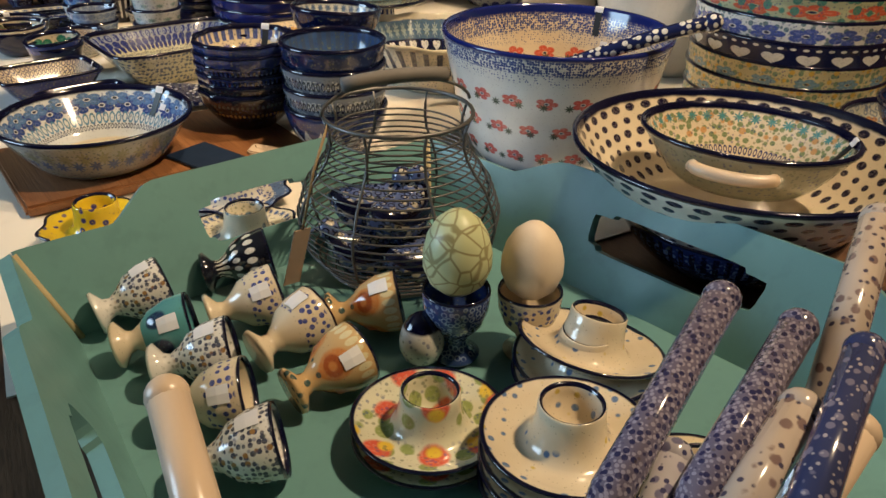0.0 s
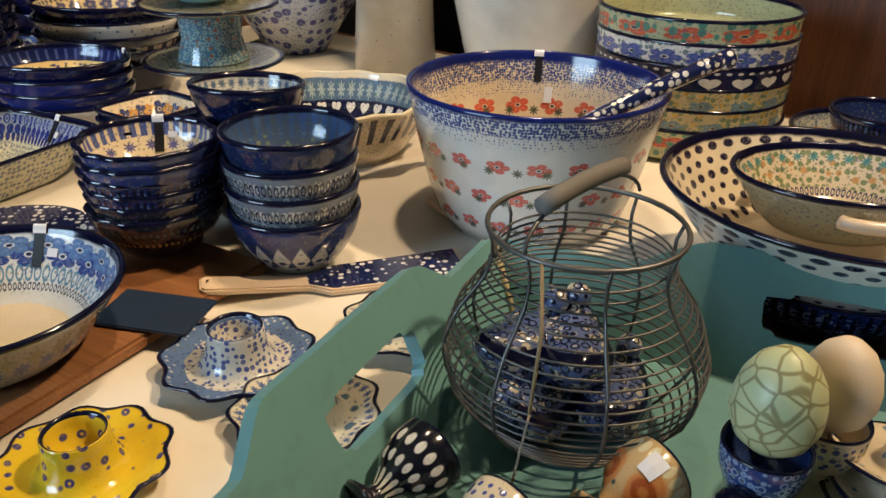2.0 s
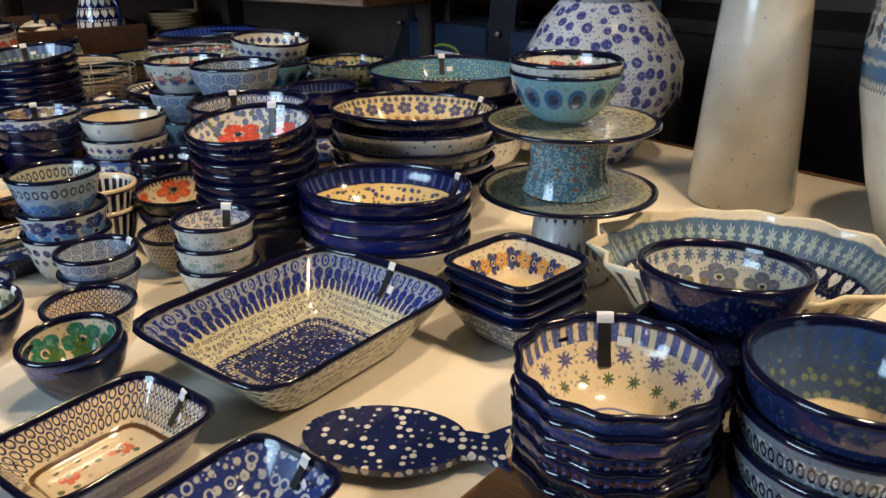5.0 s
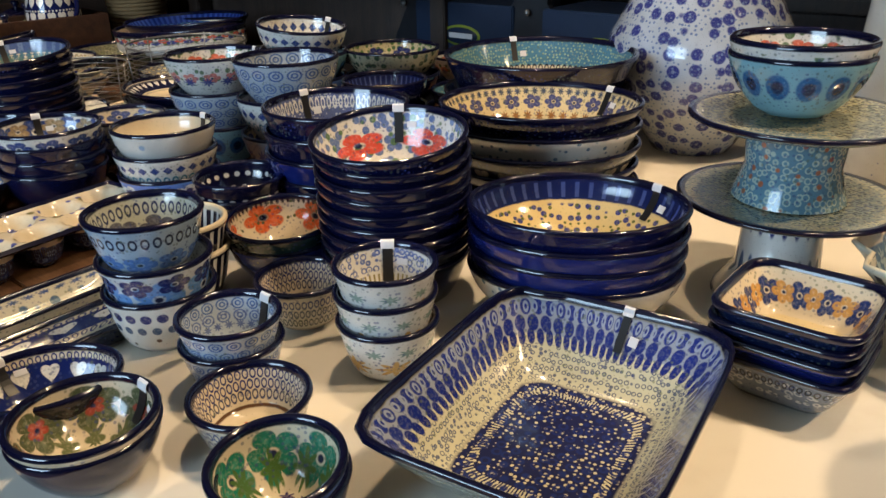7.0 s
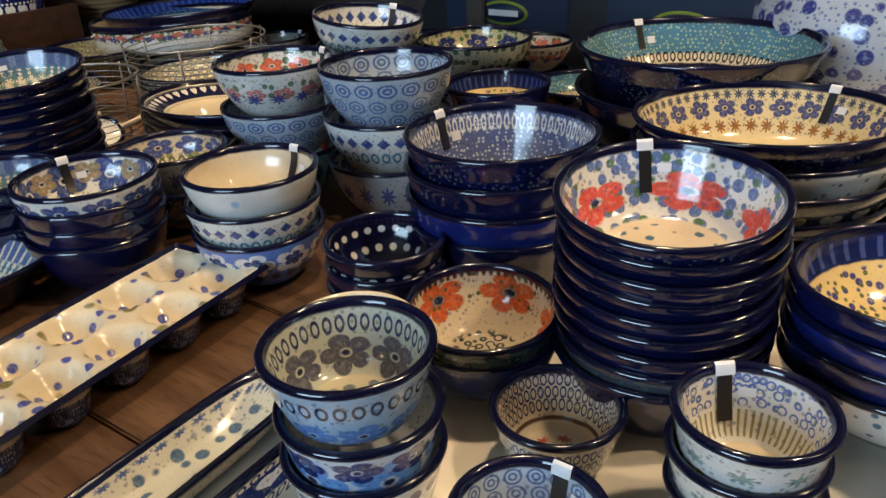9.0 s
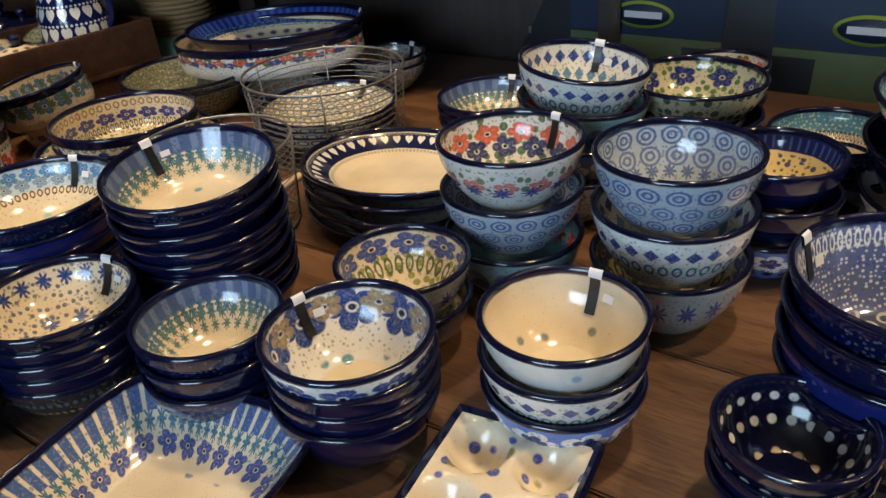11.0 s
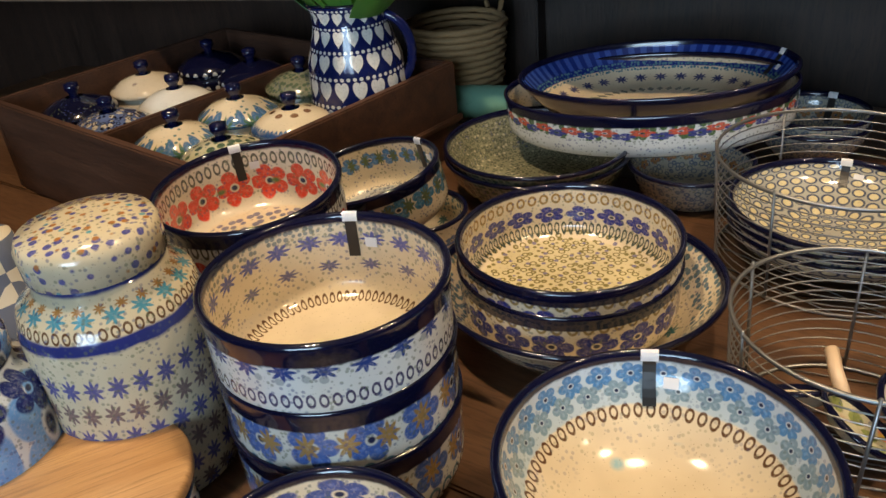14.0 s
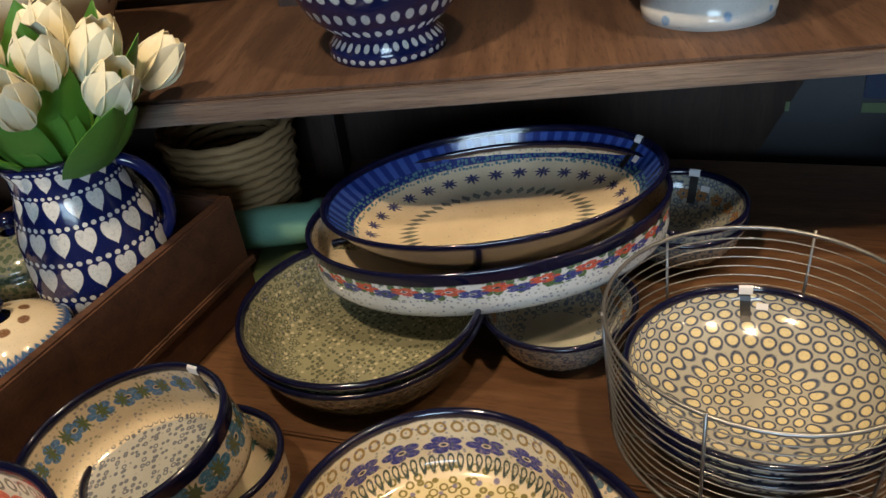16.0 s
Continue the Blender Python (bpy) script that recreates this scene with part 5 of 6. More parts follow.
# utensils with stoneware handles lean out of a crock at the tray's near corner
crock = thing("crock", "blue patterned crock holding ceramic handled utensils", "crock", pose(0.3, 0.235, TAB + 0.004))
part("body", lathe(vessel(0.05, 0.16, "straight"), 40, top=0.16), P["dark_lace"][0], crock)
for tip, low, mat, r in (((0.364, 0.485, 0.994), (0.304, 0.399, 0.959), SPECKLE_VIOLET, 0.0105), ((0.392, 0.47, 0.99), (0.334, 0.395, 0.965), SPECKLE_VIOLET, 0.0105), ((0.404, 0.442, 0.999), (0.359, 0.373, 0.975), MOTTLE_INK, 0.01),
                         ((0.38, 0.429, 0.981), (0.338, 0.378, 0.965), MOTTLE_SPRIG, 0.0105), ((0.397, 0.418, 0.98), (0.356, 0.374, 0.965), HANDLE_CREAM, 0.0105), ((0.445, 0.529, 1.012), (0.404, 0.458, 0.982), MOTTLE_SPRIG, 0.011), ((0.333, 0.422, 0.963), (0.311, 0.38, 0.945), MOTTLE_GREY, 0.009),
                         ((0.132, 0.435, 0.975), (0.165, 0.375, 0.95), HANDLE_CREAM, 0.011)):
    near = Vector((0.246, 0.195, 1.17))
    a, b = near.lerp(Vector(tip), 0.58), near.lerp(Vector(low), 0.58)
    r *= 0.44
    way = (a - b).normalized()
    end = b + (b - a) * 0.8 - Vector((0, 0, 0.06))
    foot = Vector((0.3, 0.235, TAB + 0.08)) + (end - Vector((0.3, 0.235, end.z))) * 0.1
    tool = thing("utensil", "utensil with rounded stoneware handle leaning from crock", "utensil", Matrix.Identity(4), "utensils in the crock")
    part("shaft", tube([foot, end], r * 0.55, False, 10), WIRE, tool, "steel shaft")
    bm = tube([end - way * 0.004, end.lerp(b, 0.5), b, a - way * r], r, False, 18)
    part("grip", smooth(bm, 70), mat, tool)
    bm = bmesh.new()
    bmesh.ops.create_uvsphere(bm, u_segments=18, v_segments=10, radius=r * 1.06, matrix=Matrix.Translation(a - way * r))
    part("rounded_end", smooth(bm, 70), mat, tool)

# ---- first stretch: on the cloth ----
dish("rose_pot", 0.363, 1.168, 0.004, 0.141, 0.162, "cup", "pot", 0, label=math.atan2(0.85, 0.5), where="large, standing on the cloth")
a, b = Vector((0.30, 1.075, TAB + 0.115)), Vector((0.515, 1.055, TAB + 0.2))
bm = tube([a.lerp(b, s) + Vector((0, 0, 0.006 * math.sin(s * 3))) for s in np.linspace(0, 1, 9)], 0.0085, False, 10)
ladle = thing("ladle", "dark blue stoneware ladle with white dots in the pot", "ladle", Matrix.Identity(4))
part("handle", bm, P["spatula_dots"][0], ladle)
part("end_bead", lathe([(0, -0.011, 0), (0.007, -0.009, 0), (0.0105, -0.003, 0), (0.0105, 0.004, 0), (0.006, 0.01, 0), (0, 0.012, 0)], 20), P["spatula_dots"][0], ladle).matrix_local = Matrix.Translation(b) @ pose(0, 0, 0, 0, 68, -5)
stack(["dark_lace"], 0.512, 0.88, 0.066, 0.21, 0.062, label=False, base=0.004)
dish("polka_big", 0.508, 0.878, 0.058, 0.156, 0.077, "flare", "bowl", label=False, where="large, standing on another bowl")
ob = dish("oval_green", 0.512, 0.884, 0.091, 0.097, 0.052, "flare", "oval_dish", -25, label=radians(-12), where="inside a dotted bowl", sx=1.0, sy=0.78)
for s in (-1, 1):
    part("lug_handle", tube([(0.035 * math.sin(q), s * (0.074 + 0.016 * math.cos(q)), 0.037) for q in np.linspace(-1.4, 1.4, 11)], 0.0058, False, 8), HANDLE_CREAM, ob, "cream lug handle")
stack(["poppy", "meadow", "meadow", "heart_row", "forget_band", "poppy"], 0.722, 1.345, 0.2, 0.28, 0.05, "straight", label=False, base=0.004)
stack(["polka_navy", "grey_lace"], 0.8, 1.08, 0.085, 0.2, 0.06, label=False, base=0.004)
stack(["dark_lace"], 0.79, 1.07, 0.115, 0.12, 0.05, label=False, base=0.06)
dish("paisley", 0.66, 0.66, 0.004, 0.1, 0.05, "flare", "dish", 10, label=False, power=5)

dish("blue_flor_big", -0.187, 1.07, 0.018, 0.11, 0.06, "flare", "bowl", 0, label=math.atan2(0.85, 0.4), where="large, on a wooden board")
stack(["brown_lace", "brown_lace", "dark_lace", "dark_lace", "scallop", "scallop"], -0.039, 1.212, 0.137, 0.13, 0.055, base=0.018, wave=0.03, waves=12, wave_from=0.02, label=math.atan2(0.95, 0.25))
stack(["zigzag", "white_lace", "white_lace", "blue_inner"], 0.087, 1.155, 0.15, 0.13, 0.066, base=0.004, label=False)
dish("scallop_platter", 0.212, 1.463, 0.004, 0.15, 0.085, "flare", "platter", -20, label=False, where="deep, on the cloth", wave=0.05, waves=14, wave_from=0.05, sx=1.0, sy=0.8)
stack(["vine_bowl", "dark_lace", "vine_bowl"], 0.07, 1.28, 0.162, 0.122, 0.055, base=0.004, tilt=(-4, 3), label=False)
stack(["white_lace", "cobalt", "square_floral", "square_floral"], -0.018, 1.495, 0.087, 0.112, 0.042, "flare", "square_dish", 32, label=False, base=0.004, power=6)


def cake_stand():
    ob = thing("cake_stand", "two-tier patterned stoneware cake stand", "cake stand", pose(0.085, 1.635, TAB + 0.004))
    for z, R, stem in ((0.093, 0.103, 0.036), (0.172, 0.1, 0.042)):
        part("plate", lathe([(0, z, 0), (0.05, z, 0.1), (R * 0.9, z + 0.004, 0.3), (R, z + 0.009, 0.4), (R, z + 0.012, 0.45), (R * 0.95, z + 0.012, 0.5), (R * 0.6, z + 0.009, 0.7), (0, z + 0.008, 1)], 64), P["lace_plate"][0], ob)
    part("stem", lathe([(0, 0, 0), (0.06, 0, 0.05), (0.058, 0.006, 0.1), (0.04, 0.03, 0.2), (0.036, 0.093, 0.3)], 40), P["dot_cup"][0], ob)
    part("stem", lathe([(0.052, 0.103, 0.1), (0.05, 0.11, 0.15), (0.043, 0.135, 0.2), (0.046, 0.172, 0.3)], 40), P["turq_foot"][0], ob)


cake_stand()
stack(["peacock", "rose_band"], 0.077, 1.638, 0.257, 0.122, 0.055, base=0.19, label=False)
bm = lathe([(0, 0, 0), (0.075, 0, 0.01), (0.078, 0.004, 0.02), (0.07, 0.15, 0.2), (0.058, 0.32, 0.3), (0.05, 0.46, 0.4), (0.046, 0.46, 0.5), (0.06, 0.2, 0.7), (0, 0.02, 1)], 56)
solid("tall_vase", bm, P["urn"][0], "tall grey white speckled stoneware vase", "vase", pose(0.44, 1.83, TAB + 0.004))
bm = lathe([(0, 0, 0), (0.085, 0, 0.01), (0.09, 0.006, 0.02), (0.115, 0.09, 0.13), (0.138, 0.19, 0.24), (0.142, 0.25, 0.31), (0.138, 0.3, 0.36), (0.12, 0.36, 0.385), (0.115, 0.4, 0.42), (0.11, 0.4, 0.5), (0.13, 0.25, 0.7), (0, 0.02, 1)], 64)
solid("urn", bm, P["urn_band"][0], "large grey white stoneware urn with blue bands", "urn", pose(0.6, 1.6, TAB + 0.004))
bm = lathe([(0, 0, 0), (0.07, 0, 0.01), (0.075, 0.008, 0.03), (0.11, 0.06, 0.12), (0.16, 0.14, 0.2), (0.158, 0.2, 0.27), (0.12, 0.27, 0.33), (0.085, 0.31, 0.37), (0.08, 0.36, 0.4), (0.075, 0.36, 0.5), (0.12, 0.15, 0.7), (0, 0.02, 1)], 64)
solid("floral_vase", bm, P["floral_vase"][0], "round pale vase with scattered blue flowers", "vase", pose(0.32, 2.11, TAB + 0.004) @ Matrix.Scale(0.88, 4))

# serving utensils and boards lying about
solid("cutting_board", box(-0.1, 0.1, -0.18, 0.16, 0, 0.013, 0.003), BOARD_WOOD, "reddish brown wooden board under a bowl", "cutting board", pose(-0.135, 1.12, TAB + 0.0045, 0, 0, -52))
solid("navy_card", box(-0.045, 0.045, -0.03, 0.03, 0, 0.003, 0.001), BOX_BLUE, "dark navy label card on the wooden board", "card", pose(-0.06, 1.075, TAB + 0.0185, 0, 0, -35))


def spatula(x, y, z, turn, key, label):
    """A cake server: a tapering handle with a hole and a flared blade."""
    ob = thing("cake_server", label, "cake server", pose(x, y, TAB + z, 0, 0, turn))
    bm = bmesh.new()
    uv = bm.loops.layers.uv.new("uv")
    pts = [(-0.13, 0.010), (-0.125, 0.014), (-0.03, 0.012), (-0.012, 0.026), (0.13, 0.030)]
    lo = [bm.verts.new((px, -w, 0.006 + 0.012 * max(0, -px - 0.03) / 0.1)) for px, w in pts]
    hi = [bm.verts.new((px, w, 0.006 + 0.012 * max(0, -px - 0.03) / 0.1)) for px, w in pts]
    for i in range(len(pts) - 1):
        bm.faces.new((lo[i], lo[i + 1], hi[i + 1], hi[i]))
    thicken(bm, 0.007)
    bmesh.ops.bevel(bm, geom=[e for e in bm.edges if e.calc_face_angle(0) > 1], offset=0.0018, segments=2, affect="EDGES")
    part("body", bm, HANDLE_CREAM, ob)
    bm = bmesh.new()
    pts = [(-0.03, 0.008), (-0.008, 0.022), (0.125, 0.026)]
    lo = [bm.verts.new((px, -w, 0.0068)) for px, w in pts]
    hi = [bm.verts.new((px, w, 0.0068)) for px, w in pts]
    for i in range(2):
        bm.faces.new((lo[i], lo[i + 1], hi[i + 1], hi[i]))
    thicken(bm, 0.0012)
    part("glaze_field", bm, P[key][0], ob)
    part("hang_string", tube([(-0.122, 0, 0.02), (-0.13, 0.02, 0.004), (-0.11, 0.05, 0.0), (-0.15, 0.07, 0.0)], 0.0009, False, 5), JUTE, ob)


spatula(0.112, 1.095, 0.0045, -6, "spatula_dots", "dotted stoneware cake server with cream handle")
spatula(0.3, 1.1, 0.0045, -75, "hen", "green blue stoneware cake server under the pot")


def fish_rest(x, y, z, turn):
    """A flat fish shaped spoon rest with a raised rim."""
    bm = bmesh.new()
    n = 44
    rim, inner = [], []
    for i in range(n):
        a = 2 * math.pi * i / n
        px, py = 0.062 * math.cos(a), 0.042 * math.sin(a)
        if abs(a) < 0.35 or a > 2 * math.pi - 0.35:
            px, py = 0.062 + 0.012, py * 1.0
        rim.append((px, py))
    tail = [(0.066, 0.015), (0.078, 0.013), (0.1, 0.03), (0.093, 0.0), (0.1, -0.03), (0.078, -0.013), (0.066, -0.015)]
    bodyl = [bm.verts.new((px, py, 0.014)) for px, py in [(0.066 * math.cos(a), 0.042 * math.sin(a)) for a in np.linspace(0.35, 2 * math.pi - 0.35, n)]]
    taill = [bm.verts.new((px, py, 0.014)) for px, py in tail[::-1]]
    bm.faces.new(bodyl + taill)
    bmesh.ops.inset_region(bm, faces=list(bm.faces), thickness=0.006, depth=-0.006)
    thicken(bm, 0.006)
    solid("spoon_rest", smooth(bm, 50), P["spatula_dots"][0], "fish shaped navy spoon rest with white dots", "spoon rest", pose(x, y, TAB + z, 0, 0, turn))


fish_rest(-0.175, 1.325, 0.006, -20)
dish("rect_lace", -0.232, 1.485, 0.004, 0.128, 0.062, "flare", "rectangular_dish", 40, label=math.atan2(0.5, 0.75), where="large, on the cloth", power=7, sx=0.98, sy=0.78)
dish("scale_rect", -0.385, 1.345, 0.004, 0.073, 0.042, "flare", "rectangular_dish", 42, label=radians(30), power=6, sx=1.0, sy=0.75)
dish("paisley", -0.285, 1.255, 0.004, 0.062, 0.035, "flare", "rectangular_dish", 42, label=radians(30), power=6, sx=1.0, sy=0.8)

# ---- middle stretch ----
stack(["white_band", "cobalt", "cobalt", "yellow_vine"], -0.125, 1.665, 0.122, 0.2, 0.06, "bowl", "oval_bowl", -28, base=0.004, sx=1.0, sy=0.8, label=radians(10))
stack(["navy", "heart_dark", "navy", "navy", "navy", "navy", "navy", "navy", "red_rose"], -0.268, 1.775, 0.176, 0.15, 0.055, "cup", base=0.004, tilt=(5, -4), label=math.atan2(0.9, 0.4))
stack(["pansy", "pansy", "pansy"], -0.314, 1.64, 0.104, 0.086, 0.05, "cup", base=0.004, label=math.atan2(0.9, 0.3))
stack(["leaf", "orange_flower"], -0.37, 1.854, 0.076, 0.117, 0.052, base=0.004, label=False, tilt=(4, -2))
stack(["navy", "navy", "polka_navy"], -0.401, 1.977, 0.088, 0.105, 0.05, base=0.0, label=radians(10))
stack(["blue_bloom", "lattice", "white_star"], -0.48, 2.13, 0.12, 0.13, 0.06, base=0.0, label=radians(30))
stack(["navy", "cobalt", "navy", "navy_lace"], -0.278, 1.99, 0.158, 0.174, 0.08, "cup", base=0.0, label=math.atan2(0.9, -0.3))
stack(["peacock", "swirl", "rose_band"], -0.397, 2.344, 0.172, 0.145, 0.068, base=0.0, label=radians(15))
stack(["sage", "lattice", "swirl"], -0.303, 2.212, 0.18, 0.148, 0.075, base=0.0, label=False)
stack(["swirl", "blue_bloom", "peacock", "lattice"], -0.245, 2.445, 0.194, 0.15, 0.068, base=0.0, label=radians(40), tilt=(5, 4))
stack(["grey_daisy", "sage"], -0.538, 2.308, 0.098, 0.126, 0.06, base=0.0, label=False)
stack(["navy", "navy", "navy", "blue_white"], -0.628, 2.206, 0.116, 0.136, 0.062, base=0.0, label=math.atan2(0.75, -0.25))
stack(["blue_inner", "navy", "teal_rim"], -0.717, 2.312, 0.1, 0.128, 0.055, base=0.0, label=False)
stack(["brown_lace", "navy", "navy", "navy", "grey_daisy"], -0.832, 2.4, 0.111, 0.139, 0.055, base=0.0, label=radians(40))
stack(["navy"] * 8 + ["teal_rim"], -0.686, 2.453, 0.18, 0.164, 0.052, "cup", base=0.0, tilt=(5, -3), label=math.atan2(0.9, -0.35))
stack(["zigzag", "navy", "cobalt", "dragonfly"], -0.844, 2.632, 0.122, 0.193, 0.062, base=0.0, label=math.atan2(0.7, 0.5))
stack(["navy", "teal_rim"], -1.01, 2.527, 0.085, 0.138, 0.055, base=0.0, label=radians(40))
stack(["zigzag", "sage"], -1.037, 2.695, 0.085, 0.15, 0.062, base=0.0, label=False)
stack(["navy", "navy", "grey_daisy"], -0.95, 2.385, 0.09, 0.125, 0.055, base=0.0, label=radians(50))
stack(["navy", "navy", "navy", "heart_plate"], -0.44, 2.54, 0.088, 0.25, 0.03, "plate", "oval_plate", -50, base=0.0, sx=1.0, sy=0.78, label=radians(25))
stack(["ramekin"], -0.499, 1.768, 0.131, 0.102, 0.05, "cup", label=False, base=0.081)
stack(["dot_cup", "bloom_cup"], -0.496, 1.766, 0.09, 0.1, 0.056, "cup", label=False, base=0.004)
stack(["stripe_cup", "stripe_cup"], -0.472, 1.852, 0.088, 0.092, 0.055, "cup", label=False, base=0.004)
stack(["swirl", "swirl"], -0.442, 1.66, 0.071, 0.084, 0.045, "cup", base=0.004, label=radians(30))
stack(["scale"], -0.369, 1.748, 0.053, 0.088, 0.045, "cup", base=0.008, label=False)
stack(["scale"], -0.437, 1.576, 0.046, 0.09, 0.042, "cup", base=0.004, label=False)
stack(["navy", "leaf"], -0.428, 1.473, 0.062, 0.086, 0.048, base=0.004, label=False, tilt=(3, -3))
stack(["heart_navy"], -0.585, 1.648, 0.05, 0.118, 0.045, base=0.004, label=math.atan2(0.6, -0.5), sx=1.0, sy=0.8)
stack(["navy", "olive_floral"], -0.548, 1.573, 0.058, 0.1, 0.046, base=0.004, label=radians(30))
stack(["navy", "navy", "heart_dark", "white_band", "yellow_oval"], -0.049, 1.906, 0.158, 0.24, 0.06, "cup", "oval_bowl", -28, base=0.004, sx=1.0, sy=0.85, label=radians(15))
stack(["white_band", "navy", "blue_green"], 0.05, 2.115, 0.175, 0.278, 0.075, "cup", base=0.0, label=math.atan2(0.9, 0.1))
stack(["heart_dark", "navy", "green_flor"], -0.09, 2.42, 0.148, 0.165, 0.06, base=0.0, label=False)
stack(["navy", "rose_band"], 0.09, 2.55, 0.1, 0.12, 0.05, base=0.0, label=False)
stack(["blue_bloom", "navy", "yellow_vine"], -0.156, 2.228, 0.133, 0.128, 0.055, base=0.0, label=False)
stack(["navy", "navy", "teal_rim"], -0.225, 2.68, 0.085, 0.165, 0.055, base=0.0, label=radians(40))
stack(["navy", "blue_green"], 0.02, 2.3, 0.09, 0.15, 0.05, base=0.0, label=False)
stack(["poppy", "poppy"], -0.02, 2.74, 0.09, 0.12, 0.05, base=0.0, label=False)


def egg_tray(x, y, z, turn):
    """A long tray with two rows of egg wells, a raised edge and cups that show below."""
    ob = thing("egg_tray", "cream stoneware egg tray with two rows of wells", "egg tray", pose(x, y, TAB + z, 0, 0, turn))
    L, B, n, m = 0.15, 0.058, 80, 32
    bm = bmesh.new()
    grid = []
    for i in range(n + 1):
        row = []
        for j in range(m + 1):
            px, py = -L + 2 * L * i / n, -B + 2 * B * j / m
            d = 1.0
            for cx in (-0.116, -0.058, 0.0, 0.058, 0.116):
                for cy in (-0.027, 0.027):
                    d = min(d, math.hypot(px - cx, py - cy))
            h = 0.038 - 0.024 * max(0.0, 1 - (d / 0.025) ** 2)
            e = min(L - abs(px), B - abs(py))
            h += 0.005 * max(0.0, 1 - e / 0.006)
            row.append(bm.verts.new((px, py, h)))
        grid.append(row)
    for a, b in zip(grid, grid[1:]):
        for j in range(m):
            bm.faces.new((a[j], b[j], b[j + 1], a[j + 1]))
    uv = bm.loops.layers.uv.new("uv")
    for face in bm.faces:
        for loop in face.loops:
            c = loop.vert.co
            loop[uv].uv = (c.x * 3 + 0.5, 0.45 if min(L - abs(c.x), B - abs(c.y)) < 0.004 else 0.8)
    thicken(bm, 0.005)
    part("body", smooth(bm, 60), P["egg_tray"][0], ob)
    for cx in (-0.116, -0.058, 0.0, 0.058, 0.116):
        for cy in (-0.027, 0.027):
            cup = part("well", lathe([(0, 0, 0), (0.012, 0.0, 0.1), (0.02, 0.009, 0.2), (0.0255, 0.03, 0.35)], 20), P["dark_lace"][0], ob)
            cup.matrix_local = Matrix.Translation((cx, cy, 0))


egg_tray(-0.645, 2.02, 0.0, 37)


def bread_dish(x, y, z, turn, key, label):
    """A long narrow boat shaped dish."""
    bm = lathe(vessel(0.03, 0.025, "flare"), 48, 4.4, 1.0, power=4, top=0.025)
    solid("olive_dish", bm, P[key][0], label, "dish", pose(x, y, TAB + z, 0, 0, turn))


bread_dish(-0.612, 1.84, 0.0045, 33, "leaf_egg", "long narrow pale dish with grey blue leaves")
bread_dish(-0.575, 1.765, 0.0045, 33, "heart_navy", "long narrow navy dish with white hearts")
dish("blue_square", -0.806, 2.195, 0.0, 0.112, 0.052, "flare", "square_dish", 38, label=False, where="large, on the wooden table", power=6, sx=1.0, sy=0.9)

# ---- last stretch ----
stack(["tulip_baker", "tulip_baker", "daisy"], -0.964, 2.842, 0.18, 0.174, 0.075, "straight", "baker", base=0.0, label=math.atan2(0.75, 0.5))
dish("leaf_platter", -0.716, 2.895, 0.0, 0.135, 0.062, "flare", "platter", -40, label=False, sx=1.0, sy=0.95)
stack(["violet_ring", "violet_ring"], -0.714, 2.91, 0.098, 0.208, 0.062, "straight", "baker", base=0.012, label=False)
stack(["poppy_baker", "tulip_baker"], -0.963, 3.055, 0.1, 0.168, 0.075, "straight", "baker", base=0.0, label=False)
dish("poppy_baker", -0.963, 3.055, 0.096, 0.086, 0.072, "straight", "baker", 0, (3, -3), math.atan2(0.8, 0.1), "top of a stack")
stack(["leaf_platter"], -0.79, 3.14, 0.05, 0.16, 0.05, "straight", "baker", -35, base=0.0, label=False, sx=1.0, sy=0.8)
dish("forget_me", -0.812, 3.135, 0.05, 0.084, 0.062, "straight", "oval_baker", -35, (7, -11), radians(10), "tilted on another baker", sx=1.0, sy=0.78)
stack(["moss", "moss"], -0.58, 3.17, 0.072, 0.235, 0.06, "cup", base=0.0, label=False)
dish("grey_lace", -0.44, 3.045, 0.0, 0.075, 0.05, "cup", "bowl", label=False)
dish("garland", -0.43, 3.14, 0.06, 0.182, 0.06, "straight", "oval_dish", -42, (2, -3), False, "tilted on smaller bowls", sx=1.0, sy=0.62)
dish("royal_oval", -0.412, 3.148, 0.078, 0.174, 0.056, "cup", "oval_dish", -42, (3, -3), radians(-20), "nested in another", sx=1.0, sy=0.6)
stack(["grey_lace", "grey_lace"], -0.245, 3.035, 0.07, 0.135, 0.055, base=0.0, label=radians(20))


def wire_basket(x, y, R, H, turn):
    ob = thing("wire_basket", "round galvanised wire basket with side loops", "basket", pose(x, y, TAB, 0, 0, turn), "wire baskets")
    for i in range(13):
        part("hoop", tube(ring(R * (0.93 + 0.07 * i / 12), 0.003 + H * 0.96 * i / 12, 48), 0.0008, True, 4), WIRE, ob)
    part("rim_hoop", tube(ring(R, H, 48), 0.0018, True), WIRE, ob)
    part("base_hoop", tube(ring(R * 0.93, 0.002, 48), 0.0018, True), WIRE, ob)
    for i in range(6):
        a = 2 * math.pi * i / 6
        part("rib", tube([(R * 0.935 * math.cos(a), R * 0.935 * math.sin(a), 0.002), (R * 1.01 * math.cos(a), R * 1.01 * math.sin(a), H + 0.004)], 0.0015, False, 5), WIRE, ob)
    for i in range(7):
        d = R * 0.9 * (i - 3) / 3.5
        h = math.sqrt((R * 0.92) ** 2 - d * d)
        part("base_wire", tube([(d, -h, 0.002), (d, h, 0.002)], 0.0008, False, 4), WIRE, ob)
    return ob


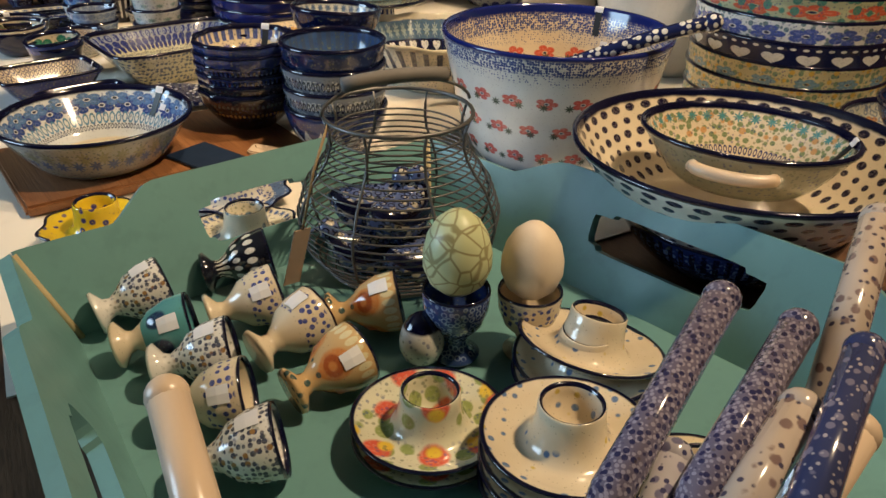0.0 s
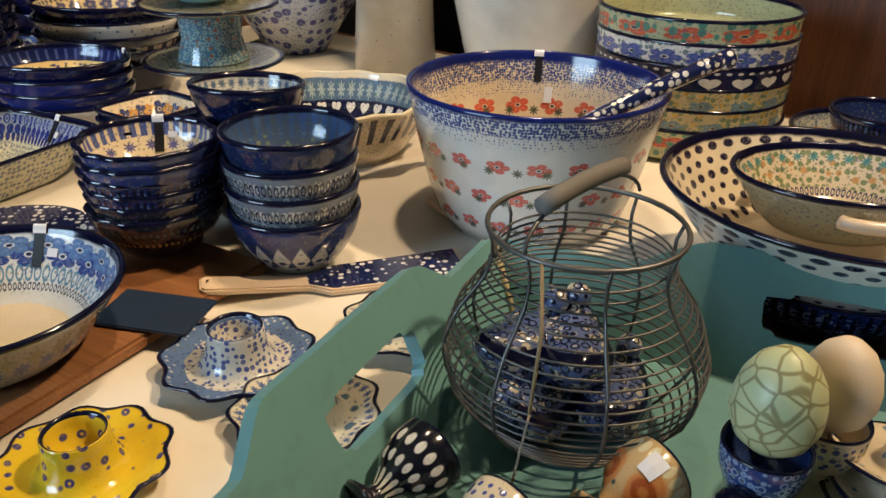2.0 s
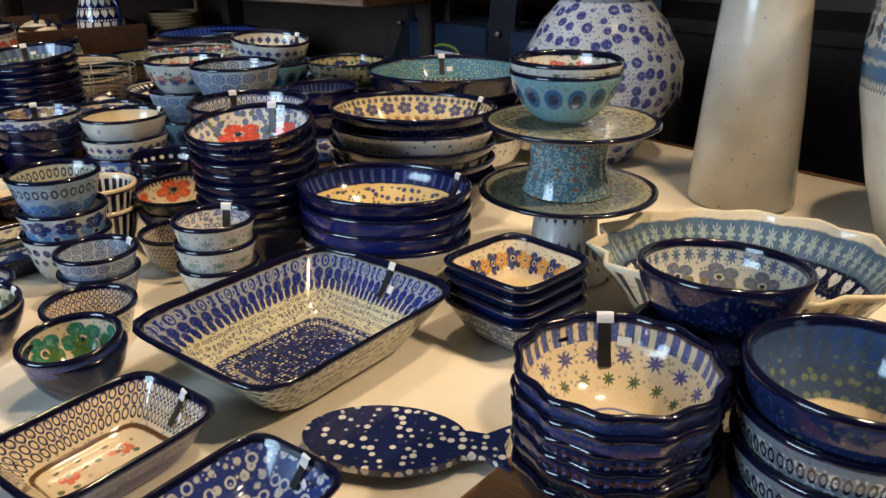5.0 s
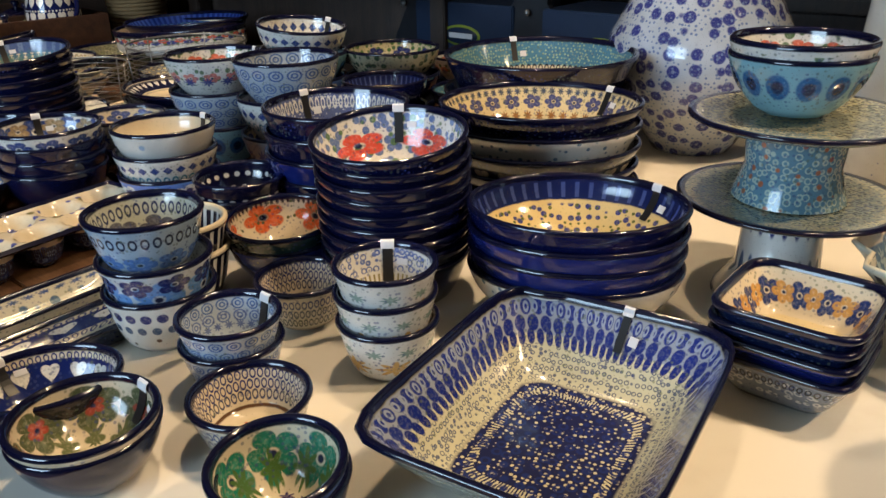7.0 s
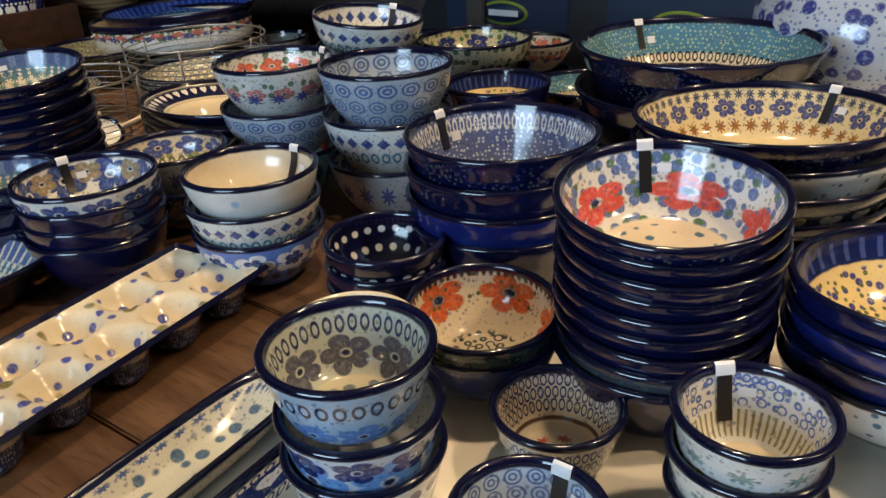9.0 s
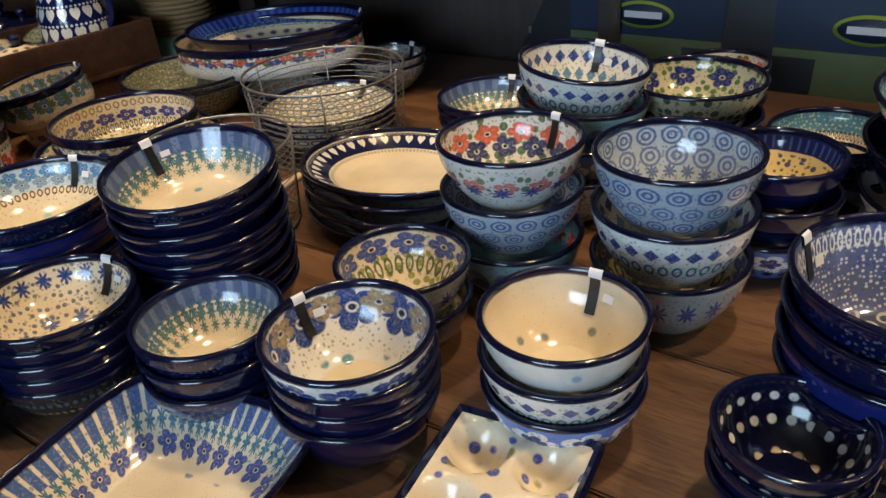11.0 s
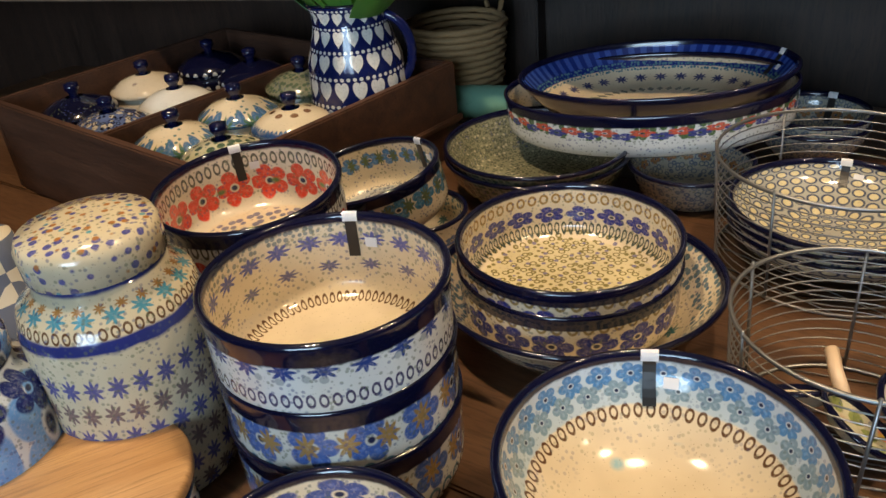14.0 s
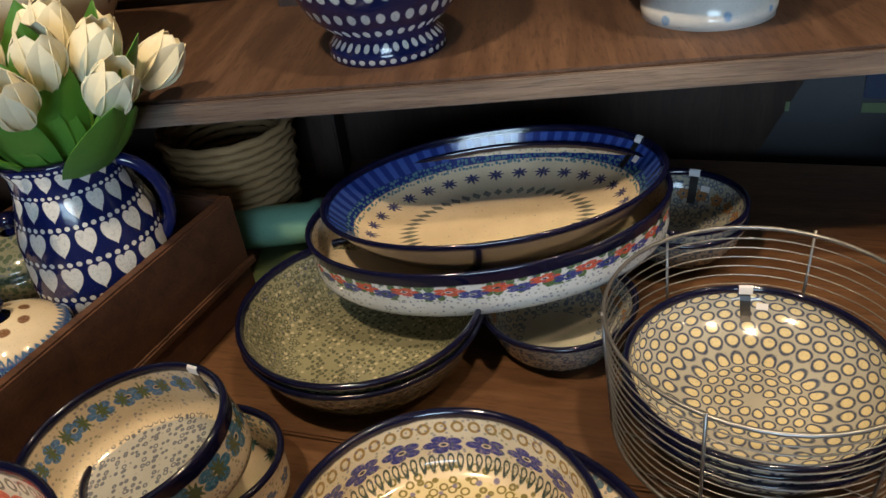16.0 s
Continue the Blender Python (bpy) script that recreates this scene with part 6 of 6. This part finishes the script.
wire_basket(-0.425, 2.85, 0.122, 0.118, 10)
stack(["honeycomb", "honeycomb", "honeycomb"], -0.425, 2.85, 0.068, 0.21, 0.045, base=0.004, label=radians(35))
wire_basket(-0.632, 2.661, 0.094, 0.115, 40)


def ornament(x, y, z, m_turn, key, label):
    """A flat stoneware scoop with a short handle."""
    bm = lathe(vessel(0.032, 0.014, "flare"), 32, top=0.014)
    ob = solid("tea_scoop", bm, P[key][0], label, "scoop", pose(x, y, TAB + z, 35, 0, m_turn), "scoops in the basket")
    part("handle", tube([(0.03, 0, 0.011), (0.055, 0, 0.016), (0.075, 0, 0.022)], 0.0055, False, 8), HANDLE_CREAM, ob)


ornament(-0.655, 2.645, 0.03, 60, "poppy_egg", "small cream stoneware scoop with red flowers")
ornament(-0.61, 2.635, 0.03, 20, "floral_eggcup", "small white stoneware scoop in wire basket")
ornament(-0.66, 2.69, 0.025, 150, "cream_egg", "small cream stoneware scoop in wire basket")


def canister(x, y, R, H, key, lid_key):
    ob = thing("canister", P[key][1] + " and domed lid", "canister", pose(x, y, TAB))
    part("body", lathe([(0, 0, 0), (R * 0.9, 0, 0), (R * 0.95, 0.004, 0.01), (R, 0.03, 0.06), (R, H * 0.68, 0.25), (R * 0.93, H * 0.76, 0.31), (R * 0.72, H * 0.81, 0.36), (R * 0.7, H * 0.86, 0.4), (R * 0.66, H * 0.86, 0.5)], 56), P[key][0], ob)
    part("lid", lathe([(R * 0.66, H * 0.855, 0.5), (R * 0.74, H * 0.86, 0.2), (R * 0.75, H * 0.95, 0.25), (R * 0.7, H * 0.985, 0.3), (R * 0.4, H, 0.31), (0, H * 1.005, 0.32)], 56), P[lid_key][0], ob)


canister(-1.1, 2.935, 0.066, 0.222, "canister", "daisy_lid")
canister(-1.215, 2.93, 0.06, 0.17, "bloom_cup", "bloom_cup")
ob = thing("storage_jar", "patterned stoneware jar with heart shaped wooden lid", "jar", pose(-1.15, 2.845, TAB))
part("body", lathe(vessel(0.066, 0.062, "straight"), 48, top=0.062), P["lattice"][0], ob)
part("lid", lathe([(0, 0.064, 0), (0.068, 0.064, 0), (0.07, 0.067, 0), (0.07, 0.074, 0), (0.068, 0.077, 0), (0, 0.078, 0)], 48), LID_WOOD, ob, "round light wooden lid")
solid("cup_saucer", lathe(vessel(0.08, 0.014, "plate"), 48, top=0.014), BOARD_WOOD, "small round wooden board by the jar", "board", pose(-1.15, 2.72, TAB + 0.0, 0, 0, 0))
# checked cloth goose beside the canister
bm = lathe([(0, 0, 0), (0.06, 0, 0), (0.078, 0.03, 0.1), (0.07, 0.07, 0.2), (0.035, 0.1, 0.3), (0.026, 0.135, 0.4), (0.022, 0.16, 0.45), (0, 0.168, 0.5)], 32, 1.2, 0.9)


def checked():
    k = Nodes("checked_cloth")
    n = k.t.nodes.new("ShaderNodeTexChecker")
    n.inputs["Scale"].default_value = 38
    n.inputs["Color1"].default_value, n.inputs["Color2"].default_value = (0.66, 0.6, 0.48, 1), (0.12, 0.14, 0.2, 1)
    k.t.links.new(k.coord("Object"), n.inputs["Vector"])
    k.bump(k.noise(400, 2), 0.2, 0.001)
    return k.done(n.outputs[0], 0.9)


solid("cloth_doorstop", bm, checked(), "cream and grey checked fabric doorstop", "doorstop", pose(-1.19, 3.1, TAB, 0, 0, 30))
stack(["polka_navy", "dark_lace"], -1.29, 3.32, 0.07, 0.15, 0.05, base=0.0, label=False)
stack(["lattice"], -1.31, 3.5, 0.11, 0.12, 0.11, "straight", "baker", base=0.0, label=False)


# crate with lidded sugar bowls; its long side runs along the far row
def crate():
    F, Rr, Ll = Vector((-0.985, 3.175, 0)), Vector((-0.60, 3.345, 0)), Vector((-1.125, 3.68, 0))
    ex, ey = (Rr - F).normalized(), None
    ey = Vector((-ex.y, ex.x, 0))
    lx, ly = (Rr - F).length, (Ll - F).dot(ey)
    m = Matrix(((ex.x, ey.x, 0, F.x), (ex.y, ey.y, 0, F.y), (0, 0, 1, TAB), (0, 0, 0, 1)))
    ob = thing("crate", "dark brown wooden crate with divided compartments", "crate", m)
    h, t = 0.135, 0.012
    for name, dims in (("side_board", (0, lx, 0, t, 0, h)), ("side_board", (0, lx, ly - t, ly, 0, h)), ("end_board", (0, t, t, ly - t, 0, h)), ("end_board", (lx - t, lx, t, ly - t, 0, h)),
                       ("divider", (lx * 0.0 + t, lx - t, ly * 0.5 - 0.005, ly * 0.5 + 0.005, 0.045, h - 0.012)), ("base_board", (t, lx - t, t, ly - t, 0.03, 0.045)),
                       ("ledge", (-0.004, lx + 0.004, -0.006, 0.0, 0.05, 0.06))):
        part(name, box(*dims, 0.002), CRATE_WOOD, ob)
    return m, lx, ly


CM, CX, CY = crate()


def sugar_bowl(fx, fy, key, s=1.0, lift=0.046):
    p = CM @ Vector((fx * CX, fy * CY, lift))
    ob = thing("sugar_bowl", P[key][1].replace("bowl", "lidded pot").replace("baker", "lidded pot") + " in the crate", "sugar bowl", pose(*p, 0, 0, random.uniform(0, 90)), "lidded pots in the crate")
    part("body", lathe([(0, 0, 0), (0.03 * s, 0, 0.02), (0.05 * s, 0.02 * s, 0.15), (0.055 * s, 0.04 * s, 0.28), (0.052 * s, 0.055 * s, 0.38), (0.048 * s, 0.055 * s, 0.5)], 40), P[key][0], ob)
    part("lid", lathe([(0.045 * s, 0.052 * s, 0.2), (0.056 * s, 0.056 * s, 0.25), (0.054 * s, 0.062 * s, 0.28), (0.035 * s, 0.074 * s, 0.3), (0.012 * s, 0.081 * s, 0.32)], 40), P[key][0], ob)
    part("knob", lathe([(0.007 * s, 0.08 * s, 0), (0.006 * s, 0.086 * s, 0), (0.011 * s, 0.093 * s, 0), (0.01 * s, 0.1 * s, 0), (0, 0.103 * s, 0)], 20), P["navy"][0], ob, "navy knob")


for fx, fy, key in ((0.2, 0.17, "green_flor"), (0.47, 0.18, "lid_scale"), (0.2, 0.36, "lid_garland"), (0.45, 0.38, "lid_garland"), (0.17, 0.62, "hen"), (0.42, 0.62, "white_star"), (0.2, 0.84, "grey_daisy"), (0.47, 0.84, "cream_dots"), (0.75, 0.62, "polka_navy"), (0.76, 0.84, "polka_navy"), (0.75, 0.4, "moss")):
    sugar_bowl(fx, fy, key)

jp = Vector((-0.732, 3.376, TAB + 0.07))
jug = thing("jug", "navy stoneware jug with rows of white hearts", "jug", pose(*jp, 0, 0, -35) @ Matrix.Scale(1.1, 4))
bm = lathe([(0, 0, 0), (0.05, 0, 0.005), (0.058, 0.008, 0.02), (0.062, 0.04, 0.08), (0.058, 0.085, 0.18), (0.047, 0.12, 0.27), (0.042, 0.14, 0.34), (0.044, 0.152, 0.385), (0.043, 0.155, 0.45), (0.039, 0.152, 0.5), (0.036, 0.135, 0.6), (0, 0.1, 1)], 48)
for v in bm.verts:
    if v.co.z > 0.13 and v.co.x < -0.02:
        v.co.x -= 0.35 * (v.co.z - 0.13)
part("body", bm, P["heart_jug"][0], jug)
part("handle", tube([(0.036 + 0.035 * math.sin(s), 0, 0.135 - 0.045 * (1 - math.cos(s))) for s in np.linspace(0.1, 2.9, 14)], 0.006, False, 10), P["heart_jug"][0], jug)

tulips = thing("tulip_bunch", "bunch of cream artificial tulips in heart jug", "flowers", Matrix.Translation(jp + Vector((0, 0, 0.12))))


def petal_mesh(L, Wd, curl, cup):
    bm = bmesh.new()
    rows = []
    for i in range(9):
        s = i / 8
        w = Wd * math.sin(math.pi * min(1, s * 0.94 + 0.06)) ** 0.7
        rows.append([bm.verts.new((w * k, -cup * (1 - k * k) * math.sin(math.pi * s) - curl * s * s * 0 , L * s)) for k in (-1, -0.5, 0, 0.5, 1)])
    for a, b in zip(rows, rows[1:]):
        for k in range(4):
            bm.faces.new((a[k], a[k + 1], b[k + 1], b[k]))
    thicken(bm, 0.0007)
    return smooth(bm, 70)


for i in range(15):
    a, tip = i * 2.4, 0.25 + 0.75 * (i / 15)
    lean = 0.95 * tip
    top = Vector((math.cos(a) * 0.1 * tip, math.sin(a) * 0.1 * tip, 0.135 - 0.06 * tip))
    part("stem", tube([(0.012 * math.cos(a), 0.012 * math.sin(a), -0.03), (top.x * 0.55, top.y * 0.55, top.z * 0.6), tuple(top)], 0.0028, False, 6), LEAF_GREEN, tulips)
    head = new("tulip_head")
    head.parent = tulips
    head.matrix_local = Matrix.Translation(top) @ Matrix.Rotation(lean, 4, Vector((-math.sin(a), math.cos(a), 0)))
    for j in range(6):
        p = part("petal", petal_mesh(0.056, 0.0205, 0, 0.008), PETAL, head)
        p.matrix_local = pose(0, 0, 0, 0, 0, j * 60 + 15) @ pose(0, -0.006 - 0.002 * (j % 2), -0.004, 6 - 3 * (j % 2)) 
for i in range(22):
    a = i * 2.4 + 0.7
    lf = part("leaf", petal_mesh(0.112 + 0.024 * (i % 3), 0.03, 0, 0.011), LEAF_GREEN, tulips)
    lf.matrix_local = pose(0.014 * math.cos(a), 0.014 * math.sin(a), 0.012, 0, 0, math.degrees(a) + 90) @ pose(0, 0, 0, 12 + 12 * (i % 4))


# shelf on brackets behind the crate
SA, SB = Vector((-1.55, 4.36, 0)), Vector((-0.02, 2.70, 0))
ex = (SB - SA).normalized()
ey = Vector((-ex.y, ex.x, 0))
SM = Matrix(((ex.x, ey.x, 0, SA.x), (ex.y, ey.y, 0, SA.y), (0, 0, 1, TAB), (0, 0, 0, 1)))
SL = (SB - SA).length
shelf = thing("shelf_rack", "dark brown worn wooden display shelf", "shelf", SM)
bm = box(0, SL, 0, 0.34, 0.222, 0.248)
bmesh.ops.subdivide_edges(bm, edges=[e for e in bm.edges if abs(e.verts[0].co.x - e.verts[1].co.x) > 1], cuts=60)
for v in bm.verts:
    if v.co.y < 0.01:
        v.co.y += 0.005 * noise.noise(Vector((v.co.x * 9, v.co.z * 20, 0)))
part("shelf_board", bm, SHELF_WOOD, shelf)
part("worn_edge", box(0.0, SL, -0.009, -0.0055, 0.224, 0.2465, 0.0015), WORN_EDGE, shelf, "pale worn front edge")
part("upright", box(0.02, 0.06, 0.28, 0.335, -TAB, 0.9, 0.003), DARK_WOOD, shelf)
part("upright", box(SL * 0.62, SL * 0.62 + 0.04, 0.28, 0.335, -TAB, 0.9, 0.003), DARK_WOOD, shelf)
part("upright", box(SL - 0.06, SL - 0.02, 0.28, 0.335, -TAB, 0.9, 0.003), DARK_WOOD, shelf)
part("back_panel", box(0, SL, 0.34, 0.36, -TAB, 0.9, 0.003), DARK_WOOD, shelf)
for i in range(2):
    part("slat", box(0, SL, 0.325, 0.339, 0.26 + i * 0.1, 0.33 + i * 0.1, 0.003), SHELF_WOOD, shelf)


def on_shelf(s, d, h=0.248):
    p = SM @ Vector((s, d, h))
    return p


def footed(s, d, R, key, label, H=0.16):
    p = on_shelf(s, d)
    bm = lathe([(0, 0, 0), (R * 0.6, 0, 0.01), (R * 0.6, 0.012, 0.06), (R * 0.5, 0.022, 0.09), (R * 0.75, 0.045, 0.15), (R * 0.98, 0.09, 0.24), (R, H, 0.38), (R * 0.96, H, 0.5), (R * 0.9, 0.09, 0.6), (0, 0.04, 1)], 56)
    solid("footed_bowl", bm, P[key][0], label, "bowl", pose(*p), "footed bowls on the shelf")


def along_shelf(x, y):
    return (Vector((x, y, 0)) - SA).dot(ex)


footed(along_shelf(-0.46, 3.24), 0.1, 0.1, "polka_jug", "navy footed bowl with white dots on shelf")
footed(along_shelf(-0.19, 3.05), 0.13, 0.11, "star_foot", "white footed bowl with small stars on shelf")
footed(along_shelf(-0.72, 3.52), 0.1, 0.12, "cream_dots", "cream footed bowl with brown dots on shelf")
footed(along_shelf(-1.0, 3.82), 0.12, 0.13, "cream_dots", "large cream bowl with brown dots on shelf")
footed(along_shelf(-1.2, 4.0), 0.12, 0.1, "moss", "grey green footed bowl on the shelf")


# things under the shelf: wicker basket, folded green cloth, cords
def wicker_basket(x, y, R, H):
    ob = thing("wicker_basket", "small brown wicker basket under the shelf", "basket", pose(x, y, TAB))
    for i in range(16):
        part("weave", tube([(R * (0.8 + 0.2 * i / 15) * (1 + 0.03 * (-1) ** (k + i)) * math.cos(math.pi * k / 14), R * (0.8 + 0.2 * i / 15) * (1 + 0.03 * (-1) ** (k + i)) * math.sin(math.pi * k / 14), H * (i + 0.5) / 16) for k in range(28)], H / 30, True, 5), WICKER, ob)
    part("base", lathe([(0, 0, 0), (R * 0.8, 0, 0), (R * 0.8, 0.006, 0), (0, 0.006, 0)], 24), WICKER, ob)
    part("loop_handle", tube([(R * 0.9, 0.025 * math.cos(q), H + 0.02 + 0.025 * math.sin(q)) for q in np.linspace(-0.8, math.pi + 0.8, 14)], 0.004, False, 6), WICKER, ob)


wicker_basket(-0.53, 3.47, 0.075, 0.16)
ob = thing("enamel_tin", "mint green enamel tin lying under the shelf", "tin", pose(-0.55, 3.395, TAB + 0.052, 0, 90, -42) @ Matrix.Scale(0.8, 4))
part("body", lathe([(0, -0.09, 0), (0.03, -0.09, 0), (0.032, -0.085, 0), (0.03, 0.07, 0), (0.034, 0.08, 0), (0.034, 0.09, 0), (0.02, 0.092, 0), (0, 0.085, 0)], 28), PASTEL_GREEN, ob)
solid("book_stack", box(-0.09, 0.09, -0.06, 0.06, 0, 0.022, 0.003), BOX_GREEN, "book with green patterned cover under the shelf", "book", pose(-0.5, 3.335, TAB, 0, 0, -42))

# ---- behind the table: low bench with printed shoe boxes and dark boards ----
bench = thing("bench", "low dark wooden bench behind the table", "bench", ROT)
part("seat", box(1.56, 1.95, 1.7, 4.6, 0.60, 0.64, 0.004), DARK_WOOD, bench)
for a in (1.6, 1.86):
    for b in (1.8, 3.1, 4.4):
        part("leg", box(a, a + 0.06, b, b + 0.06, 0, 0.599, 0.004), DARK_WOOD, bench)


def shoe_box(w, length, n=1.62):
    """A carton whose front carries bands of dusk and meadow, and a yellow green oval badge."""
    ob = thing("shoe_box", "dark blue carton with meadow print and oval badge", "box", ROT @ Matrix.Translation((n, w, 0.64)), "cartons behind the table")
    part("carton", box(0, 0.2, 0, length, 0, 0.3, 0.003), BOX_BLUE, ob)
    part("print_meadow", box(-0.002, 0, 0.004, length - 0.004, 0.09, 0.185), BOX_GREEN, ob)
    part("print_dusk", box(-0.002, 0, 0.004, length - 0.004, 0.004, 0.088), BOX_DUSK, ob)
    badge = lathe([(0, 0, 0), (0.05, 0, 0), (0.05, 0.002, 0), (0, 0.002, 0)], 32, 0.5, 1.15)
    b = part("badge", badge, BOX_LIME, ob, "yellow green oval badge")
    b.matrix_local = pose(-0.001, length / 2, 0.225, 0, -90, 0)
    inner = part("badge_field", lathe([(0, 0, 0), (0.046, 0, 0), (0.046, 0.001, 0), (0, 0.001, 0)], 32, 0.42, 1.1), BOX_BLUE, ob)
    inner.matrix_local = pose(-0.0032, length / 2, 0.225, 0, -90, 0)
    bar = part("badge_bar", box(-0.0052, -0.0044, length / 2 - 0.036, length / 2 + 0.036, 0.219, 0.231), PAPER, ob)


for w, length in ((1.86, 0.3), (2.24, 0.3), (2.62, 0.3)):
    shoe_box(w, length)


def dark_board(n, w, H, lean):
    """A dark paddle shaped board leaning back, with a hanging bolt."""
    bm = bmesh.new()
    outline = [(-0.11, 0), (-0.115, 0.2), (-0.09, 0.26), (-0.045, 0.31), (-0.04, H), (0.04, H), (0.045, 0.31), (0.09, 0.26), (0.115, 0.2), (0.11, 0)]
    bm.faces.new([bm.verts.new((0, a, b)) for a, b in outline])
    thicken(bm, 0.02)
    ob = solid("paddle_board", bm, DARK_PLASTIC, "dark paddle shaped board leaning behind the table", "board", ROT @ Matrix.Translation((n, w, 0.64)) @ pose(0, 0, 0, 0, lean, 0), "dark boards behind the table")
    part("bolt", lathe([(0, 0.006, 0), (0.006, 0.005, 0), (0.008, 0, 0)], 12), WIRE, ob).matrix_local = pose(-0.011, 0, 0.29, 0, -90, 0)


for n, w in ((1.6, 2.2), (1.6, 2.58), (1.585, 2.95), (1.6, 1.8), (1.6, 3.5)):
    dark_board(n, w, 0.42, 6)

# reddish cabinet and post at the end of the table
cab = thing("cabinet", "reddish brown panelled wooden cabinet", "cabinet", ROT)
part("body", box(1.62, 2.1, -0.9, 1.0, 0, 1.9, 0.006), PANEL_WOOD, cab)
for b in (-0.85, 0.08):
    part("door", box(1.598, 1.618, b, b + 0.9, 0.1, 1.8, 0.006), PANEL_WOOD, cab)
solid("wooden_post", box(1.58, 1.64, 1.03, 1.085, 0, 2.7, 0.004), BOARD_WOOD, "orange brown wooden post by the cabinet", "post", ROT)
# far counter with pottery in the dim background
counter = thing("counter", "dark wooden counter at the back of the shop", "counter", ROT)
part("top", box(2.5, 3.1, 1.2, 5.4, 0.86, 0.9, 0.004), DARK_WOOD, counter)
part("body", box(2.55, 3.08, 1.25, 5.35, 0, 0.859, 0.004), DARK_WOOD, counter)


# a small dragonfly painted on the floor of the blue flowered bowl
for ob in [o for o in scene.objects if o.get("label", "").startswith("cream bowl with blue flowers and dragonfly, top")]:
    bm = bmesh.new()
    for a, L, wd in ((0.5, 0.016, 0.0045), (2.6, 0.016, 0.0045), (-0.35, 0.012, 0.004), (3.5, 0.012, 0.004), (-1.57, 0.02, 0.0016)):
        c, s = math.cos(a), math.sin(a)
        ring_v = []
        for i in range(12):
            q = 2 * math.pi * i / 12
            px, py = L / 2 + L / 2 * math.cos(q), wd * math.sin(q)
            ring_v.append(bm.verts.new((px * c - py * s, px * s + py * c, 0.0052)))
        bm.faces.new(ring_v)
    thicken(bm, 0.0003)
    part("painted_dragonfly", bm, plain("dragonfly_teal", (0.02, 0.2, 0.3), 0.2), ob, "teal painted dragonfly")
